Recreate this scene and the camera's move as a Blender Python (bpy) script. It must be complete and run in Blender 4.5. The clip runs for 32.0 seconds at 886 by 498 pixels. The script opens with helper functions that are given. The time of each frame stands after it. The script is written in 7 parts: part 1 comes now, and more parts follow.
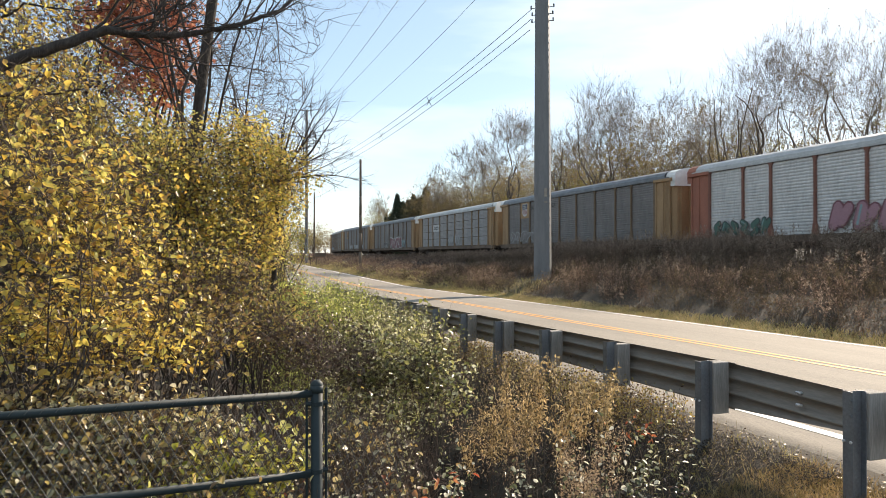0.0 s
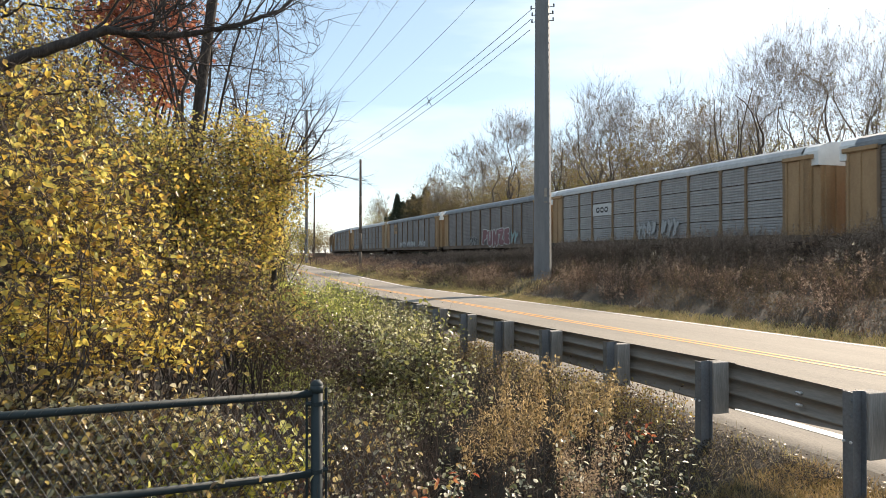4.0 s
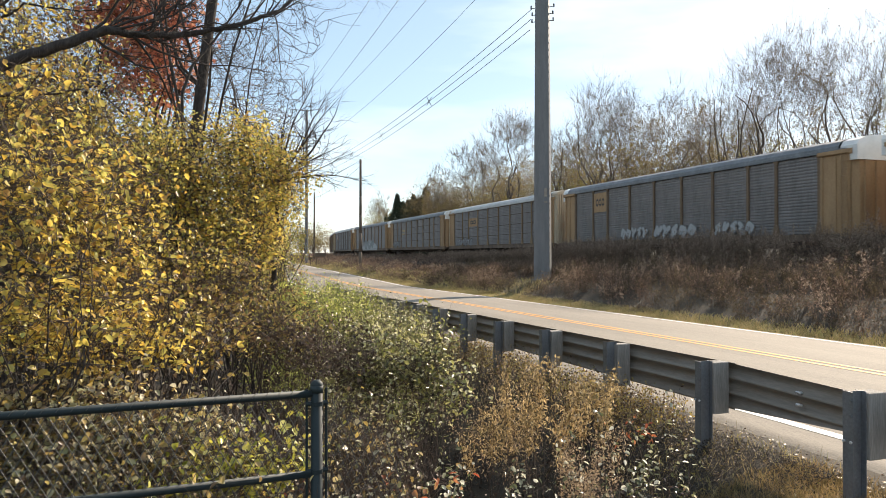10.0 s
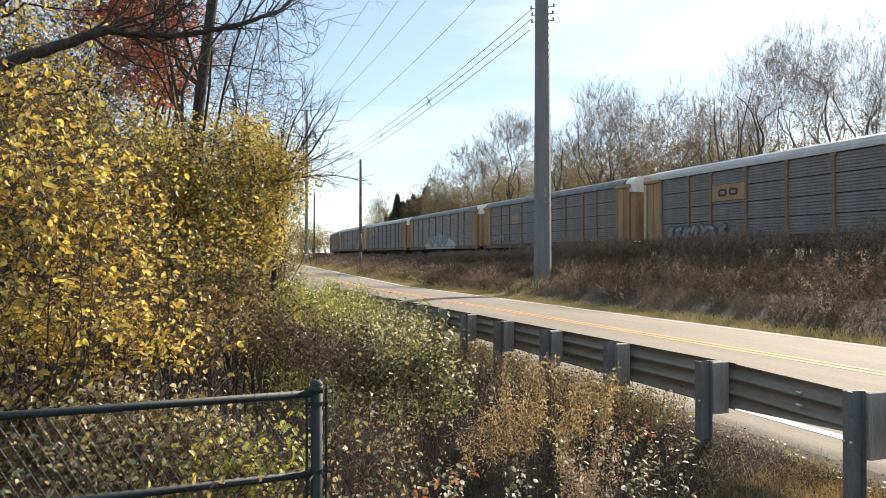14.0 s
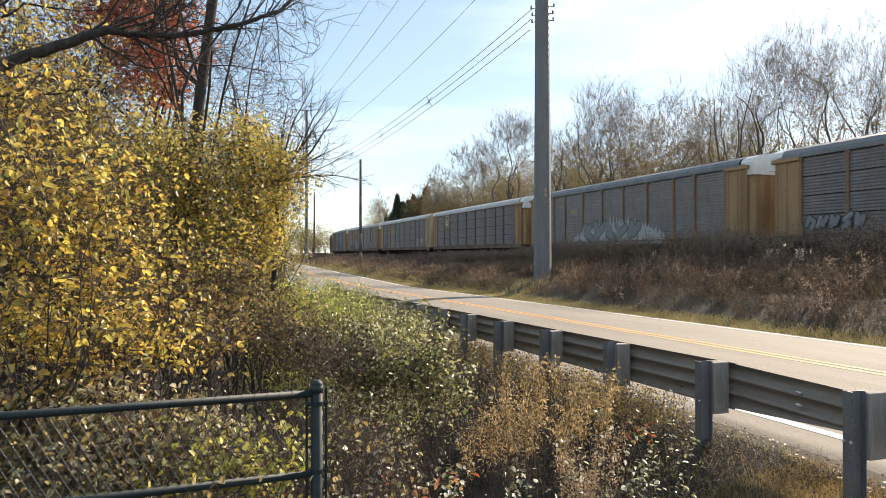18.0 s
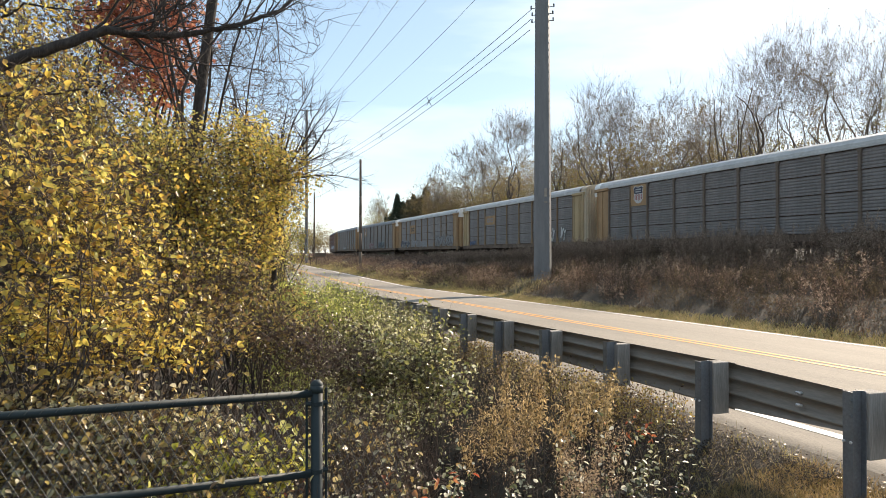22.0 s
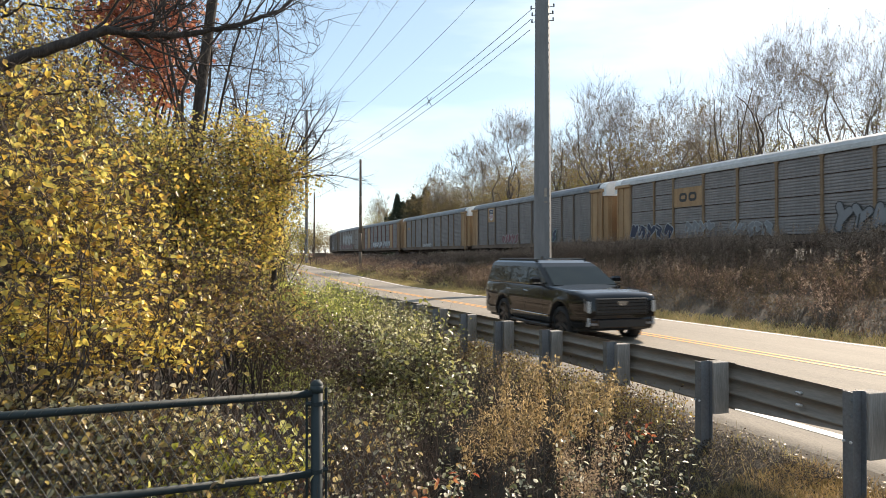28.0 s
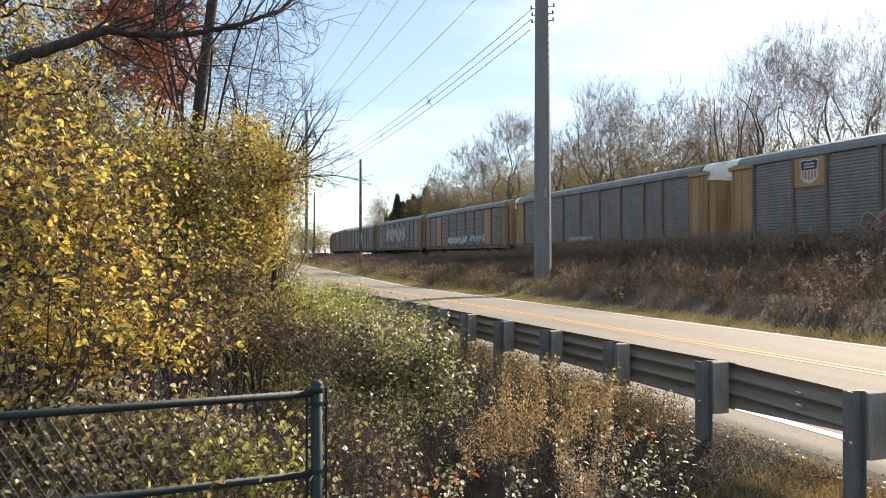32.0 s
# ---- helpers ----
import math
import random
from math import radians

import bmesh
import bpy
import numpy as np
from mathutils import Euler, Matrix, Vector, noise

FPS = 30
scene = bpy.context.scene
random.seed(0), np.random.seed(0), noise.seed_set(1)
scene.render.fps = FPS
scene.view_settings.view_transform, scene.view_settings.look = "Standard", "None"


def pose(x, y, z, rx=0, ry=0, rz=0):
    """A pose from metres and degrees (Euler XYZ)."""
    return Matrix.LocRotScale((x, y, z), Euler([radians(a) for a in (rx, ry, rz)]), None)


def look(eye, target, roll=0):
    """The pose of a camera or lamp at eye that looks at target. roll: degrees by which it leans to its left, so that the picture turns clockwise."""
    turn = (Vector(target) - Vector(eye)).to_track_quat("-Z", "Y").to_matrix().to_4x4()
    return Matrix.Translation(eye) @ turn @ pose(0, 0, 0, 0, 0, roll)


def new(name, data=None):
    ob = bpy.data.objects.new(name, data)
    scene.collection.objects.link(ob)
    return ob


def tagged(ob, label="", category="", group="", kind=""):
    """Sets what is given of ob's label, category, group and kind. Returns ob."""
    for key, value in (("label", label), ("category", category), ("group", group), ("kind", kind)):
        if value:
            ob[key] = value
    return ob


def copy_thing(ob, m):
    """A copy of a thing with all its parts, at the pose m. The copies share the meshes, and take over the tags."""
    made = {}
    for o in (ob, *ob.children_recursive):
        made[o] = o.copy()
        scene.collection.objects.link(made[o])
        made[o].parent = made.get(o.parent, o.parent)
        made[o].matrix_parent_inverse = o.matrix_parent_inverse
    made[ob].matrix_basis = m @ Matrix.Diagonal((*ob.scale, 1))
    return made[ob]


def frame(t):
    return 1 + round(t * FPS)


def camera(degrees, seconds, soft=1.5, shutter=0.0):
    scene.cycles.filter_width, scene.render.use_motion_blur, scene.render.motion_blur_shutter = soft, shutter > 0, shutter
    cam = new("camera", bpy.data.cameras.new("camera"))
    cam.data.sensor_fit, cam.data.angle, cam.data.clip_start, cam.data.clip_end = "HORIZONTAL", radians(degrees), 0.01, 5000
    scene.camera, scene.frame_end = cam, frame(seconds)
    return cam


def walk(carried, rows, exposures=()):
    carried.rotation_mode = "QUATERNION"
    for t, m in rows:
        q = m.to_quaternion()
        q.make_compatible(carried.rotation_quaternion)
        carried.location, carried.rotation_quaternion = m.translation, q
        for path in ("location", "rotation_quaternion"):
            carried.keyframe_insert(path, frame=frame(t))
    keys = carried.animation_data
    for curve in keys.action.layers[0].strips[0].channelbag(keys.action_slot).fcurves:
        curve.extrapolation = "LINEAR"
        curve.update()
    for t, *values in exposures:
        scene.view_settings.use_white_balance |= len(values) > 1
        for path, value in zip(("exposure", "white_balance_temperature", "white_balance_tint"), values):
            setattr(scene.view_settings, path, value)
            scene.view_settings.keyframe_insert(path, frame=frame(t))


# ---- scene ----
# One straight stretch of road and railway. x: across the road, y: along it, z: up; the road's surface by the camera is z = 0.
R = random.Random(11)
NR = np.random.RandomState(11)

# ---- camera ----
EYE = (0.0, 0.0, 1.85)
YAW = radians(18.53)
cam = camera(64.19, 32.0, soft=0.75, shutter=0.25)
_pose = look(EYE, (math.sin(YAW), math.cos(YAW), EYE[2] + 0.0072))

# ---- light ----
SUN_AZ, SUN_EL = radians(57.0), radians(30.5)
world = bpy.data.worlds.new("world")
scene.world = world
world.use_nodes = True
_n = world.node_tree
_bg = _n.nodes["Background"]
_sky = _n.nodes.new("ShaderNodeTexSky")
_sky.sky_type, _sky.sun_disc = "NISHITA", False
_sky.sun_elevation, _sky.sun_rotation = SUN_EL, SUN_AZ
_sky.air_density, _sky.dust_density, _sky.ozone_density = 0.92, 0.35, 1.7
# thin high cloud drawn out in streaks all over the sky
_tc, _mp = _n.nodes.new("ShaderNodeTexCoord"), _n.nodes.new("ShaderNodeMapping")
_mp.inputs["Scale"].default_value = (1.2, 2.2, 7.0)
_cl = _n.nodes.new("ShaderNodeTexNoise")
_cl.inputs["Scale"].default_value, _cl.inputs["Detail"].default_value, _cl.inputs["Roughness"].default_value = 1.3, 5.0, 0.55
_cr = _n.nodes.new("ShaderNodeMapRange")
_cr.inputs[1].default_value, _cr.inputs[2].default_value, _cr.inputs[3].default_value, _cr.inputs[4].default_value = 0.44, 0.8, 0.0, 0.45
_mx = _n.nodes.new("ShaderNodeMix")
_mx.data_type = "RGBA"
_mx.inputs[7].default_value = (9.0, 9.6, 10.0, 1)
_n.links.new(_tc.outputs["Generated"], _mp.inputs[0])
_n.links.new(_mp.outputs[0], _cl.inputs["Vector"])
_n.links.new(_cl.outputs["Fac"], _cr.inputs[0])
_n.links.new(_cr.outputs[0], _mx.inputs[0])
# an even veil of haze under it
_ve = _n.nodes.new("ShaderNodeMix")
_ve.data_type = "RGBA"
_ve.inputs[0].default_value, _ve.inputs[7].default_value = 0.45, (2.9, 4.3, 5.4, 1)
_n.links.new(_sky.outputs[0], _ve.inputs[6])
_n.links.new(_ve.outputs[2], _mx.inputs[6])
_n.links.new(_mx.outputs[2], _bg.inputs[0])
_bg.inputs[1].default_value = 0.12
sun = new("sun", bpy.data.lights.new("sun", "SUN"))
sun.data.energy, sun.data.angle, sun.data.color = 5.0, radians(0.53), (1.0, 0.9, 0.76)
_sd = Vector((math.sin(SUN_AZ) * math.cos(SUN_EL), math.cos(SUN_AZ) * math.cos(SUN_EL), math.sin(SUN_EL)))
sun.matrix_world = look(_sd * 60, (0, 0, 0))
EXPOSURE = 0.74


# ---- materials ----
def material(name, stops, rough=0.8, scale=3.0, detail=6.0, fine=0.0, bump=0.0, bump_scale=40.0, metal=0.0, per="", spread=0.25,
             stretch=(1, 1, 1), through_light=0.0, coat=0.0, spec=0.5):
    """stops: two or three colours mixed by noise; per: 'island' or 'object' varies the brightness; through_light: translucency."""
    m = bpy.data.materials.new(name)
    m.use_nodes = True
    nt = m.node_tree
    nodes, links = nt.nodes, nt.links
    bsdf = nodes["Principled BSDF"]
    bsdf.inputs["Roughness"].default_value = rough
    bsdf.inputs["Metallic"].default_value = metal
    bsdf.inputs["Coat Weight"].default_value = coat
    bsdf.inputs["Specular IOR Level"].default_value = spec
    tc = nodes.new("ShaderNodeTexCoord")
    mp = nodes.new("ShaderNodeMapping")
    mp.inputs["Scale"].default_value = stretch
    links.new(tc.outputs["Object"], mp.inputs[0])
    ns = nodes.new("ShaderNodeTexNoise")
    ns.inputs["Scale"].default_value, ns.inputs["Detail"].default_value = scale, detail
    ns.inputs["Roughness"].default_value = 0.65
    links.new(mp.outputs[0], ns.inputs["Vector"])
    ramp = nodes.new("ShaderNodeValToRGB")
    els = ramp.color_ramp.elements
    while len(els) < len(stops):
        els.new(0.5)
    for i, c in enumerate(stops):
        els[i].position = 0.3 + 0.4 * i / max(1, len(stops) - 1)
        els[i].color = (*c, 1)
    col = ramp.outputs[0]
    if per == "island":
        geo = nodes.new("ShaderNodeNewGeometry")
        links.new(geo.outputs["Random Per Island"], ramp.inputs[0])
        for i in range(len(stops)):
            els[i].position = i / max(1, len(stops) - 1)
    else:
        links.new(ns.outputs["Fac"], ramp.inputs[0])
    if per == "object":
        oi = nodes.new("ShaderNodeObjectInfo")
        mr = nodes.new("ShaderNodeMapRange")
        mr.inputs[3].default_value, mr.inputs[4].default_value = 1 - spread, 1 + spread
        links.new(oi.outputs["Random"], mr.inputs[0])
        mx = nodes.new("ShaderNodeVectorMath")
        mx.operation = "SCALE"
        links.new(col, mx.inputs[0])
        links.new(mr.outputs[0], mx.inputs["Scale"])
        col = mx.outputs[0]
    if fine > 0:
        n2 = nodes.new("ShaderNodeTexNoise")
        n2.inputs["Scale"].default_value, n2.inputs["Detail"].default_value = bump_scale, 3.0
        links.new(mp.outputs[0], n2.inputs["Vector"])
        mr2 = nodes.new("ShaderNodeMapRange")
        mr2.inputs[1].default_value, mr2.inputs[2].default_value = 0.25, 0.75
        mr2.inputs[3].default_value, mr2.inputs[4].default_value = 1 - fine, 1 + fine
        links.new(n2.outputs["Fac"], mr2.inputs[0])
        mx2 = nodes.new("ShaderNodeVectorMath")
        mx2.operation = "SCALE"
        links.new(col, mx2.inputs[0])
        links.new(mr2.outputs[0], mx2.inputs["Scale"])
        col = mx2.outputs[0]
    links.new(col, bsdf.inputs["Base Color"])
    if bump > 0:
        n3 = nodes.new("ShaderNodeTexNoise")
        n3.inputs["Scale"].default_value, n3.inputs["Detail"].default_value = bump_scale, 4.0
        links.new(mp.outputs[0], n3.inputs["Vector"])
        bp = nodes.new("ShaderNodeBump")
        bp.inputs["Strength"].default_value, bp.inputs["Distance"].default_value = bump, 0.02
        links.new(n3.outputs["Fac"], bp.inputs["Height"])
        links.new(bp.outputs[0], bsdf.inputs["Normal"])
    if through_light > 0:
        tr = nodes.new("ShaderNodeBsdfTranslucent")
        links.new(col, tr.inputs[0])
        ms = nodes.new("ShaderNodeMixShader")
        ms.inputs[0].default_value = through_light
        links.new(bsdf.outputs[0], ms.inputs[1])
        links.new(tr.outputs[0], ms.inputs[2])
        links.new(ms.outputs[0], nodes["Material Output"].inputs[0])
    return m


def leafy(name, stops, rough=0.45, glow=0.5, patch=0.0, patch_scale=0.8, spec=0.5):
    """Leaves that differ one by one; patch: how much whole plants differ in tone."""
    m = material(name, stops, rough=rough, per="island", through_light=glow, spec=spec)
    if patch > 0:
        nt = m.node_tree
        ramp = next(n for n in nt.nodes if n.type == "VALTORGB")
        tc = next(n for n in nt.nodes if n.type == "TEX_COORD")
        ns = nt.nodes.new("ShaderNodeTexNoise")
        ns.inputs["Scale"].default_value, ns.inputs["Detail"].default_value = patch_scale, 2.0
        nt.links.new(tc.outputs["Object"], ns.inputs["Vector"])
        mr = nt.nodes.new("ShaderNodeMapRange")
        mr.inputs[1].default_value, mr.inputs[2].default_value = 0.32, 0.68
        mr.inputs[3].default_value, mr.inputs[4].default_value = 1 - patch, 1 + patch
        nt.links.new(ns.outputs["Fac"], mr.inputs[0])
        mx = nt.nodes.new("ShaderNodeVectorMath")
        mx.operation = "SCALE"
        nt.links.new(ramp.outputs[0], mx.inputs[0])
        nt.links.new(mr.outputs[0], mx.inputs["Scale"])
        for sh in [n for n in nt.nodes if n.type in ("BSDF_PRINCIPLED", "BSDF_TRANSLUCENT")]:
            nt.links.new(mx.outputs[0], sh.inputs[0])
    return m


M_ASPHALT = material("asphalt", [(0.185, 0.16, 0.13), (0.25, 0.215, 0.172)], rough=0.85, scale=1.1, fine=0.25, bump=0.25, bump_scale=90, stretch=(1.0, 0.12, 1.0))
M_WHITE = material("white_road_paint", [(0.66, 0.64, 0.6), (0.82, 0.8, 0.76)], rough=0.7, scale=8, fine=0.15, bump_scale=60)
M_YELLOW = material("yellow_road_paint", [(0.62, 0.27, 0.045), (0.75, 0.34, 0.06)], rough=0.7, scale=8, fine=0.15, bump_scale=60)
M_SOIL = material("soil", [(0.02, 0.0145, 0.01), (0.042, 0.031, 0.02), (0.07, 0.054, 0.034)], rough=0.95, scale=0.8, fine=0.4, bump=0.6, bump_scale=25)
M_BALLAST = material("ballast", [(0.12, 0.11, 0.10), (0.22, 0.2, 0.18)], rough=0.95, scale=6, fine=0.5, bump=1.0, bump_scale=14)
M_GRAVEL = material("gravel", [(0.02, 0.016, 0.013), (0.06, 0.049, 0.04), (0.12, 0.1, 0.08)], rough=0.9, per="island")
M_GALV = material("galvanised_steel", [(0.2, 0.172, 0.145), (0.3, 0.262, 0.222)], rough=0.5, scale=3, fine=0.15, bump_scale=25, metal=0.25, stretch=(1, 0.4, 3))
M_POSTSTEEL = material("weathered_post_steel", [(0.15, 0.155, 0.165), (0.22, 0.225, 0.235)], rough=0.55, scale=6, fine=0.15, bump_scale=40, metal=0.4)
P_ZINC_SLOT = material("bright_zinc", [(0.55, 0.55, 0.55), (0.7, 0.7, 0.7)], rough=0.4, metal=0.4)
M_BLOCK = material("weathered_block_wood", [(0.22, 0.2, 0.18), (0.34, 0.31, 0.28)], rough=0.9, scale=6, stretch=(6, 6, 0.6), fine=0.2, bump=0.4, bump_scale=20)
M_GREENVINYL = material("green_vinyl", [(0.008, 0.018, 0.02), (0.014, 0.026, 0.028)], rough=0.65, scale=9)
M_WIRE = material("fence_wire", [(0.06, 0.064, 0.06), (0.12, 0.12, 0.115)], rough=0.45, scale=30, metal=0.4)
M_POLE = material("pole_concrete", [(0.13, 0.132, 0.135), (0.19, 0.192, 0.195)], rough=0.65, scale=1.2, fine=0.1, bump=0.2, bump_scale=18, stretch=(3, 3, 0.5))
M_WOODPOLE = material("pole_wood", [(0.10, 0.075, 0.055), (0.17, 0.13, 0.10)], rough=0.9, scale=3, stretch=(8, 8, 0.4), fine=0.2)
M_CABLE = material("cable", [(0.10, 0.10, 0.10), (0.16, 0.16, 0.16)], rough=0.5)
M_BARK = material("bark", [(0.024, 0.019, 0.016), (0.075, 0.06, 0.052)], rough=0.95, scale=9, stretch=(3, 3, 0.6), fine=0.3, bump=0.9, bump_scale=30)
M_GREYBARK = material("grey_bark", [(0.085, 0.066, 0.053), (0.18, 0.145, 0.118)], rough=0.95, scale=4, stretch=(3, 3, 0.6), fine=0.2)
M_GREYTWIG = material("grey_twig", [(0.14, 0.107, 0.08), (0.26, 0.205, 0.155)], rough=0.9, scale=0.6)
M_STUMP = material("stump_wood", [(0.1, 0.06, 0.04), (0.2, 0.125, 0.085)], rough=0.95, scale=6, stretch=(4, 4, 0.7), fine=0.3, bump=0.8, bump_scale=25)
M_STALK = material("dry_stalk", [(0.08, 0.057, 0.043), (0.19, 0.14, 0.1)], rough=0.9, per="island")
M_TWIG = material("twig", [(0.03, 0.021, 0.017), (0.07, 0.046, 0.038), (0.1, 0.072, 0.056), (0.17, 0.13, 0.1)], rough=0.8, per="island")
M_RUST = material("rusty_steel", [(0.05, 0.035, 0.028), (0.10, 0.065, 0.045)], rough=0.85, scale=5, fine=0.3, bump_scale=20)
M_RAIL = material("rail_steel", [(0.10, 0.07, 0.055), (0.16, 0.12, 0.1)], rough=0.6, scale=4, metal=0.3)
M_TIE = material("tie_wood", [(0.05, 0.04, 0.032), (0.09, 0.075, 0.06)], rough=0.95, scale=4)
L_YELLOW = leafy("yellow_leaf", [(0.26, 0.15, 0.05), (0.62, 0.4, 0.07), (0.86, 0.65, 0.14), (0.72, 0.57, 0.15), (0.46, 0.44, 0.12), (0.46, 0.27, 0.09)], rough=0.42, glow=0.5, patch=0.35, patch_scale=0.9, spec=0.7)
L_OLIVE = leafy("olive_leaf", [(0.13, 0.14, 0.045), (0.34, 0.33, 0.08), (0.6, 0.48, 0.1), (0.46, 0.28, 0.07), (0.24, 0.28, 0.07), (0.18, 0.12, 0.055)], rough=0.42, glow=0.48, patch=0.35, patch_scale=0.9, spec=0.7)
# a brighter olive leaf: light through the leaves is put into the colour
L_OLIVE_LIT = leafy("golden_olive_leaf", [(0.22, 0.2, 0.055), (0.5, 0.43, 0.09), (0.74, 0.56, 0.12), (0.6, 0.36, 0.09), (0.36, 0.37, 0.09), (0.66, 0.55, 0.2)], rough=0.4, glow=0.58, patch=0.35, patch_scale=0.9, spec=0.8)
L_GREEN = leafy("green_leaf", [(0.14, 0.18, 0.035), (0.28, 0.33, 0.065), (0.46, 0.48, 0.1), (0.66, 0.62, 0.26)], rough=0.3, glow=0.5, patch=0.35, patch_scale=0.8, spec=0.7)
# whitish stops put the sun's glints into the leaf colour
L_GLINT = leafy("silvery_leaf", [(0.06, 0.07, 0.03), (0.2, 0.21, 0.1), (0.56, 0.54, 0.4), (0.8, 0.78, 0.68)], rough=0.3, glow=0.55, spec=1.0)
L_RED = leafy("red_leaf", [(0.4, 0.12, 0.075), (0.56, 0.22, 0.13), (0.6, 0.32, 0.2)])
L_ORANGE = leafy("orange_red_leaf", [(0.36, 0.08, 0.04), (0.46, 0.17, 0.08), (0.45, 0.27, 0.12)], rough=0.4)
L_BROWN = leafy("brown_leaf", [(0.03, 0.019, 0.015), (0.065, 0.04, 0.03), (0.12, 0.072, 0.05), (0.2, 0.14, 0.09)], rough=0.5, glow=0.2, patch=0.35)
# pale green; the last stop is whitened to paint in leaf glints
L_PALE = leafy("pale_green_leaf", [(0.08, 0.085, 0.03), (0.18, 0.19, 0.06), (0.34, 0.33, 0.1), (0.5, 0.46, 0.2), (0.72, 0.69, 0.5)], rough=0.28, glow=0.42, patch=0.4, patch_scale=1.4, spec=0.9)
L_MIXED = leafy("mixed_autumn_leaf", [(0.1, 0.06, 0.035), (0.3, 0.2, 0.08), (0.62, 0.45, 0.12), (0.5, 0.42, 0.28), (0.26, 0.26, 0.08), (0.66, 0.58, 0.4)], rough=0.38, glow=0.4, patch=0.3, patch_scale=1.2, spec=0.9)
L_LIME = leafy("yellow_green_leaf", [(0.26, 0.28, 0.05), (0.5, 0.48, 0.08), (0.72, 0.6, 0.1), (0.5, 0.5, 0.2)], rough=0.38, glow=0.5, patch=0.2, patch_scale=1.5, spec=0.8)
L_BROWNGOLD = leafy("brown_and_gold_leaf", [(0.06, 0.036, 0.025), (0.14, 0.085, 0.05), (0.36, 0.24, 0.08), (0.56, 0.42, 0.12), (0.2, 0.2, 0.06)], rough=0.45, glow=0.4, patch=0.35, patch_scale=1.0, spec=0.7)
L_TAN = leafy("tan_leaf", [(0.2, 0.14, 0.07), (0.34, 0.24, 0.105), (0.27, 0.235, 0.095)], rough=0.7, glow=0.55, patch=0.25, patch_scale=0.4)
L_OLIVETAN = leafy("olive_tan_leaf", [(0.16, 0.14, 0.05), (0.3, 0.26, 0.08), (0.4, 0.31, 0.12)], rough=0.7, glow=0.55, patch=0.25, patch_scale=0.4)
L_STRAW = leafy("straw", [(0.3, 0.2, 0.12), (0.42, 0.3, 0.18), (0.52, 0.4, 0.26), (0.24, 0.155, 0.11)], rough=0.8, glow=0.45)
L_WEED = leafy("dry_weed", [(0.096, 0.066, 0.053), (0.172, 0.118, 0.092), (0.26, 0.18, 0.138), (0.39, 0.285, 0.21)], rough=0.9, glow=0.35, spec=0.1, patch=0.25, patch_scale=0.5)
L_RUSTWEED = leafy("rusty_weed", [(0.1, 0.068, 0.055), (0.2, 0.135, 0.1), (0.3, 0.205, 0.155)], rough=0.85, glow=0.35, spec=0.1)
L_SHADEWEED = leafy("olive_brown_weed", [(0.06, 0.048, 0.03), (0.13, 0.1, 0.062), (0.22, 0.165, 0.1)], rough=0.8, glow=0.35, spec=0.1, patch=0.3, patch_scale=0.5)
L_PLUME = leafy("seed_plume", [(0.26, 0.19, 0.15), (0.36, 0.275, 0.21), (0.46, 0.36, 0.28)], rough=0.9, glow=0.4, spec=0.1)
L_VERGE = leafy("dry_verge_grass", [(0.24, 0.2, 0.08), (0.42, 0.32, 0.15), (0.54, 0.42, 0.22), (0.28, 0.29, 0.09)], rough=0.8, glow=0.4, patch=0.3, patch_scale=0.35)
L_GRASS = leafy("grass", [(0.15, 0.12, 0.05), (0.28, 0.2, 0.09), (0.42, 0.28, 0.14), (0.26, 0.2, 0.08)], rough=0.7, glow=0.4, patch=0.25, patch_scale=2.5)
L_GOLD = leafy("golden_weed", [(0.13, 0.088, 0.04), (0.33, 0.235, 0.11), (0.6, 0.46, 0.24), (0.27, 0.18, 0.09)], rough=0.5, patch=0.4, patch_scale=2.0)
L_DARKFIR = leafy("dark_fir", [(0.02, 0.035, 0.02), (0.045, 0.06, 0.03)], rough=0.8, glow=0.15)


# ---- mesh helpers ----
def mesh_object(name, verts, faces, mat, parent=None, label="", smooth=False):
    me = bpy.data.meshes.new(name)
    verts = np.asarray(verts, dtype=np.float32)
    if isinstance(faces, np.ndarray):
        n, k = faces.shape
        me.vertices.add(len(verts))
        me.vertices.foreach_set("co", verts.ravel())
        me.loops.add(n * k)
        me.loops.foreach_set("vertex_index", faces.astype(np.int32).ravel())
        me.polygons.add(n)
        me.polygons.foreach_set("loop_start", np.arange(0, n * k, k, dtype=np.int32))
        me.update(calc_edges=True)
    else:
        me.from_pydata([tuple(map(float, v)) for v in verts], [], [tuple(map(int, f)) for f in faces])
    if smooth:
        me.polygons.foreach_set("use_smooth", [True] * len(me.polygons))
    for m in (mat if isinstance(mat, (list, tuple)) else [mat]):
        me.materials.append(m)
    ob = new(name, me)
    if parent is not None:
        ob.parent = parent
    if label:
        ob["label"] = label
    return ob


def part(name, bm, mat, parent=None, label="", smooth=False):
    me = bpy.data.meshes.new(name)
    bmesh.ops.recalc_face_normals(bm, faces=bm.faces[:])
    bm.to_mesh(me)
    bm.free()
    if smooth:
        me.polygons.foreach_set("use_smooth", [True] * len(me.polygons))
    me.materials.append(mat)
    ob = new(name, me)
    if parent is not None:
        ob.parent = parent
    if label:
        ob["label"] = label
    return ob


def again(ob, parent, m=None):
    """Another part on the same mesh."""
    o = new(ob.name.split(".")[0], ob.data)
    o.parent = parent
    if m is not None:
        o.matrix_basis = m
    return o


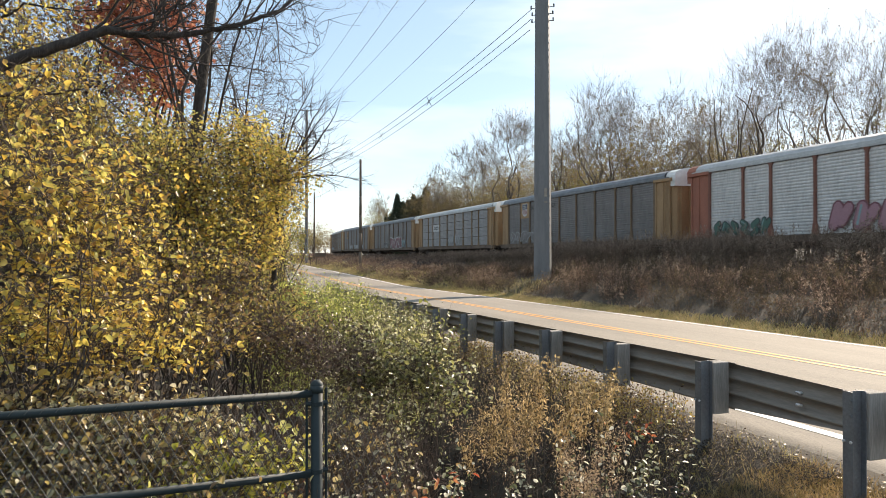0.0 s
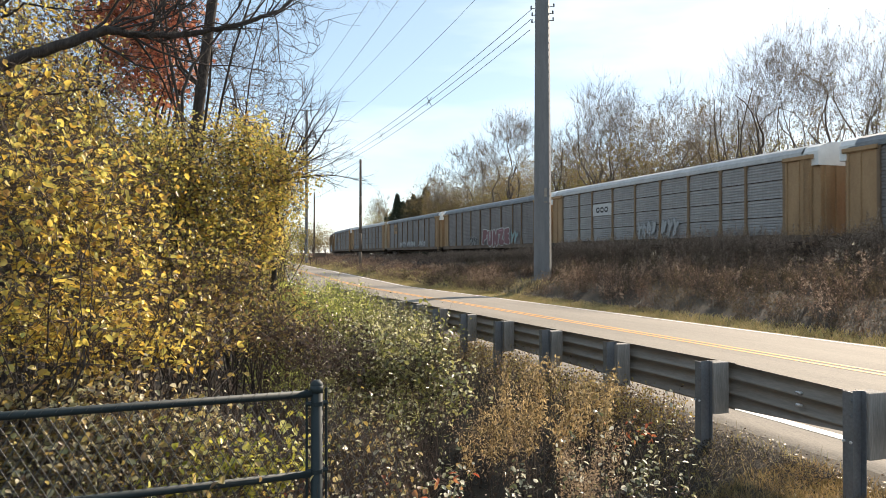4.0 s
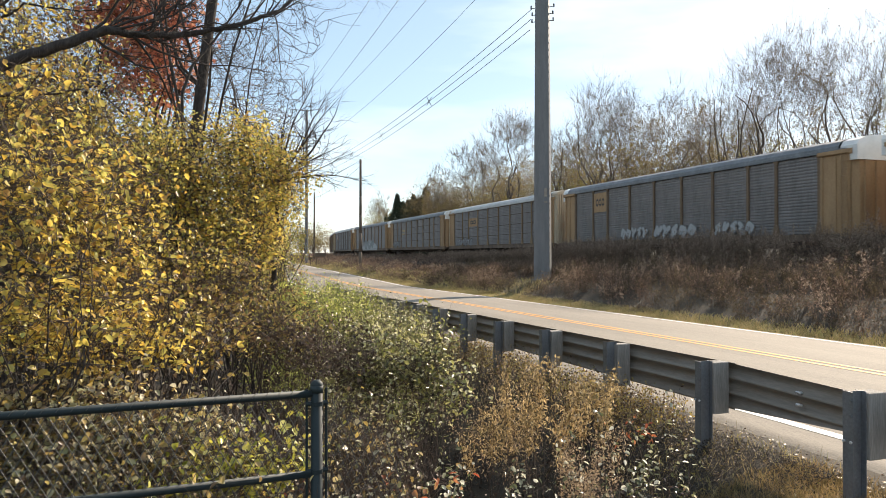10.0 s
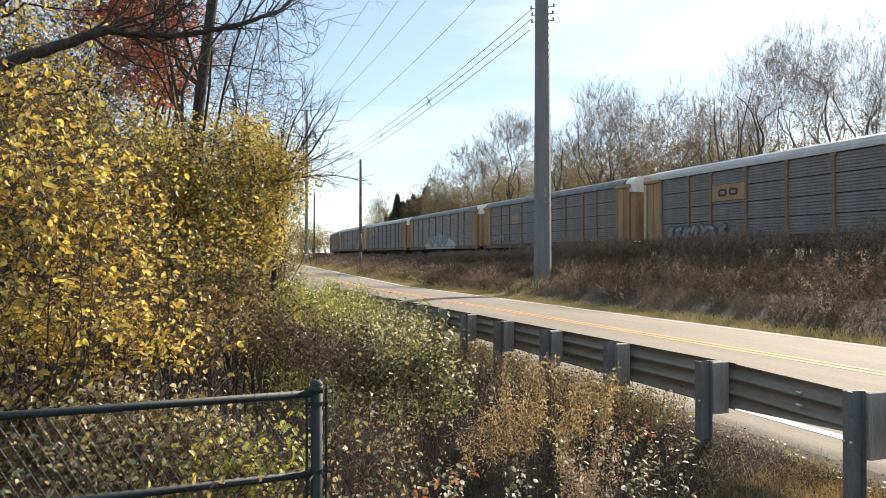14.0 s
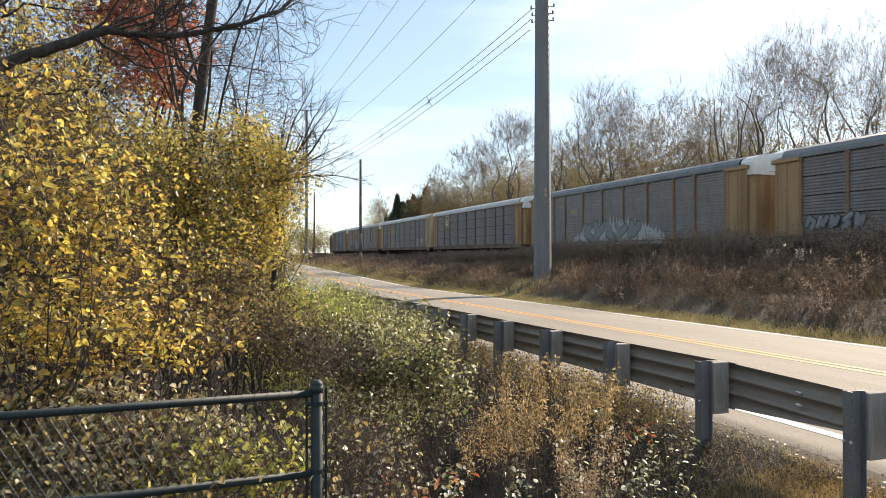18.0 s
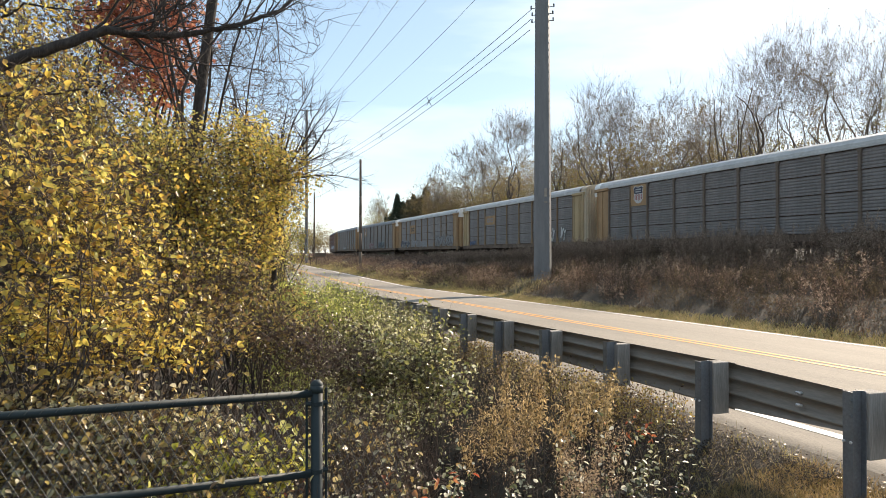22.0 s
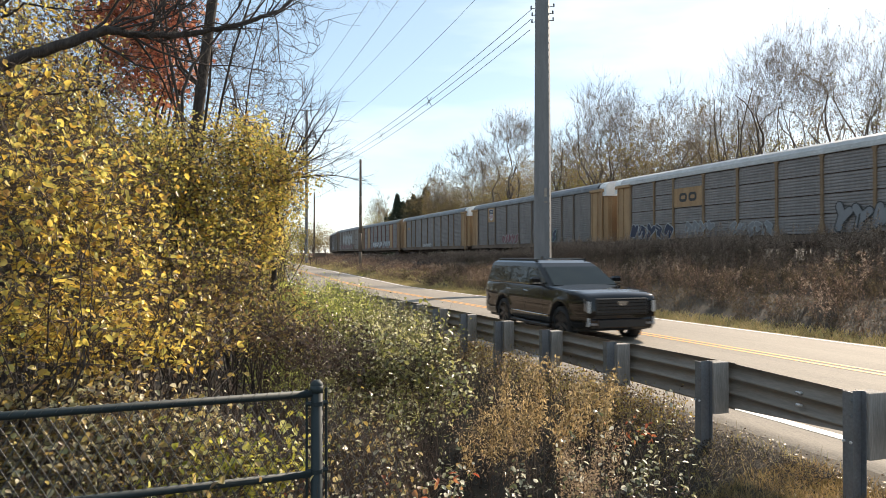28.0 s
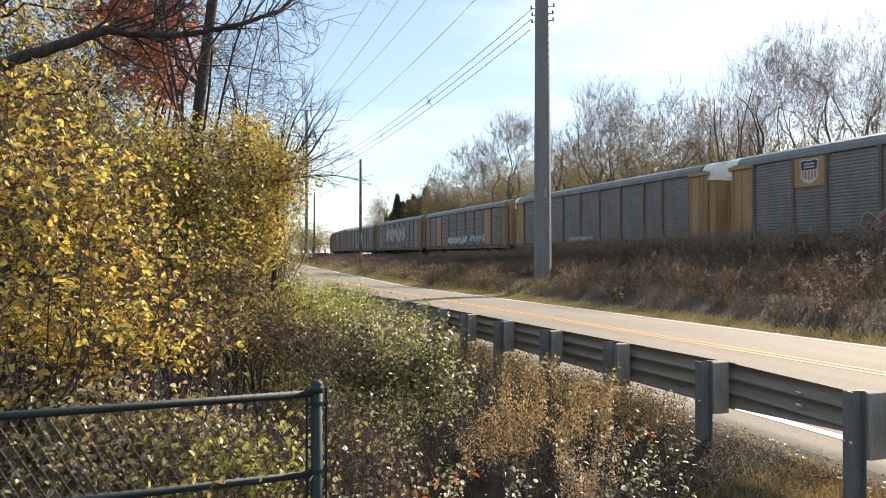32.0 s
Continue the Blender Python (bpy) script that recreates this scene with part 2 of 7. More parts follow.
def box(bm, x0, y0, z0, x1, y1, z1, bevel=0.0):
    m = Matrix.LocRotScale(((x0 + x1) / 2, (y0 + y1) / 2, (z0 + z1) / 2), None, (x1 - x0, y1 - y0, z1 - z0))
    vs = bmesh.ops.create_cube(bm, size=1.0, matrix=m)["verts"]
    if bevel > 0:
        es = list({e for v in vs for e in v.link_edges})
        bmesh.ops.bevel(bm, geom=es, offset=bevel, segments=1, affect="EDGES")
    return bm


def box_bm(*a, bevel=0.0):
    return box(bmesh.new(), *a, bevel=bevel)


def rod(bm, p0, p1, r0, r1=None, n=8):
    r1 = r0 if r1 is None else r1
    p0, p1 = Vector(p0), Vector(p1)
    q = (p1 - p0).to_track_quat("Z", "Y").to_matrix()
    rings = []
    for p, r in ((p0, r0), (p1, r1)):
        rings.append([bm.verts.new(p + q @ Vector((r * math.cos(2 * math.pi * i / n), r * math.sin(2 * math.pi * i / n), 0))) for i in range(n)])
    for i in range(n):
        bm.faces.new((rings[0][i], rings[0][(i + 1) % n], rings[1][(i + 1) % n], rings[1][i]))
    bm.faces.new(rings[0][::-1])
    bm.faces.new(rings[1])
    return bm


def prism(bm, outline, axis, a, b):
    """A closed outline of (p, q) pairs drawn out from a to b along an axis; p and q are the other two axes in order."""
    def at(p, q, t):
        return {"x": (t, p, q), "y": (p, t, q), "z": (p, q, t)}[axis]
    lo = [bm.verts.new(at(p, q, a)) for p, q in outline]
    hi = [bm.verts.new(at(p, q, b)) for p, q in outline]
    n = len(outline)
    for i in range(n):
        bm.faces.new((lo[i], lo[(i + 1) % n], hi[(i + 1) % n], hi[i]))
    bm.faces.new(lo[::-1])
    bm.faces.new(hi)
    return bm


def tubes(segs, n=3):
    """Vertices and quads of many tapered rods, rows of x0 y0 z0 x1 y1 z1 r0 r1."""
    s = np.asarray(segs, dtype=np.float64)
    p0, p1, r0, r1 = s[:, :3], s[:, 3:6], s[:, 6], s[:, 7]
    d = p1 - p0
    d /= np.linalg.norm(d, axis=1, keepdims=True) + 1e-9
    up = np.where(np.abs(d[:, 2:3]) < 0.9, np.array([[0, 0, 1.0]]), np.array([[1.0, 0, 0]]))
    a = np.cross(d, up)
    a /= np.linalg.norm(a, axis=1, keepdims=True) + 1e-9
    b = np.cross(d, a)
    vs = []
    for p, r in ((p0, r0), (p1, r1)):
        for i in range(n):
            t = 2 * math.pi * i / n
            vs.append(p + r[:, None] * (a * math.cos(t) + b * math.sin(t)))
    v = np.stack(vs, 1).reshape(-1, 3)
    base = np.arange(len(s))[:, None] * 2 * n
    f = np.stack([np.concatenate([base + i, base + (i + 1) % n, base + n + (i + 1) % n, base + n + i], 1) for i in range(n)], 1).reshape(-1, 4)
    return v, f


def leaves(points, length, width, nr, hang=0.3, fold=0.25, face=None, mix=0.0):
    """Folded four-cornered leaves at the points, each turned by chance; length may vary by a third."""
    p = np.asarray(points, dtype=np.float64)
    n = len(p)
    d = nr.normal(size=(n, 3))
    d[:, 2] -= hang * 2
    d /= np.linalg.norm(d, axis=1, keepdims=True)
    q = nr.normal(size=(n, 3))
    side = np.cross(d, q)
    side /= np.linalg.norm(side, axis=1, keepdims=True) + 1e-9
    up = np.cross(side, d)
    k = (0.67 + 0.66 * nr.random_sample(n))[:, None]
    mid = p + d * length * 0.45 * k
    lift = up * (width * fold) * k
    v = np.stack([p, mid + side * width * 0.5 * k + lift, p + d * length * k, mid - side * width * 0.5 * k + lift], 1).reshape(-1, 3)
    i = np.arange(n)[:, None] * 4
    return v, np.concatenate([i, i + 1, i + 2, i + 3], 1)


def round_leaves(points, length, width, nr, hang=0.3, fold=0.2):
    """Ovate leaves of two halves bent along the midrib, with a drooping tip."""
    p = np.asarray(points, dtype=np.float64)
    n = len(p)
    d = nr.normal(size=(n, 3))
    d[:, 2] = d[:, 2] * 0.6 - hang * 1.3
    d /= np.linalg.norm(d, axis=1, keepdims=True)
    side = np.cross(d, np.array([[0, 0, 1.0]]) + nr.normal(scale=0.55, size=(n, 3)))
    side /= np.linalg.norm(side, axis=1, keepdims=True) + 1e-9
    up = np.cross(side, d)
    k = (0.55 + 0.8 * nr.random_sample(n))[:, None]
    lift = up * (width * fold) * k
    a, b = p + d * length * 0.25 * k, p + d * length * 0.68 * k - up * length * 0.05 * k
    tip = p + d * length * k - up * length * 0.16 * k
    v = np.stack([p, a + side * width * 0.46 * k + lift, b + side * width * 0.42 * k + lift, tip, b - side * width * 0.42 * k + lift, a - side * width * 0.46 * k + lift], 1).reshape(-1, 3)
    i = np.arange(n)[:, None] * 6
    f = np.concatenate([np.concatenate([i, i + 1, i + 2, i + 3], 1), np.concatenate([i, i + 3, i + 4, i + 5], 1)], 0)
    return v, f


def grow(rnd, start, way, length, radius, levels, kids, wander=0.25, rise=0.1, shrink=0.6, steps=6, angle=0.8, taper=0.82, first=0.25, thin=0.55, trunk=0.6):
    """A branching plant: returns rods (with the level last) and the places along its twigs where leaves sit."""
    segs, tips = [], []
    stack = [(Vector(start), Vector(way).normalized(), length, radius, 0)]
    while stack:
        p, d, ln, r, lev = stack.pop()
        n = max(2, steps - lev)
        marks = []
        for i in range(n):
            d = (d + Vector((rnd.gauss(0, wander), rnd.gauss(0, wander), rnd.gauss(0, wander) + rise)) * (trunk if lev == 0 else 1)).normalized()
            q = p + d * (ln / n)
            ra = r * (1 - taper * i / n)
            rb = r * (1 - taper * (i + 1) / n)
            segs.append((*p, *q, ra, rb, lev))
            marks.append((p.copy(), q.copy(), d.copy(), rb, (i + 1) / n))
            p = q
        if lev >= levels:
            tips.extend(m[1] for m in marks)
        else:
            if lev == levels - 1:
                tips.append(p.copy())
            count = kids[min(lev, len(kids) - 1)]
            for j in range(count):
                f = first + (1 - first) * (j + rnd.random()) / count if lev == 0 else 0.15 + 0.85 * (j + rnd.random()) / count
                a, b, dd, rr, _ = marks[min(n - 1, int(f * n))]
                pos = a.lerp(b, f * n - int(f * n)) if f < 1 else b
                ax = Vector((rnd.gauss(0, 1), rnd.gauss(0, 1), rnd.gauss(0, 1))).cross(dd)
                if ax.length < 1e-3:
                    ax = Vector((1, 0, 0))
                nd = dd.copy()
                nd.rotate(Matrix.Rotation(angle * rnd.uniform(0.7, 1.3), 3, ax.normalized()))
                stack.append((pos, nd, ln * shrink * rnd.uniform(0.7, 1.2) * (1.15 - 0.5 * f), min(rr * 0.7, r * thin), lev + 1))
    return np.array(segs), np.array([tuple(t) for t in tips])


# ---- the ground's shape ----
def smooth(a, b, x):
    t = np.clip((np.asarray(x, dtype=float) - a) / (b - a), 0, 1)
    return t * t * (3 - 2 * t)


ROAD_X, LANE_NEAR, LANE_FAR = 10.27, 3.73, 3.62
EYE_Z = EYE[2]


def road_x(y):
    y = np.asarray(y, dtype=float)
    return ROAD_X + np.maximum(0, y - 118) ** 2 / 700.0


def road_z(y):
    """Height of the road's crown: it dips and rises again."""
    y = np.asarray(y, dtype=float)
    return -0.0087 * np.clip(y, -60, 50) + 0.0118 * (np.clip(y, 50, 135) - 50)


TRACK_X, BEND_Y, BEND_R, RAIL_Z = 28.9, 136.0, 340.0, 1.53


def track(s):
    """Place and heading (turn to the right, radians) at s along the track."""
    if s <= BEND_Y:
        return TRACK_X, s, 0.0
    a = (s - BEND_Y) / BEND_R
    return TRACK_X + BEND_R * (1 - math.cos(a)), BEND_Y + BEND_R * math.sin(a), a


def track_x(y):
    y = np.asarray(y, dtype=float)
    return TRACK_X + np.maximum(0, y - BEND_Y) ** 2 / (2 * BEND_R)


def ground_z(x, y):
    x, y = np.asarray(x, dtype=float), np.asarray(y, dtype=float)
    u = x - road_x(y)
    v = x - track_x(y)
    zr = road_z(y) - 0.11
    far = zr - 0.03 - 0.05 * smooth(3.9, 4.6, u) + 0.9 * smooth(4.6, 8.4, u)
    w = smooth(-10.4, -3.4, v)
    far = far * (1 - w) + 1.18 * w
    far = far + 0.08 * smooth(-3.6, -2.2, v)
    far = far - 0.5 * smooth(2.4, 5.0, v) + 2.5 * smooth(8, 60, v)
    dip = smooth(3.6, 8.0, y) * smooth(-4.97, -6.2, u) * (0.35 + 0.65 * smooth(-4.97, -8.1, u))
    near = zr - 0.04 - 0.06 * smooth(-4.5, -5.3, u) - 1.2 * dip + 0.35 * smooth(-9.1, -11.1, u) * smooth(4, -1, y) + 0.9 * smooth(-13, -22, u)
    return np.where(u > 0, far, near)


def place(px, py, d):
    """A point d metres before the eye, px and py of the picture's half width to the right and down from its centre."""
    r = px * 0.6272 * d
    s, c = math.sin(YAW), math.cos(YAW)
    return Vector((r * c + d * s, d * c - r * s, EYE_Z - (py * 0.6272 - 0.0072) * d))


def at(x, y, d):
    return place((x - 784) / 784, (y - 441) / 784, d)


def sheet(name, xs, ys, zf, mat, label="", xf=None):
    gx, gy = np.meshgrid(xs, ys)
    if xf is not None:
        gx = gx + xf(gy)
    gz = zf(gx, gy)
    v = np.stack([gx, gy, gz], -1).reshape(-1, 3)
    nx, ny = len(xs), len(ys)
    i = (np.arange(ny - 1)[:, None] * nx + np.arange(nx - 1)[None, :]).reshape(-1, 1)
    f = np.concatenate([i, i + 1, i + nx + 1, i + nx], 1)
    return mesh_object(name, v, f, mat, label=label, smooth=True)


def rough_ground(x, y):
    z = ground_z(x, y)
    u = x - road_x(y)
    bump = 0.05 * np.sin(x * 2.1 + 1.3 * np.sin(y * 1.7)) * np.sin(y * 1.9 + np.sin(x * 1.3)) + 0.03 * np.sin(x * 5.3) * np.sin(y * 4.7)
    return z + bump * smooth(4.7, 5.6, np.abs(u)) * smooth(2.4, 3.4, np.abs(x - track_x(y)))


_xs = np.concatenate([[-4000, -1500, -600, -250, -120, -80, -50], np.arange(-35, 52, 0.5), [60, 75, 100, 150, 260, 600, 1500, 4000]])
_ys = np.concatenate([[-4000, -1500, -600, -350, -200, -100, -50, -25], np.arange(-12, 40, 0.5), np.arange(40, 260, 2.5), [300, 380, 500, 800, 1500, 4000]])
tagged(sheet("ground", _xs, _ys, rough_ground, M_SOIL), "brown earth with leaf litter under weeds beside the road", "ground", kind="structure")

_ry = np.concatenate([np.arange(-400, -40, 20), np.arange(-40, 60, 2.0), np.arange(60, 260, 2.5)])


def strip(name, u0, u1, lift, mat, label, n=4):
    us = np.linspace(u0, u1, n)
    def zf(x, y):
        u = x - road_x(y)
        return road_z(y) - 0.0072 * u * u + lift - 0.12 * smooth(4.25, 4.55, -u) - 0.12 * smooth(3.95, 4.25, u)
    return sheet(name, us, _ry, zf, mat, label, xf=road_x)


tagged(strip("road", -4.55, 4.25, 0.012, M_ASPHALT, "", n=61), "pale sunlit grey asphalt two-lane country road", "road", kind="structure")
for u, mat, nm, lab in ((-LANE_NEAR, M_WHITE, "edge_line", "worn white painted edge line on asphalt"), (LANE_FAR, M_WHITE, "edge_line", "worn white painted edge line on asphalt"),
                        (-0.13, M_YELLOW, "centre_line", "solid yellow-orange painted centre line"), (0.13, M_YELLOW, "centre_line", "solid yellow-orange painted centre line")):
    h = 0.075 if mat is M_WHITE else 0.055
    tagged(strip(nm, u - h, u + h, 0.017, mat, ""), lab, "road marking", kind="structure")


def thing(name, m, label, category, group="", kind=""):
    e = new(name)
    e.empty_display_size = 0.2
    e.matrix_world = m
    return tagged(e, label, category, group, kind)


# ---- guard rail ----
RAIL_X, POST_Y, POST_STEP = 5.17, 4.54, 1.905
POSTS = range(-4, 15)


def rail_top(y):
    return 0.70 - 0.0125 * (y - POST_Y)


def guard_rail():
    root = thing("guard_rail", pose(0, 0, 0), "grey weathered steel guard rail on steel posts beside the road", "guard rail")
    bm = bmesh.new()
    w, d, t = 0.05, 0.075, 0.008
    prism(bm, [(-d, -w), (-d + t, -w), (-d + t, -t / 2), (d - t, -t / 2), (d - t, -w), (d, -w), (d, w), (d - t, w), (d - t, t / 2), (-d + t, t / 2), (-d + t, w), (-d, w)], "z", -1.15, 0.0)
    for zz in (-0.07, -0.20):
        rod(bm, (-d - 0.012, -0.03, zz), (-d, -0.03, zz), 0.014, n=6)
    post0 = part("post", bm, M_POSTSTEEL, root)
    post0.matrix_basis = pose(RAIL_X, POST_Y, rail_top(POST_Y))
    block0 = part("block", box_bm(0.075, -0.08, -0.575, 0.275, 0.08, -0.015, bevel=0.006), M_BLOCK, root)
    block0.matrix_basis = post0.matrix_basis.copy()
    for i in POSTS:
        y = POST_Y + POST_STEP * i
        if i:
            lean = R.uniform(-0.8, 0.8)
            again(post0, root, pose(RAIL_X + R.uniform(-0.01, 0.01), y, rail_top(y) + R.uniform(-0.012, 0.012), lean, R.uniform(-0.6, 0.6), R.uniform(-3, 3)))
            m = pose(RAIL_X, y, rail_top(y) + R.uniform(-0.01, 0.01), R.uniform(-1, 1), 0, 0)
            again(block0, root, m @ Matrix.Diagonal((1, 1, 0.72 if i < 1 else 1, 1)))
    # three-humped beam panels, one tapering panel, then two-humped ones
    hump = [(0.0, 0.0), (0.02, -0.012), (0.075, -0.05), (0.083, -0.078), (0.075, -0.104), (0.012, -0.15)]
    pitch = 0.166

    def profile(k):
        """k = 1: three humps; k = 0: two."""
        pts = [(x, z - pitch * n) for n in range(2) for x, z in hump] + [(x * k, -pitch * 2 + z * k) for x, z in hump] + [(0.0, -pitch * 2 - 0.17 * k)]
        top = -0.085 + 0.07 * k
        return [(x, z + top) for x, z in pts]

    def beam(y0, y1, k0, k1):
        bm = bmesh.new()
        ring = []
        for n in range(5):
            f = n / 4
            y = y0 + (y1 - y0) * f
            k = k0 + (k1 - k0) * f
            off = 0.278 + (0.004 if n in (0, 4) else 0)
            ring.append([[bm.verts.new((RAIL_X + off + px + th, y, rail_top(y) + pz)) for px, pz in profile(k)] for th in (0.0, 0.004)])
        m = len(profile(1))
        for n in range(4):
            for th in (0, 1):
                for j in range(m - 1):
                    bm.faces.new((ring[n][th][j], ring[n][th][j + 1], ring[n + 1][th][j + 1], ring[n + 1][th][j]))
            for j in (0, m - 1):
                bm.faces.new((ring[n][0][j], ring[n][1][j], ring[n + 1][1][j], ring[n + 1][0][j]))
        part("beam", bm, M_GALV, root, smooth=True)

    at_post = lambda i: POST_Y + POST_STEP * i
    beam(at_post(-4), at_post(-2) + 0.16, 0, 0)
    beam(at_post(-2) - 0.16, at_post(0) + 0.1, 0, 0)
    beam(at_post(0) - 0.1, at_post(1) + 0.1, 0.05, 1)
    for i in range(1, 14, 2):
        beam(at_post(i) - 0.16, at_post(i + 2) + 0.16, 1, 1)
    # sunlight through two slots in the beam, put in as pale plates
    for z in (-0.195, -0.315):
        part("bolt_plate", box_bm(RAIL_X + 0.262, 5.37, rail_top(5.4) + z, RAIL_X + 0.3, 5.44, rail_top(5.4) + z + 0.025, bevel=0.008), P_ZINC_SLOT, root)
    for i in POSTS:
        y = at_post(i)
        for yy in (-0.035, 0.035):
            part("bolt", rod(bmesh.new(), (RAIL_X - 0.09, y + yy, rail_top(y) - 0.42), (RAIL_X - 0.074, y + yy, rail_top(y) - 0.42), 0.012, n=6), P_ZINC_SLOT, root)


guard_rail()


# ---- chain-link fence ----
def fence():
    corner = at(561, 672, 3.9)
    other = at(0, 727, 3.35)
    along = Vector((other.x - corner.x, other.y - corner.y, 0)).normalized()
    out = Vector((0.965, 0.204, 0)).normalized()
    top = corner.z
    root = thing("chain_link_fence", pose(0, 0, 0), "dark green vinyl-coated chain-link fence corner among bushes", "fence")
    base = Vector((corner.x, corner.y, 0))
    bm = bmesh.new()
    rod(bm, base + Vector((0, 0, -1.1)), base + Vector((0, 0, top - 0.03)), 0.0325, n=16)
    post = part("post", bm, M_GREENVINYL, root, smooth=True)
    bm = bmesh.new()
    bmesh.ops.create_uvsphere(bm, u_segments=16, v_segments=8, radius=0.036, matrix=Matrix.Translation(base + Vector((0, 0, top - 0.033))) @ Matrix.Diagonal((1, 1, 0.95, 1)))
    rod(bm, base + Vector((0, 0, top - 0.07)), base + Vector((0, 0, top - 0.03)), 0.036, n=16)
    part("cap", bm, M_GREENVINYL, post, smooth=True)
    for zz in (0.13, 0.50, 0.85):
        bm = bmesh.new()
        rod(bm, base + Vector((0, 0, top - zz - 0.012)), base + Vector((0, 0, top - zz + 0.012)), 0.036, n=16)
        q = base + along * 0.05 + Vector((0, 0, top - zz))
        rod(bm, q - along * 0.02, q + along * 0.012, 0.014, n=6)
        q = base + out * 0.05 + Vector((0, 0, top - zz))
        rod(bm, q - out * 0.02, q + out * 0.012, 0.014, n=6)
        part("clamp", bm, M_GREENVINYL, post)
    far = base + along * 3.2
    bm = bmesh.new()
    rod(bm, far + Vector((0, 0, -1.1)), far + Vector((0, 0, top - 0.03)), 0.03, n=12)
    part("post", bm, M_GREENVINYL, root, smooth=True)
    for zz in (0.075, 0.515):
        bm = bmesh.new()
        rod(bm, base + along * 0.02 + Vector((0, 0, top - zz)), far + Vector((0, 0, top - zz)), 0.021, n=12)
        part("rail", bm, M_GREENVINYL, root, smooth=True)
    for dirn, ln, sag in ((along, 3.2, 0.0), (out, 0.55, 0.42)):
        p = 0.055
        segs = []
        h = 1.25
        for k in range(int((ln + h) / p) + 1):
            for sgn in (1, -1):
                x0, z0 = (k * p, 0.0)
                n = int(h / p)
                for j in range(n):
                    xa, xb = x0 - sgn * j * p * 0.5, x0 - sgn * (j + 1) * p * 0.5
                    if sgn < 0:
                        xa, xb = x0 - h * 0.5 - sgn * j * p * 0.5, x0 - h * 0.5 - sgn * (j + 1) * p * 0.5
                    if min(xa, xb) < 0.05 or max(xa, xb) > ln:
                        continue
                    za, zb = top - 0.07 - j * p * 0.9, top - 0.07 - (j + 1) * p * 0.9
                    a = base + dirn * xa + Vector((0, 0, za - sag * (xa / ln) ** 1.2 ))
                    b = base + dirn * xb + Vector((0, 0, zb - sag * (xb / ln) ** 1.2 ))
                    segs.append((*a, *b, 0.002, 0.002))
        v, f = tubes(segs, 4)
        mesh_object("mesh", v, f, M_WIRE, root)
        bar = base + dirn * 0.055
        bm = bmesh.new()
        rod(bm, bar + Vector((0, 0, top - 1.3)), bar + Vector((0, 0, top - 0.05)), 0.007, n=6)
        part("tension_bar", bm, M_GREENVINYL, root)
    # the wire ties that wind round the top rail
    side = along.cross(Vector((0, 0, 1)))
    ring = [along * (0.05 * k / 6) + side * (0.0235 * math.cos(math.pi * k / 6)) + Vector((0, 0, 0.0235 * math.sin(math.pi * k / 6))) for k in range(7)]
    v, f = tubes([(*a, *b, 0.002, 0.002) for a, b in zip(ring, ring[1:])], 4)
    tie = mesh_object("wire_tie", v, f, M_WIRE, root)
    for i in range(46):
        c = base + along * (0.1 + i * 0.066) + Vector((0, 0, top - 0.075))
        if i:
            again(tie, root, Matrix.Translation(c))
        else:
            tie.matrix_basis = Matrix.Translation(c)


fence()


# ---- poles and cables ----
POLE = Vector((18.5, 37.0, float(ground_z(18.5, 37.0))))
FARPOLE = Vector((15.6, 117.0, float(ground_z(15.6, 117.0))))


def big_pole(p, height, turn, w0=0.92, w1=0.62):
    root = thing("utility_pole", pose(p.x, p.y, p.z - 0.2, 0, 0, turn), "tall square grey steel power pole rising from the weedy bank", "utility pole")
    bm = bmesh.new()
    c = 0.03
    rings = []
    for i in range(9):
        z = height * i / 8
        w = (w0 + (w1 - w0) * i / 8) / 2
        rings.append([bm.verts.new(q) for q in ((w, -w + c, z), (w, w - c, z), (w - c, w, z), (-w + c, w, z), (-w, w - c, z), (-w, -w + c, z), (-w + c, -w, z), (w - c, -w, z))])
    for a, b in zip(rings, rings[1:]):
        for i in range(8):
            bm.faces.new((a[i], a[(i + 1) % 8], b[(i + 1) % 8], b[i]))
    bm.faces.new(rings[-1])
    part("shaft", bm, M_POLE, root)
    step = None
    for k in range(60):
        z = 0.8 + k * 0.42
        if z > height - 1:
            break
        w = (w0 + (w1 - w0) * z / height) / 2
        if step is None:
            step = part("step_bracket", box_bm(0, -0.03, -0.05, 0.035, 0.03, 0.05, bevel=0.004), M_GALV, root)
            step.matrix_basis = pose(w, -w * 0.85, z)
        else:
            again(step, root, pose(w, -w * 0.85, z))
    for z, h in ((4.95, 0.5), (4.6, 0.12)):
        w = (w0 + (w1 - w0) * z / height) / 2
        part("plate", box_bm(w * 0.35, -w - 0.05, z, w * 0.75, -w, z + h, bevel=0.01), M_GALV, root)
    part("base_plate", box_bm(-w0 * 0.62, -w0 * 0.62, 0.0, w0 * 0.62, w0 * 0.62, 0.24, bevel=0.02), M_POLE, root)
    return root


pole_a = big_pole(POLE, 29.0, -34.6)
pole_b = big_pole(FARPOLE, 25.5, -20.0, 0.5, 0.36)


def arm(root, z, half, drop, w=0.09):
    bm = bmesh.new()
    for s in (-1, 1):
        rod(bm, (0, 0, z), (s * half, 0, z + drop), w, w * 0.5, n=8)
    part("cross_arm", bm, M_POLE, root)
    for s in (-1, 1):
        bm = bmesh.new()
        for k in range(6):
            rod(bm, (s * half, 0, z + drop - 0.12 * k - 0.03), (s * half, 0, z + drop - 0.12 * k - 0.08), 0.11, n=8)
        part("insulator", bm, M_CABLE, root)


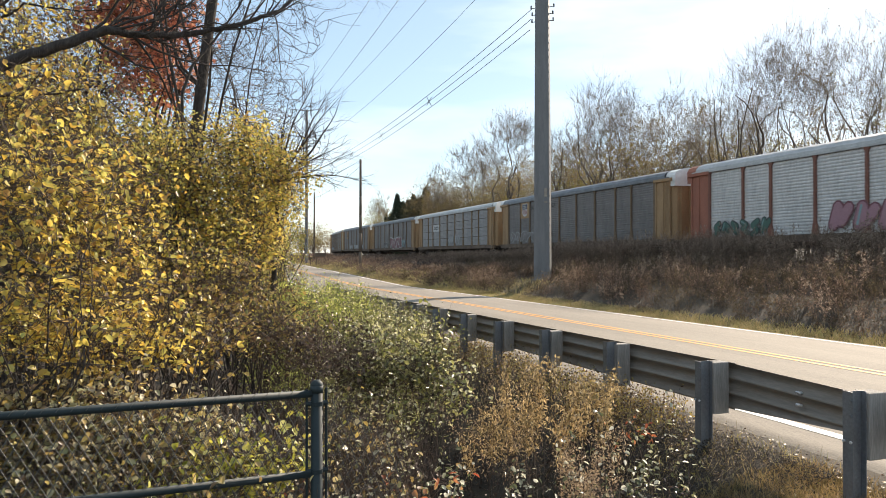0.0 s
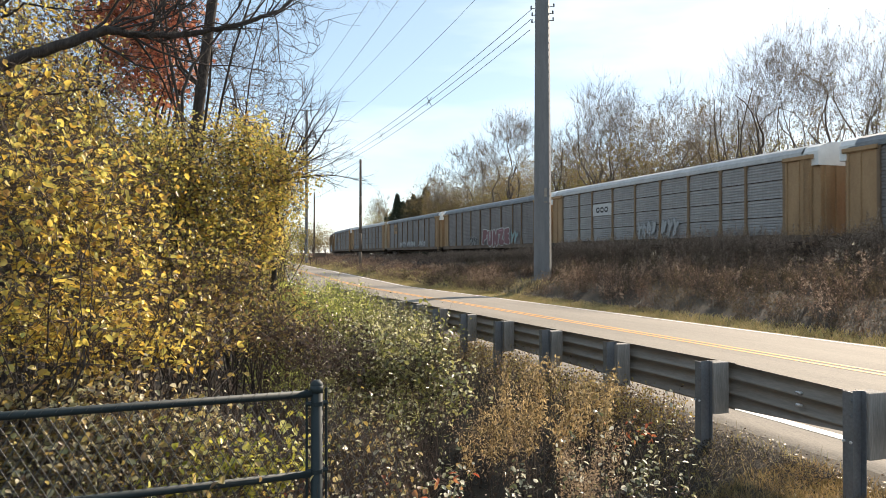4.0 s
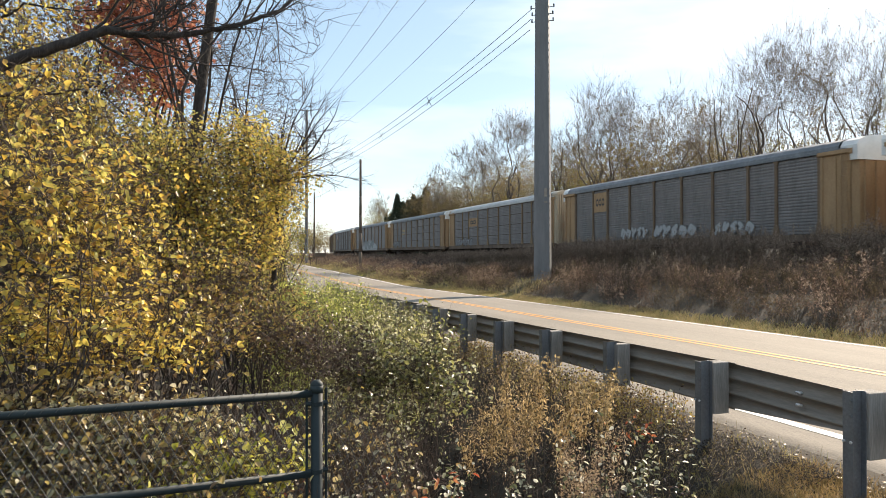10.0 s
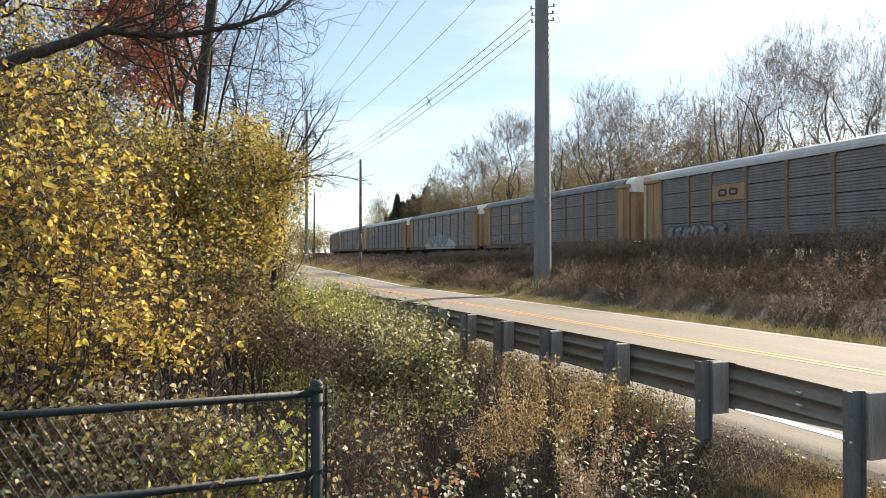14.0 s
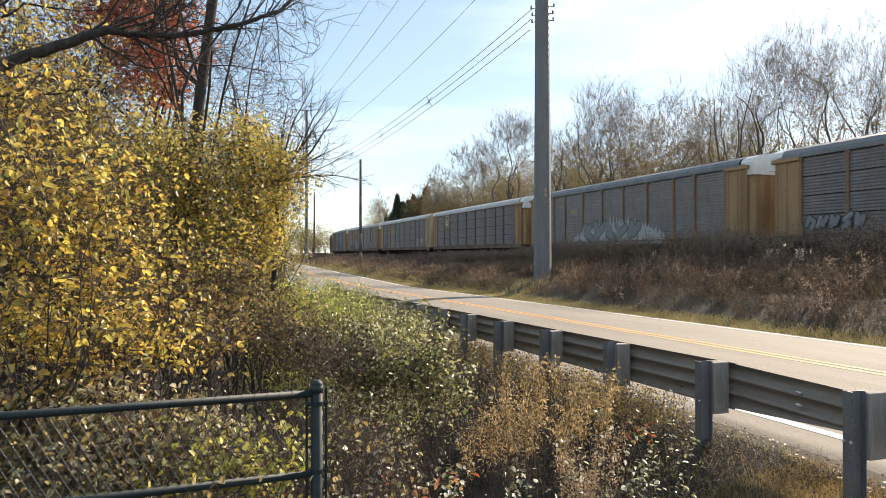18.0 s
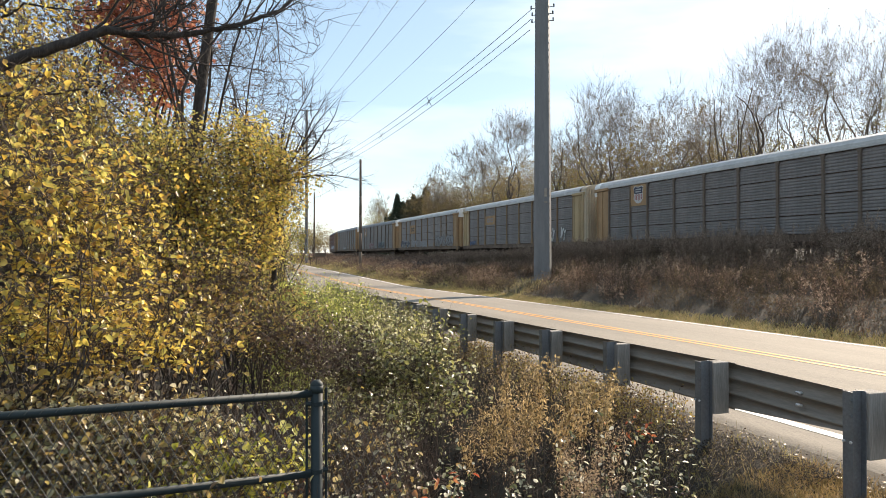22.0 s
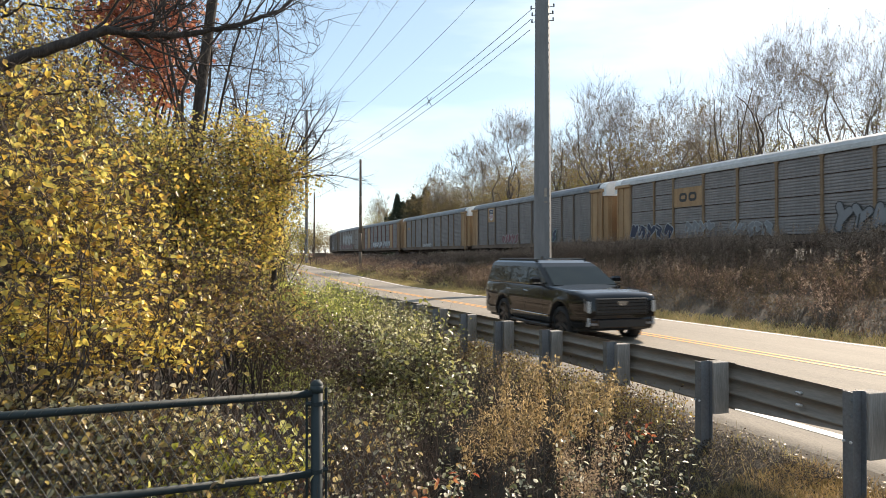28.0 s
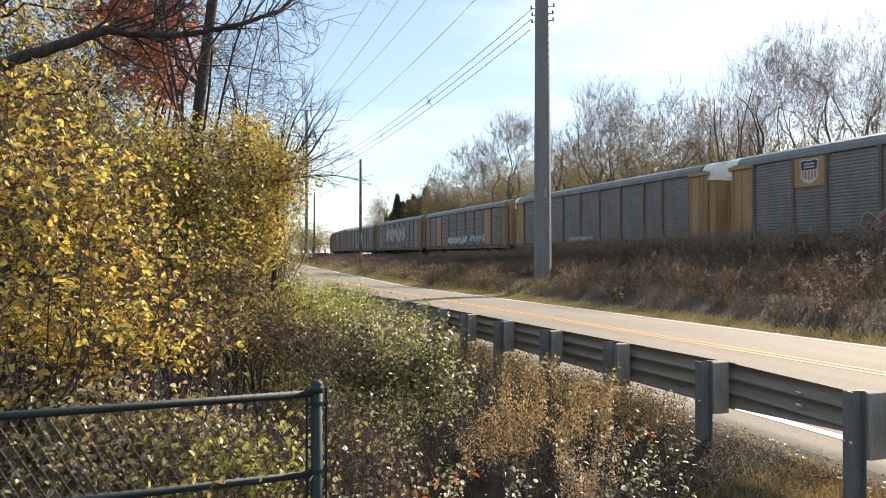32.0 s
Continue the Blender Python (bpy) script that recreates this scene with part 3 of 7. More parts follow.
for _z, _h, _d in ((25.3, 2.6, 0.35), (20.9, 3.0, 0.5)):
    arm(pole_b, _z, _h, _d)
arm(pole_a, 28.5, 2.6, 0.35)
arm(pole_a, 24.0, 3.0, 0.5)
# pins for the lower lines on the near pole
for _z, _out in ((15.2, 0.62), (15.6, 0.6), (16.0, 0.66)):
    bm = bmesh.new()
    for s in (-1, 1):
        rod(bm, (s * 0.36, 0, _z), (s * _out, 0, _z), 0.022, n=6)
        rod(bm, (s * _out, 0, _z - 0.03), (s * _out, 0, _z + 0.16), 0.045, n=8)
    part("insulator_bracket", bm, M_CABLE, pole_a)


def wood_pole(x, y, height, arm_half=0.0, r=0.15):
    z = float(ground_z(x, y)) - 0.1
    root = thing("wooden_utility_pole", pose(x, y, z), "slim brown wooden utility pole beside the road", "utility pole")
    bm = bmesh.new()
    n = 6
    for k in range(n):
        rod(bm, (0, 0, height * k / n), (0, 0, height * (k + 1) / n), r * (1 - 0.35 * k / n), r * (1 - 0.35 * (k + 1) / n), n=10)
    part("shaft", bm, M_WOODPOLE, root, smooth=True)
    if arm_half:
        part("cross_arm", box_bm(-arm_half, -0.05, height - 0.35, arm_half, 0.05, height - 0.23, bevel=0.01), M_WOODPOLE, root)
    return root


wood_pole(16.6, 79.0, 12.6, 0.14, r=0.19)
wood_pole(17.0, 118.0, 11.5, 0.0, r=0.16)


def small_sign(x, y, w, h, top, posts):
    z = gz0(x, y)
    root = thing("road_sign", pose(x, y, z), "small brown sign on wooden posts seen from behind", "road sign")
    for i in range(posts):
        px = (i - (posts - 1) / 2) * w * 0.7
        part("post", box_bm(px - 0.06, -0.06, -0.2, px + 0.06, 0.06, top, bevel=0.01), M_WOODPOLE, root)
    part("board", box_bm(-w / 2, -0.1, top - h, w / 2, -0.063, top + 0.05, bevel=0.01), M_WOODPOLE, root)


def gz0(x, y):
    return float(ground_z(x, y))


small_sign(16.2, 106.0, 1.6, 0.5, 1.7, 2)
small_sign(15.0, 108.0, 0.7, 0.4, 1.3, 1)
_stake = thing("leaning_stake", pose(17.4, 84.0, gz0(17.4, 84.0)), "thin weathered wooden stake leaning on the bank", "stake")
part("stake", rod(bmesh.new(), (0, 0, -0.2), (-0.7, 0.0, 2.6), 0.06, 0.05), M_STALK, _stake)


def cable(name, p0, p1, sag, r=0.02, n=28, spacers=()):
    p0, p1 = Vector(p0), Vector(p1)
    pts = [p0.lerp(p1, i / n) - Vector((0, 0, sag * 4 * (i / n) * (1 - i / n))) for i in range(n + 1)]
    v = [p + Vector((r * math.cos(t), 0, r * math.sin(t))) for p in pts for t in (2 * math.pi * i / 5 for i in range(5))]
    f = [(5 * i + j, 5 * i + (j + 1) % 5, 5 * i + 5 + (j + 1) % 5, 5 * i + 5 + j) for i in range(n) for j in range(5)]
    ob = mesh_object(name, v, f, M_CABLE)
    tagged(ob, "thin dark overhead power line strung between poles", "power line", group="overhead lines")
    for s in spacers:
        c = p0.lerp(p1, s) - Vector((0, 0, sag * 4 * s * (1 - s)))
        bm = bmesh.new()
        for dz in (-0.35, 0.35):
            rod(bm, c + Vector((-0.2, 0, dz)), c + Vector((0.2, 0, -dz)), 0.03, n=5)
        part("spacer", bm, M_CABLE, ob)
    return ob


for _x, _z in ((-2.6, 28.7), (2.6, 28.7), (-3.0, 24.3), (3.0, 24.3)):
    cable("power_line", (POLE.x + _x, POLE.y, _z), (FARPOLE.x + _x, FARPOLE.y, _z - 3.0), 1.4)
for _x, _z, _sp in ((-0.75, 15.4, (0.22, 0.4, 0.56, 0.7)), (-0.8, 14.8, ()), (-0.7, 16.0, ())):
    cable("power_line", (POLE.x + _x, POLE.y, _z), (FARPOLE.x + _x, FARPOLE.y, _z - 0.6), 1.5, r=0.02, spacers=_sp)
cable("power_line", (16.6, 79.0, 11.9), (17.0, 118.0, 11.2), 0.5, r=0.02)

# ---- railway track ----
def railway():
    root = thing("railway_track", pose(0, 0, 0), "steel railway track on grey ballast behind weeds", "railway track", kind="structure")
    ss = np.concatenate([np.arange(-330, 140, 30.0), np.arange(140, 330, 6.0)])
    for off in (-0.75, 0.75):
        bm = bmesh.new()
        prof = [(-0.07, -0.18), (0.07, -0.18), (0.07, -0.16), (0.015, -0.14), (0.015, -0.04), (0.036, -0.03), (0.036, 0.0), (-0.036, 0.0), (-0.036, -0.03), (-0.015, -0.04), (-0.015, -0.14), (-0.07, -0.16)]
        rings = []
        for s in ss:
            x, y, a = track(float(s))
            rings.append([bm.verts.new((x + (off + px) * math.cos(a), y - (off + px) * math.sin(a), RAIL_Z + pz)) for px, pz in prof])
        for p, q in zip(rings, rings[1:]):
            for i in range(len(prof)):
                bm.faces.new((p[i], p[(i + 1) % len(prof)], q[(i + 1) % len(prof)], q[i]))
        part("rail", bm, M_RAIL, root)
    tie = None
    for k in range(230):
        x, y, a = track(-10 + k * 0.95)
        m = pose(x, y, RAIL_Z - 0.19, 0, 0, -math.degrees(a))
        if tie is None:
            tie = part("tie", box_bm(-1.3, -0.115, -0.18, 1.3, 0.115, 0.0, bevel=0.01), M_TIE, root)
            tie.matrix_basis = m
        else:
            again(tie, root, m)
    us = np.array([-3.6, -2.9, -1.9, 0, 1.9, 2.9, 3.6])
    zs = np.array([1.2, 1.28, 1.34, 1.34, 1.34, 1.28, 1.0])
    v, f = [], []
    for s in ss:
        x, y, a = track(float(s))
        for u, z in zip(us, zs):
            v.append((x + u * math.cos(a), y - u * math.sin(a), z - 0.02))
    n = len(us)
    for i in range(len(ss) - 1):
        for j in range(n - 1):
            f.append((i * n + j, i * n + j + 1, (i + 1) * n + j + 1, (i + 1) * n + j))
    mesh_object("ballast", v, f, M_BALLAST, root)


railway()

# ---- train ----
PITCH, SPEED, GAIN, GAP0 = 28.38, 9.775, 0.00275, 36.15
FRAMES = {"yellow": [(0.27, 0.165, 0.085), (0.38, 0.24, 0.125)], "orange": [(0.21, 0.135, 0.08), (0.28, 0.175, 0.095)], "red": [(0.26, 0.1, 0.065), (0.36, 0.135, 0.085)],
          "brown": [(0.17, 0.125, 0.092), (0.23, 0.165, 0.12)], "pale": [(0.34, 0.25, 0.14), (0.43, 0.32, 0.18)], "cream": [(0.38, 0.31, 0.22), (0.5, 0.42, 0.31)]}
M_FRAME = {k: material("rack_frame_" + k, v, rough=0.75, scale=1.6, fine=0.12, bump_scale=25, stretch=(1, 1, 0.35)) for k, v in FRAMES.items()}
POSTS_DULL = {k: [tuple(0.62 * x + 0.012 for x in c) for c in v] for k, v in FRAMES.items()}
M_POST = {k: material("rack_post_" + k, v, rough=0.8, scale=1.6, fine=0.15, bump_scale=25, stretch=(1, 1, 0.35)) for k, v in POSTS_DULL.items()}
M_SILL = material("rack_sill_rusty", [(0.09, 0.062, 0.045), (0.15, 0.105, 0.075), (0.2, 0.15, 0.11)], rough=0.85, scale=0.7, fine=0.25, bump_scale=12)
PANELS = {"grey": [(0.135, 0.124, 0.12), (0.215, 0.198, 0.19)], "silver": [(0.46, 0.45, 0.44), (0.6, 0.58, 0.56)], "dark": [(0.17, 0.155, 0.15), (0.24, 0.22, 0.21)],
          "light": [(0.24, 0.232, 0.228), (0.33, 0.318, 0.31)], "tan": [(0.18, 0.155, 0.14), (0.25, 0.215, 0.195)]}
M_PANEL = {k: material("rack_panel_" + k, v, rough=0.6, scale=1.1, fine=0.15, bump_scale=9, stretch=(1, 1, 0.3), metal=0.15) for k, v in PANELS.items()}
M_ROOF = {"grey": material("rack_roof_grey", [(0.13, 0.14, 0.15), (0.2, 0.21, 0.22)], rough=0.6, scale=0.9, fine=0.15, bump_scale=6, metal=0.3),
          "white": material("rack_roof_white", [(0.36, 0.36, 0.355), (0.47, 0.47, 0.46)], rough=0.6, scale=0.9, fine=0.12, bump_scale=6)}
M_CAP = material("rack_cap_white", [(0.62, 0.62, 0.6), (0.75, 0.75, 0.73)], rough=0.6, scale=2, fine=0.1)


def paint(name, c):
    return material("paint_" + name, [tuple(0.85 * k for k in c), c], rough=0.6, scale=5, fine=0.1)


P_WHITE, P_BLACK, P_RED, P_BLUE = paint("white", (0.5, 0.5, 0.49)), paint("black", (0.03, 0.03, 0.03)), paint("red", (0.3, 0.09, 0.09)), paint("blue", (0.08, 0.12, 0.22))
P_CYAN, P_GREEN, P_PINK, P_MAROON = paint("cyan", (0.22, 0.34, 0.34)), paint("green", (0.06, 0.13, 0.1)), paint("pink", (0.36, 0.19, 0.22)), paint("maroon", (0.17, 0.06, 0.07))
P_PALE, P_GOLD, P_NAVY, P_GREY = paint("pale", (0.36, 0.37, 0.37)), paint("gold", (0.5, 0.32, 0.08)), paint("navy", (0.018, 0.024, 0.055)), paint("grey", (0.2, 0.205, 0.215))

_cache = {}


def shared(name, mat, build, parent, m=None, smooth=False, key=()):
    key = (name, mat.name, *key)
    if key not in _cache:
        me = bpy.data.meshes.new(name)
        bm = bmesh.new()
        build(bm)
        bmesh.ops.recalc_face_normals(bm, faces=bm.faces[:])
        bm.to_mesh(me)
        bm.free()
        if smooth:
            me.polygons.foreach_set("use_smooth", [True] * len(me.polygons))
        me.materials.append(mat)
        _cache[key] = me
    o = new(name, _cache[key])
    o.parent = parent
    if m is not None:
        o.matrix_basis = m
    return o


HALF = 13.55
BAY_W = (2.65, 1.97, 2.78, 2.78, 2.78, 2.78, 2.78, 1.97, 2.65)
BAY0 = -sum(BAY_W) / 2
BAY_Y = [BAY0 + sum(BAY_W[:i]) + w / 2 for i, w in enumerate(BAY_W)]


def panel_builder(width, split):
    """Ribbed side sheets that face -x: one sheet from sill to roof, or four stacked with dark joints."""
    def build(bm):
        w = width / 2 - 0.06
        rows = 4 if split else 1
        step = 3.7 / rows
        z0, z1 = (0.022 if split else 0), step - (0.016 if split else 0)
        pts = []
        n = 24 // rows
        for i in range(n):
            za = z0 + (z1 - z0) * i / n
            h = (z1 - z0) / n
            pts += [(0.0, za), (0.0, za + h * 0.42), (0.026, za + h * 0.58), (0.026, za + h * 0.88)]
        pts.append((0.0, z1))
        lean = 0.02 if split else 0.0
        a = [bm.verts.new((-1.5 - lean * (z1 - z) + x, -w, z)) for x, z in pts]
        b = [bm.verts.new((-1.5 - lean * (z1 - z) + x, w, z)) for x, z in pts]
        for i in range(len(pts) - 1):
            bm.faces.new((a[i], b[i], b[i + 1], a[i + 1]))
    return build


def b_lining(bm):
    box(bm, -1.45, BAY0, 1.26, -1.44, -BAY0, 5.0)


def b_post(bm):
    prism(bm, [(-0.19, 1.2), (-0.19, 1.35), (-0.075, 1.9), (-0.075, 4.8), (-0.14, 4.95), (-0.14, 5.02), (0.14, 5.02), (0.14, 4.95), (0.075, 4.8), (0.075, 1.9), (0.19, 1.35), (0.19, 1.2)], "x", -1.58, -1.44)


def b_sill(bm):
    box(bm, -1.57, -HALF + 0.15, 0.92, -1.40, HALF - 0.15, 1.24, bevel=0.015)
    box(bm, -1.6, -HALF + 0.15, 1.2, -1.5, HALF - 0.15, 1.25)


def b_toprail(bm):
    box(bm, -1.6, -HALF + 0.5, 5.0, -1.42, HALF - 0.5, 5.13, bevel=0.012)


def b_deck(bm):
    box(bm, -1.4, -HALF + 0.2, 1.0, 1.4, HALF - 0.2, 1.12)
    box(bm, -0.35, -HALF, 0.6, 0.35, HALF, 1.0)
    for k in range(9):
        box(bm, -1.4, -11 + k * 2.75 - 0.1, 0.8, 1.4, -11 + k * 2.75 + 0.1, 1.0)


def b_roof(bm):
    prof = [(-1.6, 5.12), (-1.58, 5.26), (-1.42, 5.46), (-1.0, 5.62), (-0.5, 5.7), (0, 5.72), (0.5, 5.7), (1.0, 5.62), (1.42, 5.46), (1.58, 5.26), (1.6, 5.12)]
    rings = []
    n = 100
    for i in range(n + 1):
        y = -12.7 + 25.4 * i / n
        d = 0.0 if i % 4 < 2 else 0.012
        rings.append([bm.verts.new((x * (1 - d / 3), y, z - d)) for x, z in prof])
    for a, b in zip(rings, rings[1:]):
        for j in range(len(prof) - 1):
            bm.faces.new((a[j], a[j + 1], b[j + 1], b[j]))
    box(bm, -1.58, -12.7, 5.08, 1.58, 12.7, 5.13)


def b_cap(bm):
    prof = [(-1.5, 4.55), (-1.5, 5.22), (-1.38, 5.44), (-1.0, 5.6), (-0.5, 5.68), (0, 5.7), (0.5, 5.68), (1.0, 5.6), (1.38, 5.44), (1.5, 5.22), (1.5, 4.55)]
    prism(bm, prof, "y", -HALF - 0.05, -12.72)


def b_ribcap(bm):
    """A ribbed pale end that runs from sill to roof."""
    out = []
    n = 14
    for i in range(n):
        x = -1.5 + 3.0 * i / n
        w = 3.0 / n
        out += [(x, -13.5), (x + w * 0.3, -13.5), (x + w * 0.4, -13.58), (x + w * 0.9, -13.58)]
    out += [(1.5, -13.5), (1.5, -12.72), (-1.5, -12.72)]
    prism(bm, out, "z", 1.2, 5.3)
    prof = [(-1.5, 5.3), (-1.38, 5.44), (-1.0, 5.6), (-0.5, 5.68), (0, 5.7), (0.5, 5.68), (1.0, 5.6), (1.38, 5.44), (1.5, 5.3)]
    prism(bm, prof, "y", -HALF - 0.05, -12.72)


def b_endpanel(bm):
    """The closed bay beside the end door on the -x side, with its framed edge."""
    lo, hi = -13.15, BAY0 - 0.06
    out = [(lo, -1.46), (lo, -1.585), (lo + 0.1, -1.585), (lo + 0.1, -1.53), (lo + 0.62, -1.53), (lo + 0.62, -1.575), (lo + 0.72, -1.575), (lo + 0.72, -1.53),
           (hi - 0.14, -1.53), (hi - 0.14, -1.57), (hi, -1.57), (hi, -1.46)]
    prism(bm, [(x, y) for y, x in out], "z", 1.24, 4.86)


def b_header(bm):
    prism(bm, [(-1.62, 4.86), (-1.66, 4.9), (-1.66, 5.06), (-1.45, 5.1), (-1.45, 4.86)], "y", -13.35, BAY0)


def b_door(bm):
    """The folding end door, its leaves bent round the corners."""
    out = [(-1.42, -12.95), (-1.42, -13.25), (-1.25, -13.5), (-1.03, -13.53), (-1.02, -13.6), (-0.96, -13.6), (-0.95, -13.54), (-0.7, -13.58), (-0.68, -13.5), (-0.38, -13.53), (-0.37, -13.6), (-0.31, -13.6), (-0.3, -13.53), (0, -13.56),
           (0.3, -13.53), (0.31, -13.6), (0.37, -13.6), (0.38, -13.53), (0.68, -13.5), (0.7, -13.58), (0.95, -13.54), (0.96, -13.6), (1.02, -13.6), (1.03, -13.53), (1.25, -13.5), (1.42, -13.25), (1.42, -12.95), (1.2, -13.0), (1.1, -13.3), (-1.1, -13.3), (-1.2, -13.0)]
    prism(bm, out, "z", 1.2, 4.56)


def b_ladder(bm):
    for y in (-13.3, -12.85):
        box(bm, -1.66, y - 0.02, 0.75, -1.62, y + 0.02, 4.9)
    for k in range(12):
        box(bm, -1.66, -13.3, 0.8 + k * 0.34, -1.63, -12.85, 0.83 + k * 0.34)


def b_coupler(bm):
    box(bm, -0.16, -HALF - 0.42, 0.72, 0.16, -HALF + 0.2, 0.98, bevel=0.03)
    rod(bm, (0.35, -HALF - 0.38, 0.55), (0.3, -HALF + 0.1, 0.9), 0.03, n=6)


def b_sideframe(bm):
    prism(bm, [(-1.25, 0.3), (-0.9, 0.3), (-0.55, 0.16), (0.55, 0.16), (0.9, 0.3), (1.25, 0.3), (1.25, 0.55), (0.7, 0.62), (0.4, 0.78), (-0.4, 0.78), (-0.7, 0.62), (-1.25, 0.55)], "x", -1.12, -0.96)


def b_bolster(bm):
    box(bm, -1.1, -0.22, 0.42, 1.1, 0.22, 0.68, bevel=0.03)


def b_wheelset(bm):
    rod(bm, (-0.95, 0, 0), (0.95, 0, 0), 0.08, n=10)
    for s in (-1, 1):
        rod(bm, (s * 0.69, 0, 0), (s * 0.82, 0, 0), 0.42, n=20)
        rod(bm, (s * 0.66, 0, 0), (s * 0.70, 0, 0), 0.445, n=20)


TURN = Matrix.Rotation(math.pi, 4, "Z")
WHEELSETS = []


def sign_mesh(name, outline, y, z, mat, root, lift):
    """A thin flat shape on the near side, outline in metres along and up."""
    me = bpy.data.meshes.new(name)
    bm = bmesh.new()
    lo = [bm.verts.new((-1.58 - lift, y - a, z + b)) for a, b in outline]
    hi = [bm.verts.new((-1.58 - lift + 0.003, y - a, z + b)) for a, b in outline]
    bm.faces.new(lo)
    bm.faces.new(hi[::-1])
    for i in range(len(lo)):
        j = (i + 1) % len(lo)
        bm.faces.new((lo[i], hi[i], hi[j], lo[j]))
    bmesh.ops.recalc_face_normals(bm, faces=bm.faces[:])
    bm.to_mesh(me)
    bm.free()
    me.materials.append(mat)
    o = new(name, me)
    o.parent = root
    return o


def rect(w, h, c=0.0):
    if not c:
        return [(-w / 2, -h / 2), (w / 2, -h / 2), (w / 2, h / 2), (-w / 2, h / 2)]
    return [(-w / 2 + c, -h / 2), (w / 2 - c, -h / 2), (w / 2, -h / 2 + c), (w / 2, h / 2 - c), (w / 2 - c, h / 2), (-w / 2 + c, h / 2), (-w / 2, h / 2 - c), (-w / 2, -h / 2 + c)]


def jagged(rnd, w, h, n, deep=0.3):
    """A flame-shaped ground: an even foot, a spiky top that falls off to both ends."""
    top = []
    for i in range(n + 1):
        f = i / n
        k = (0.1 + 0.9 * math.sin(math.pi * (0.03 + 0.94 * f)) ** 0.6) * (rnd.uniform(0.88, 1.05) if i % 2 else rnd.uniform(0.5, 0.72))
        top.append((w / 2 - w * f + rnd.uniform(-0.08, 0.08), -h / 2 + h * k))
    return [(-w / 2 + 0.3, -h / 2), (w / 2 - 0.3, -h / 2)] + top


STROKES = {"F": ([(0.15, 0), (0.2, 0.95), (0.9, 1.0)], [(0.2, 0.5), (0.72, 0.52)]), "U": ([(0.12, 1), (0.14, 0.2), (0.5, 0.03), (0.86, 0.2), (0.9, 1)],),
           "N": ([(0.12, 0), (0.16, 0.98), (0.82, 0.08), (0.88, 1)],), "Z": ([(0.12, 0.92), (0.88, 0.95), (0.16, 0.08), (0.9, 0.05)],),
           "E": ([(0.9, 0.95), (0.2, 0.9), (0.14, 0.08), (0.9, 0.03)], [(0.2, 0.5), (0.75, 0.5)]),
           "a": ([(0.08, 0.15), (0.34, 0.95), (0.52, 0.3), (0.92, 0.85)],), "b": ([(0.15, 0.95), (0.65, 0.72), (0.28, 0.42), (0.88, 0.05)],),
           "c": ([(0.1, 0.35), (0.35, 0.92), (0.9, 0.62), (0.55, 0.05)],), "d": ([(0.2, 0.0), (0.46, 0.58), (0.16, 1.0)], [(0.5, 0.45), (0.95, 0.78)]),
           "e": ([(0.88, 0.98), (0.28, 0.66), (0.76, 0.34), (0.15, 0.04)],)}


def brush(root, name, lines, y, z, w, h, thick, mat, lift):
    """Paint laid along lines within a box of w by h, with round ends."""
    v, f, up = [], [], 0.0
    for ln in lines:
        pts = [((px - 0.5) * w, (pz - 0.5) * h) for px, pz in ln]
        for (ax, az), (bx, bz) in zip(pts, pts[1:]):
            a = math.atan2(bz - az, bx - ax)
            ring = [(bx + thick / 2 * math.cos(a + t), bz + thick / 2 * math.sin(a + t)) for t in (-1.57, -0.8, 0, 0.8, 1.57)] + [(ax - thick / 2 * math.cos(a + t), az - thick / 2 * math.sin(a + t)) for t in (-1.57, -0.8, 0, 0.8, 1.57)]
            f.append(list(range(len(v), len(v) + len(ring))))
            v += [(-1.58 - lift - up, y - p, z + q) for p, q in ring]
            up += 0.0006
    return mesh_object(name, v, f, mat, root)


def graffito(root, rnd, y, z, w, h, n, fill, edge, shade=None, glyphs=""):
    """Fat outlined brush strokes side by side, with a few drips and highlights."""
    step = w / n
    for i in range(n):
        key = glyphs[i] if glyphs else rnd.choice("abcde")
        tilt = rnd.uniform(-0.12, 0.12)
        lines = [[(px + tilt * (pz - 0.5) + rnd.uniform(-0.05, 0.05), pz + rnd.uniform(-0.05, 0.05)) for px, pz in ln] for ln in STROKES[key]]
        a, b = y + w / 2 - step * (i + 0.5), z + rnd.uniform(-0.05, 0.05) * h
        hh, ww, th = h * rnd.uniform(0.62, 0.76), step * 0.8, min(step, h) * 0.36
        brush(root, "painted_edge", lines, a, b, ww, hh, th * 1.36, edge, 0.003 + 0.004 * (i % 2))
        brush(root, "painted_stroke", lines, a, b, ww, hh, th, fill, 0.012)
        if shade is not None and i % 2:
            brush(root, "painted_highlight", [lines[0][:2]], a + th * 0.1, b + th * 0.12, ww, hh, th * 0.25, shade, 0.017)


def bars(root, y, z, w, h, n, mat, lift=0.008):
    for i in range(n):
        ww = w / n
        sign_mesh("stencil_bar", rect(ww * 0.66, h), y - w / 2 + ww * (i + 0.5), z, mat, root, lift)


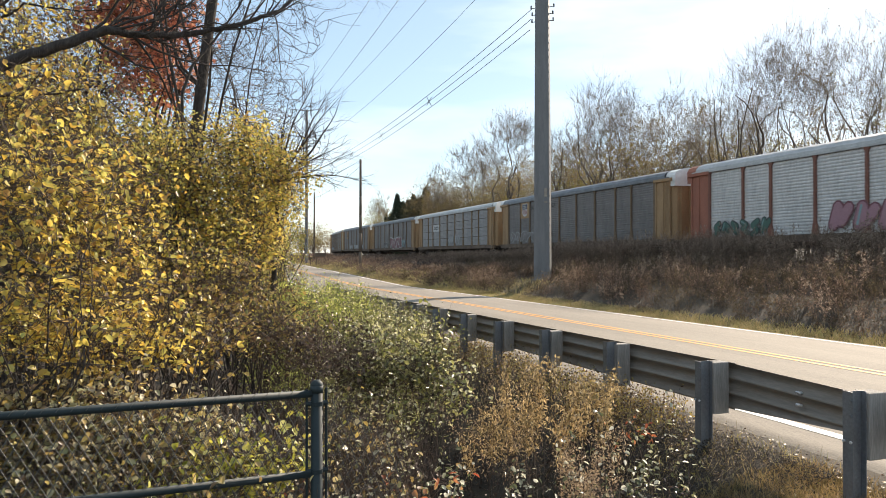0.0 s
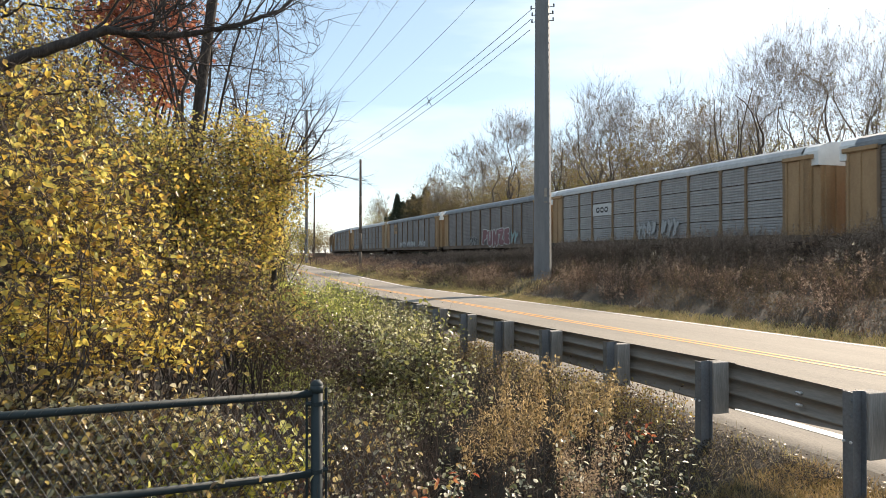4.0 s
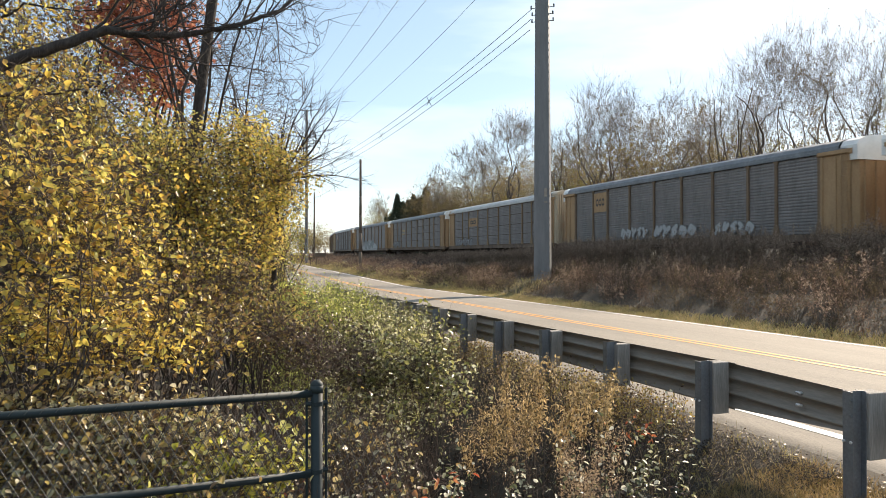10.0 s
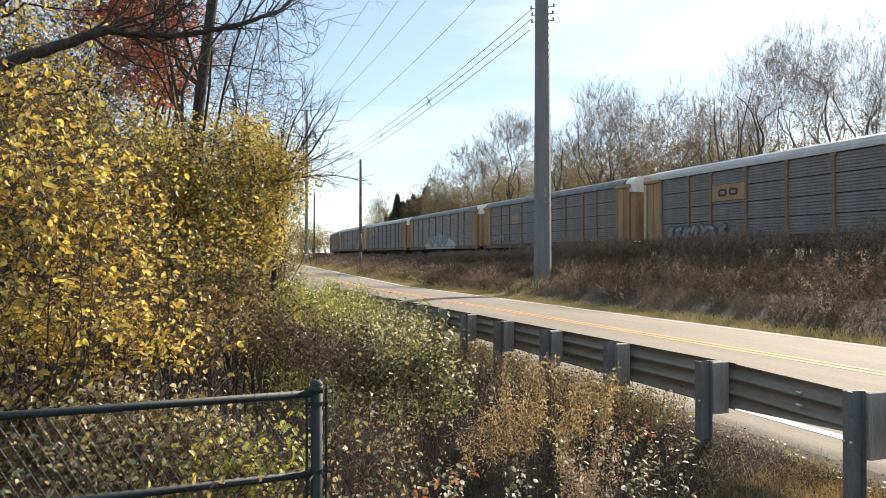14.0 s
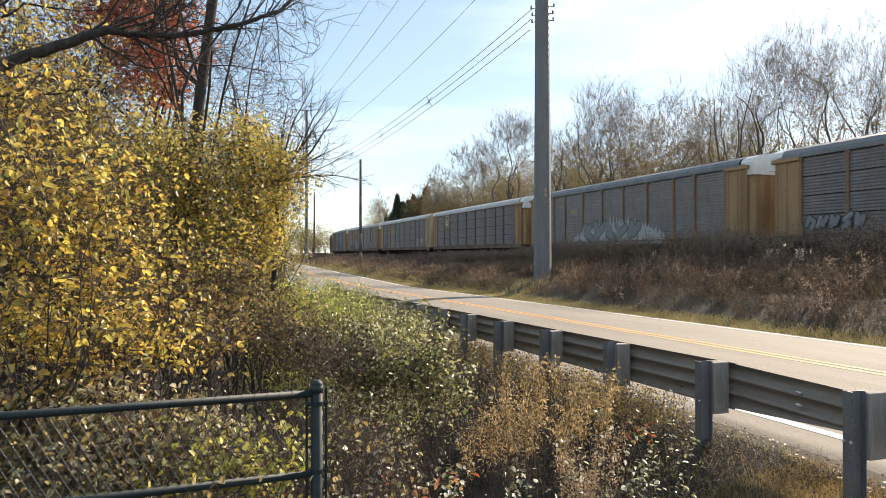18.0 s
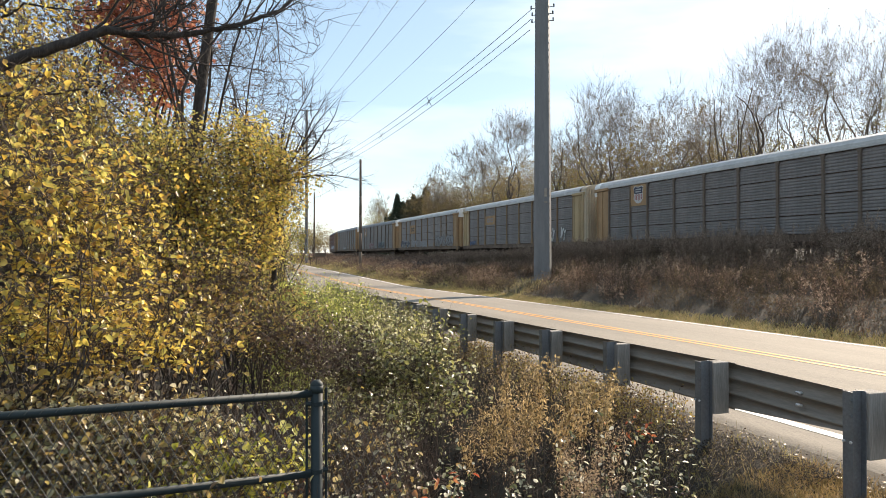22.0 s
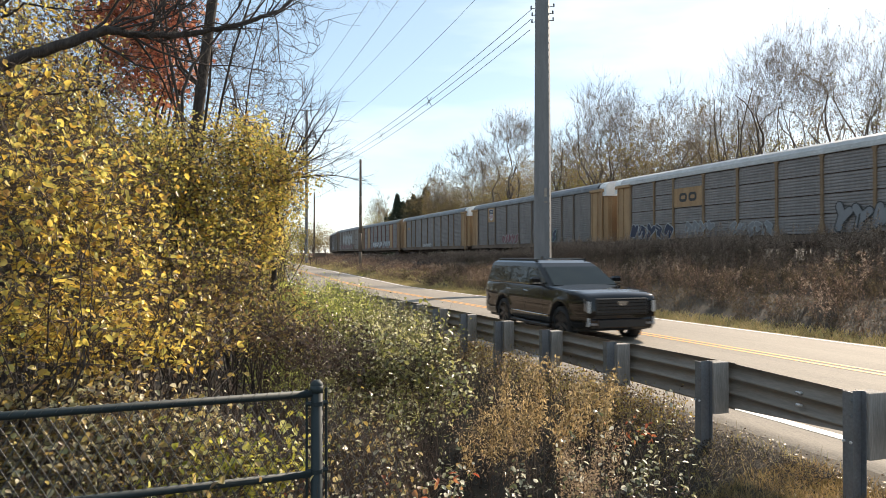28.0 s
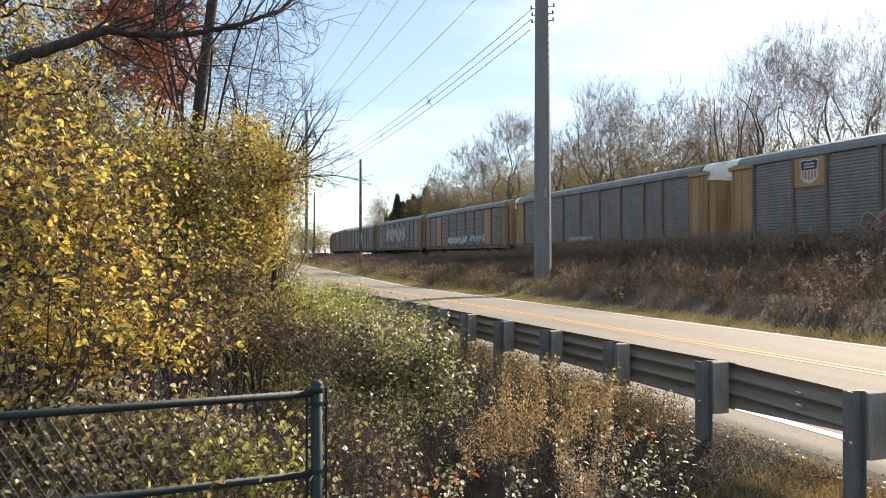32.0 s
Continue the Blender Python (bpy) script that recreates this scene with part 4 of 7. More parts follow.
def autorack(k, frame_key, panel_key, roof_key, label, cap="white", end_key=None, split=False):
    root = thing("autorack_wagon", pose(TRACK_X, 0, RAIL_Z), label, "railway wagon", group="wagons of the freight train")
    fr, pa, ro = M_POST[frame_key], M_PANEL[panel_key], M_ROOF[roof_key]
    en = M_FRAME[end_key or frame_key]
    flip_y = Matrix.Diagonal((1, -1, 1, 1))
    shared("deck", M_RUST, b_deck, root)
    shared("roof", ro, b_roof, root)
    for side in (None, TURN):
        shared("side_sill", M_SILL, b_sill, root, side)
        shared("top_rail", ro, b_toprail, root, side)
        shared("inner_lining", M_RUST, b_lining, root, side)
        for i, w in enumerate(BAY_W):
            for r in range(4 if split else 1):
                m = Matrix.Translation((0, BAY_Y[i], 1.28 + 0.925 * r))
                shared("side_panel", pa, panel_builder(w, split), root, (side @ m) if side else m, key=(w, split))
        for i in range(len(BAY_W) + 1):
            m = Matrix.Translation((0, BAY0 + sum(BAY_W[:i]), 0))
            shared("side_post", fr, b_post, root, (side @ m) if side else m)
        # both ends of this side
        for fl in (None, flip_y):
            m = side if fl is None else ((side @ fl) if side else fl)
            shared("end_panel", en, b_endpanel, root, m)
            shared("header", en, b_header, root, m)
        shared("ladder", en, b_ladder, root, side)
        if cap == "ribbed":
            shared("ribbed_end", M_FRAME["cream"], b_ribcap, root, side)
        else:
            shared("roof_end", M_CAP if cap == "white" else en, b_cap, root, side)
            shared("end_door", en, b_door, root, side)
        shared("coupler", M_RUST, b_coupler, root, side)
    for s in (-1, 1):
        truck = shared("truck", M_RUST, b_bolster, root, pose(0, s * 10.0, 0))
        for m in (None, TURN):
            shared("side_frame", M_RUST, b_sideframe, truck, m)
        for a in (-0.88, 0.88):
            WHEELSETS.append((shared("wheelset", M_RUST, b_wheelset, truck, pose(0, a, 0.42)), a))
    return root


WAGONS = {}


def wagon(k, *a, **kw):
    WAGONS[k] = autorack(k, *a, **kw)
    return WAGONS[k]


_g = random.Random(5)
TONE = {"grey": "grey", "silver": "silver", "dark": "dark grey", "light": "pale grey", "tan": "brownish grey"}
for _k, _f, _p, _r, _c, _e, _s, _x in (
        (-1, "red", "silver", "white", "frame", "red", False, "green and pink graffiti"), (0, "orange", "grey", "grey", "white", "yellow", False, "shield plate"),
        (1, "yellow", "light", "white", "white", "yellow", True, "white emblem panel"), (2, "orange", "grey", "grey", "white", "yellow", False, "large red graffiti"),
        (3, "orange", "grey", "grey", "white", "yellow", False, "pale graffiti"), (4, "yellow", "grey", "white", "ribbed", "yellow", True, "yellow plate"),
        (5, "yellow", "grey", "grey", "white", "yellow", True, "small yellow emblem"), (6, "yellow", "dark", "grey", "white", "yellow", False, "large silver graffiti"),
        (7, "brown", "grey", "white", "white", "yellow", True, "yellow shield plate"), (8, "yellow", "grey", "white", "ribbed", "pale", True, "small white graffiti"),
        (9, "yellow", "dark", "white", "white", "yellow", True, "framed emblem"), (10, "brown", "grey", "grey", "white", "yellow", False, "pink and blue graffiti"),
        (11, "orange", "grey", "grey", "white", "yellow", False, "faint white marks"), (12, "red", "grey", "grey", "frame", "orange", True, "blue graffiti"),
        (13, "brown", "tan", "grey", "frame", "brown", True, "pale graffiti"), (14, "brown", "grey", "white", "frame", "brown", True, "plain sides"),
        (15, "brown", "grey", "grey", "frame", "yellow", False, "plain sides"), (16, "orange", "grey", "grey", "white", "orange", True, "plain sides"), (17, "brown", "grey", "grey", "frame", "brown", False, "plain sides"),
        (18, "brown", "dark", "grey", "frame", "brown", False, "plain sides")):
    wagon(_k, _f, _p, _r, "%s ribbed car-carrier wagon, %s posts, %s" % (TONE[_p], _f, _x), cap=_c, end_key=_e, split=_s)

# markings on the near side; bays are counted from the rear of the wagon
REAR = BAY_Y[::-1]


def shield(root, bay):
    y = REAR[bay]
    w = BAY_W[bay] - 0.16
    plate = sign_mesh("plate", rect(w, 1.42), y, 4.26, M_FRAME["yellow"], root, -0.03)
    def sh(k):
        return [(-0.5 * k, 0.42 * k), (-0.36 * k, 0.5 * k), (0, 0.44 * k), (0.36 * k, 0.5 * k), (0.5 * k, 0.42 * k), (0.43 * k, 0.1 * k), (0.46 * k, -0.28 * k), (0.25 * k, -0.5 * k), (0, -0.56 * k), (-0.25 * k, -0.5 * k), (-0.46 * k, -0.28 * k), (-0.43 * k, 0.1 * k)]
    sign_mesh("shield", sh(1.12), y, 4.32, P_WHITE, plate, -0.024)
    sign_mesh("shield_top", [(-0.5, 0.42), (-0.36, 0.5), (0, 0.44), (0.36, 0.5), (0.5, 0.42), (0.44, 0.04), (-0.44, 0.04)], y, 4.32, P_NAVY, plate, -0.019)
    for dz in (0.32, 0.17):
        sign_mesh("pale_bar", rect(0.62, 0.09), y, 4.32 + dz, P_PALE, plate, -0.014)
    for i in range(5):
        x = -0.36 + i * 0.18
        sign_mesh("stripe", [(x - 0.045, -0.46 + abs(x) * 0.3), (x + 0.045, -0.46 + abs(x) * 0.3), (x + 0.045, 0.0), (x - 0.045, 0.0)], y, 4.32, P_RED, plate, -0.019)


def emblem(root, bay, z, w, h, mat, ink, n, frame=None):
    y = REAR[bay]
    plate = sign_mesh("plate", rect(w, h), y, z, mat, root, -0.045)
    if frame:
        sign_mesh("plate_inset", rect(w - 0.16, h - 0.16), y, z, frame, plate, -0.04)
    step = w * 0.66 / n
    for i in range(n):
        yy = y - w * 0.33 + step * (i + 0.5)
        sign_mesh("emblem_bar", rect(step * 0.82, h * 0.46, h * 0.12), yy, z, ink, plate, -0.034)
        sign_mesh("emblem_gap", rect(step * 0.46, h * 0.2, h * 0.05), yy, z, frame or mat, plate, -0.03)


def tag(k, b0, b1, z, h, n, fill, edge, shade=None, glyphs=""):
    y0, y1 = REAR[0] - (REAR[0] - REAR[8]) * (b0 / 8.0), REAR[0] - (REAR[0] - REAR[8]) * (b1 / 8.0)
    graffito(WAGONS[k], _g, (y0 + y1) / 2, z, abs(y0 - y1), h, n, fill, edge, shade, glyphs)


tag(-1, -0.4, 1.3, 1.75, 1.0, 6, P_GREEN, P_BLACK, P_CYAN)
tag(-1, 2.7, 6.2, 1.95, 1.5, 7, P_PINK, P_MAROON, P_CYAN)
for _k in (0, 7, 10):
    shield(WAGONS[_k], 1)
def lettering(root, body, y, z, size, mat):
    """Words on the near side of a wagon, their middle at y."""
    cu = bpy.data.curves.new("lettering", "FONT")
    cu.body, cu.size, cu.align_x, cu.align_y, cu.extrude = body, size, "CENTER", "CENTER", 0.001
    cu.materials.append(mat)
    ob = new("lettering", cu)
    ob.parent = root
    ob.matrix_basis = Matrix(((0, 0, -1, -1.545), (-1, 0, 0, y), (0, 1, 0, z), (0, 0, 0, 1)))


lettering(WAGONS[0], "BUILDING", REAR[2], 4.4, 0.46, P_BLACK)
lettering(WAGONS[0], "AMERICA", REAR[3] + 0.25, 4.4, 0.46, P_BLACK)
tag(0, -0.3, 3.0, 1.9, 0.9, 8, M_PANEL["grey"], P_PALE)
emblem(WAGONS[1], 2, 3.55, 2.6, 0.85, P_WHITE, P_BLACK, 3)
tag(1, 3.6, 4.4, 1.95, 1.3, 4, P_PALE, P_GREY, P_GREY)
tag(1, 4.6, 5.3, 1.95, 1.3, 3, P_PALE, P_GREY, P_GREY)
tag(2, 3.75, 6.5, 2.0, 1.7, 5, P_MAROON, P_WHITE, P_PINK, "FUNZE")
tag(2, 2.3, 3.2, 1.75, 1.05, 4, P_BLACK, P_WHITE)
tag(2, 6.6, 7.2, 1.9, 1.1, 2, P_CYAN, P_GREY)
emblem(WAGONS[3], 1, 4.1, 1.8, 1.4, M_FRAME["yellow"], P_BLACK, 3)
for _a, _b in ((2.0, 3.2), (3.5, 5.1), (5.7, 6.9)):
    tag(3, _a, _b, 1.75, 0.8, 5, P_PALE, P_GREY)
emblem(WAGONS[4], 2, 3.75, 2.6, 0.9, M_FRAME["yellow"], P_BLACK, 2)
tag(4, -0.3, 1.8, 1.65, 0.8, 7, P_GREY, P_BLACK, P_PALE)
emblem(WAGONS[5], 2, 3.7, 1.9, 0.75, M_PANEL["grey"], P_GOLD, 3)
bars(WAGONS[5], REAR[2], 3.25, 1.9, 0.12, 1, P_GOLD, -0.03)
tag(5, -0.4, 0.9, 1.8, 0.8, 5, P_GREY, P_BLACK, P_PALE)
emblem(WAGONS[6], 2, 3.6, 1.4, 0.6, M_PANEL["dark"], P_GOLD, 3)
sign_mesh("painted_edge", jagged(_g, 11.6, 2.0, 60), REAR[4] - 0.4, 2.0, P_PALE, WAGONS[6], 0.004)
tag(6, 2.4, 4.2, 1.95, 1.5, 3, P_GREY, P_GREEN)
tag(6, 4.1, 5.4, 1.9, 1.4, 2, P_GREY, P_GREEN)
bars(WAGONS[6], REAR[0] - 1.2, 1.75, 3.2, 0.34, 6, P_GREY, -0.03)
emblem(WAGONS[8], 2, 3.75, 2.6, 0.9, M_FRAME["yellow"], P_GREY, 2)
tag(8, 7.0, 7.35, 1.95, 1.3, 2, P_WHITE, P_GREY, P_BLACK)
tag(8, 7.75, 8.1, 2.0, 1.4, 2, P_WHITE, P_BLACK, P_BLACK)
tag(8, -0.4, 0.3, 1.5, 0.5, 3, P_BLUE, P_NAVY)
emblem(WAGONS[9], 2, 3.75, 2.66, 1.15, M_FRAME["yellow"], P_BLACK, 2)
tag(9, 5.9, 8.6, 2.0, 1.3, 7, P_GREY, P_BLACK, P_BLACK)
tag(9, 3.2, 4.5, 1.65, 0.8, 5, P_GREY, P_PALE)
tag(9, -0.5, 1.3, 1.75, 1.1, 5, P_NAVY, P_PALE, P_GREY)
tag(9, 1.75, 2.75, 1.85, 0.9, 4, P_GREY, P_PALE)
tag(10, 2.0, 3.5, 1.75, 1.0, 5, P_MAROON, P_PALE, P_PINK)
tag(10, 4.9, 6.4, 1.9, 1.2, 5, P_NAVY, P_CYAN, P_BLUE)
tag(11, 2.8, 4.2, 1.5, 0.45, 7, P_PALE, P_GREY)
bars(WAGONS[11], REAR[0], 3.9, 1.6, 0.3, 1, M_FRAME["yellow"], -0.03)
for _b in (1, 7):
    sign_mesh("painted_panel", rect(BAY_W[_b] - 0.1, 3.5), REAR[_b], 3.1, M_FRAME["yellow"], WAGONS[12], -0.03)
tag(12, 2.3, 4.8, 1.9, 0.9, 8, P_WHITE, P_BLUE, P_CYAN)
tag(12, 5.2, 6.9, 2.0, 0.9, 5, P_PALE, P_BLUE, P_CYAN)
tag(13, 1.5, 6.0, 3.3, 2.0, 6, P_PALE, M_PANEL["tan"], P_GREY)
tag(13, 0.5, 7.0, 1.8, 1.0, 9, P_MAROON, M_PANEL["tan"], P_GREY)
tag(14, 3.0, 5.0, 1.7, 0.8, 5, P_GREY, P_PALE)

# ---- the passing car ----
M_CARPAINT = material("black_car_paint", [(0.006, 0.006, 0.007), (0.01, 0.0095, 0.0095)], rough=0.1, scale=2, spec=0.4)
M_GLASS = material("tinted_glass", [(0.008, 0.01, 0.01), (0.012, 0.015, 0.014)], rough=0.03, scale=1, spec=0.35)
M_WINDSCREEN = material("windscreen_glass", [(0.012, 0.017, 0.016), (0.02, 0.026, 0.023)], rough=0.03, scale=1.5, spec=0.2)
M_CHROME = material("chrome", [(0.7, 0.7, 0.7), (0.8, 0.8, 0.8)], rough=0.12, metal=1.0)
M_TYRE = material("tyre", [(0.015, 0.015, 0.015), (0.03, 0.03, 0.03)], rough=0.9, scale=12)
M_DARKPLASTIC = material("dark_plastic", [(0.012, 0.012, 0.012), (0.02, 0.02, 0.02)], rough=0.5, scale=10)
M_LAMP = material("lamp_glass", [(0.12, 0.13, 0.14), (0.3, 0.31, 0.33)], rough=0.12, metal=0.3, scale=14)
M_TAIL = material("tail_lamp", [(0.3, 0.01, 0.01), (0.4, 0.02, 0.02)], rough=0.15)
M_RIM = material("rim", [(0.05, 0.05, 0.052), (0.09, 0.09, 0.09)], rough=0.35, metal=0.6)


def loft(bm, rings, close=True):
    vs = [[bm.verts.new(p) for p in r] for r in rings]
    n = len(vs[0])
    for a, b in zip(vs, vs[1:]):
        for i in range(n if close else n - 1):
            bm.faces.new((a[i], a[(i + 1) % n], b[(i + 1) % n], b[i]))
    if close:
        bm.faces.new(vs[0][::-1])
        bm.faces.new(vs[-1])
    return bm


def slab(bm, quad, t):
    """A thin slab on four corners, thickened along their normal."""
    q = [Vector(p) for p in quad]
    n = (q[1] - q[0]).cross(q[3] - q[0]).normalized() * t
    lo, hi = [bm.verts.new(p) for p in q], [bm.verts.new(p + n) for p in q]
    bm.faces.new(lo[::-1])
    bm.faces.new(hi)
    k = len(q)
    for i in range(k):
        bm.faces.new((lo[i], lo[(i + 1) % k], hi[(i + 1) % k], hi[i]))
    return bm


CAR_WHEELS = []
FW, RW, WR = -1.86, 1.45, 0.405


def suv():
    root = thing("suv", pose(9.6, 20, 0), "long glossy black sport utility car with tinted windows", "car")

    def arch(y):
        """Lower edge of the body, cut up round the wheels."""
        z = 0.36
        for c in (FW, RW):
            if abs(y - c) < 0.5:
                z = max(z, 0.42 + math.sqrt(0.25 - (y - c) ** 2))
        return z + 0.1 * max(0.0, (-y - 2.6) / 0.27)

    def crown(y):
        """Upper edge: nose, bonnet, waist and tail."""
        pts = ((-2.87, 0.99), (-2.82, 1.07), (-2.7, 1.125), (-2.3, 1.185), (-1.3, 1.255), (-1.1, 1.27), (2.7, 1.27), (2.8, 1.22), (2.86, 1.1))
        for (a, za), (b, zb2) in zip(pts, pts[1:]):
            if y <= b:
                return za + (zb2 - za) * (y - a) / (b - a)
        return 1.1

    def half(y, z):
        w = 1.01 - 0.05 * max(0.0, (0.55 - z) / 0.2) ** 2 - 0.16 * max(0.0, z - 0.98) - 0.012 * math.exp(-((z - 0.72) / 0.07) ** 2)
        # the flared arches stand a little proud
        for c in (FW, RW):
            r = math.hypot(y - c, z - 0.42)
            w += 0.02 * math.exp(-((r - 0.53) / 0.05) ** 2)
        k = max(0.0, -y - 2.1) / 0.77
        k2 = max(0.0, y - 2.3) / 0.56
        return w * (1 - 0.14 * k ** 2.4) * (1 - 0.06 * k2 * k2)
    ys = sorted(set([-2.87, -2.85, -2.82, -2.76, -2.7, -2.6, -2.5, -2.42] + [c + 0.5 * math.sin(math.pi * i / 20) for c in (FW, RW) for i in range(-10, 11)] + [-1.3, -1.2, -1.1, -0.9, -0.6, -0.3, 0, 0.3, 0.6, 0.85, 2.05, 2.2, 2.4, 2.55, 2.7, 2.76, 2.8, 2.84, 2.86]))
    steps = [0.0, 0.06, 0.15, 0.26, 0.37, 0.48, 0.6, 0.72, 0.83, 0.92, 0.975, 1.0]
    rings = []
    for y in ys:
        lo, hi = arch(y), crown(y)
        side = []
        for f in steps:
            z = lo + (hi - lo) * f
            side.append((half(y, z) - (0.05 if f == 1.0 else 0.012 if f == 0.975 else 0.0), y, z))
        top = [(side[-1][0] * k, y, hi + 0.028 * (1 - k * k) * (1.0 if y < -1.1 else 0.0)) for k in (0.8, 0.55, 0.25, -0.25, -0.55, -0.8)]
        rings.append(side + top + [(-x, y0, z) for x, y0, z in side[::-1]])
    bm = bmesh.new()
    loft(bm, rings)
    body = part("body", bm, M_CARPAINT, root, smooth=True)
    # cabin with sloping sides
    zb, zt = 1.24, 1.86

    def rim(z, y0, y1, w, c):
        return [(-w + c, y0, z), (w - c, y0, z), (w, y0 + c * 1.4, z), (w, y1 - c, z), (w - c, y1, z), (-w + c, y1, z), (-w, y1 - c, z), (-w, y0 + c * 1.4, z)]
    bm = bmesh.new()
    loft(bm, [rim(zb, -1.32, 2.78, 0.955, 0.08), rim(1.70, -0.52, 2.68, 0.86, 0.08), rim(1.80, -0.32, 2.62, 0.82, 0.09), rim(zt, -0.05, 2.5, 0.72, 0.1), rim(zt + 0.025, 0.4, 2.2, 0.5, 0.1)])
    cabin = part("cabin", bm, M_CARPAINT, root)

    def skin(y, z, s):
        w = 0.955 - 0.095 * (z - zb) / 0.46
        return (s * (w + 0.004), y, z)
    for s in (-1, 1):
        for y0, y1, a0, a1 in ((-0.78, 0.02, -0.34, 0.02), (0.1, 1.08, 0.1, 1.06), (1.16, 2.62, 1.14, 2.52)):
            bm = bmesh.new()
            q = [skin(y0, 1.29, s), skin(y1, 1.29, s), skin(a1, 1.69, s), skin(a0, 1.69, s)]
            part("side_window", slab(bm, q if s > 0 else q[::-1], 0.008), M_GLASS, cabin)
        bm = bmesh.new()
        box(bm, s * 0.965 - 0.012, -1.0, 1.262, s * 0.965 + 0.012, 2.6, 1.282)
        part("window_trim", bm, M_CHROME, cabin)
        bm = bmesh.new()
        rod(bm, (s * 0.70, -0.05, 1.885), (s * 0.70, 2.4, 1.885), 0.022, n=8)
        for yy in (0.0, 1.1, 2.3):
            box(bm, s * 0.70 - 0.025, yy - 0.05, 1.83, s * 0.70 + 0.025, yy + 0.05, 1.885)
        part("roof_rail", bm, M_DARKPLASTIC, cabin)
        mirror = part("mirror", box_bm(s * 1.14 - 0.13, -0.92, 1.26, s * 1.14 + 0.13, -0.76, 1.46, bevel=0.04), M_CARPAINT, root)
        part("mirror_stalk", box_bm(s * 1.0 - 0.06, -0.86, 1.25, s * 1.0 + 0.06, -0.8, 1.31), M_DARKPLASTIC, mirror)
        part("mirror_trim", box_bm(s * 1.14 - 0.12, -0.93, 1.30, s * 1.14 + 0.12, -0.915, 1.33), M_CHROME, mirror)
        for y in (-0.02, 1.06):
            part("door_handle", box_bm(s * 1.0 - 0.03, y - 0.12, 1.08, s * 1.0 + 0.03, y + 0.1, 1.11, bevel=0.01), M_CHROME, body)
        part("side_moulding", box_bm(s * 1.005 - 0.012, FW + 0.62, 0.52, s * 1.005 + 0.012, RW - 0.6, 0.56, bevel=0.006), M_CHROME, body)
        part("running_board", box_bm(s * 0.98 - 0.06, FW + 0.55, 0.27, s * 0.98 + 0.06, RW - 0.55, 0.34, bevel=0.015), M_DARKPLASTIC, root)
        for y0 in (-0.9, 0.06, 1.1):
            part("door_gap", box_bm(s * 1.009 - 0.002, y0 - 0.005, 0.5, s * 1.009 + 0.002, y0 + 0.005, 1.2), M_DARKPLASTIC, body)
        lamp = part("headlight", prism(bmesh.new(), [(-2.80, 1.03), (-2.86, 0.86), (-2.86, 0.76), (-2.78, 0.76), (-2.62, 0.98), (-2.35, 1.06), (-2.6, 1.1)], "x", s * 0.81 - 0.085, s * 0.81 + 0.085), M_LAMP, body)
        part("lamp_bar", box_bm(s * 0.83 - 0.035, -2.885, 0.72, s * 0.83 + 0.035, -2.84, 0.98, bevel=0.01), P_WHITE, lamp)
        part("running_lamp", box_bm(s * 0.84 - 0.03, -2.875, 0.42, s * 0.84 + 0.03, -2.80, 0.62, bevel=0.01), P_WHITE, body)
        part("fog_lamp", box_bm(s * 0.72 - 0.1, -2.905, 0.44, s * 0.72 + 0.1, -2.82, 0.5, bevel=0.01), M_LAMP, body)
        part("tail_light", box_bm(s * 0.86 - 0.05, 2.74, 0.85, s * 0.86 + 0.05, 2.865, 1.2, bevel=0.015), M_TAIL, body)
    bm = bmesh.new()
    slab(bm, [(-0.87, -1.30, 1.26), (0.87, -1.30, 1.26), (0.755, -0.535, 1.695), (-0.755, -0.535, 1.695)], 0.014)
    part("windscreen", bm, M_WINDSCREEN, cabin)
    bm = bmesh.new()
    for x in (-0.35, 0.3):
        rod(bm, (x, -1.25, 1.29), (x + 0.5, -1.19, 1.315), 0.012, n=5)
    part("wiper", bm, M_DARKPLASTIC, cabin)
    bm = bmesh.new()
    slab(bm, [(0.78, 2.775, 1.3), (-0.78, 2.775, 1.3), (-0.7, 2.69, 1.66), (0.7, 2.69, 1.66)], 0.012)
    part("rear_window", bm, M_GLASS, cabin)
    grille = part("grille", box_bm(-0.66, -2.895, 0.66, 0.66, -2.83, 1.04, bevel=0.02), M_DARKPLASTIC, body)
    for k in range(5):
        part("grille_bar", box_bm(-0.62, -2.91, 0.70 + k * 0.075, 0.62, -2.885, 0.715 + k * 0.075), M_CARPAINT, grille)
    sign = [(-0.13, 0.05), (0.13, 0.05), (0.09, -0.05), (-0.09, -0.05)]
    part("emblem", prism(bmesh.new(), [(x, 0.93 + z) for x, z in sign], "y", -2.92, -2.89), M_CHROME, grille)
    part("bumper", box_bm(-0.82, -2.9, 0.34, 0.82, -2.78, 0.6, bevel=0.04), M_CARPAINT, body)
    part("lower_grille", box_bm(-0.6, -2.91, 0.40, 0.6, -2.88, 0.55), M_DARKPLASTIC, body)
    bm = bmesh.new()
    prism(bm, [(0.9, zt), (1.12, zt), (1.1, zt + 0.1), (1.04, zt + 0.1)], "x", -0.02, 0.02)
    part("aerial", bm, M_CARPAINT, cabin)
    part("underbody", box_bm(-0.9, -2.5, 0.28, 0.9, 2.6, 0.4), M_DARKPLASTIC, root)
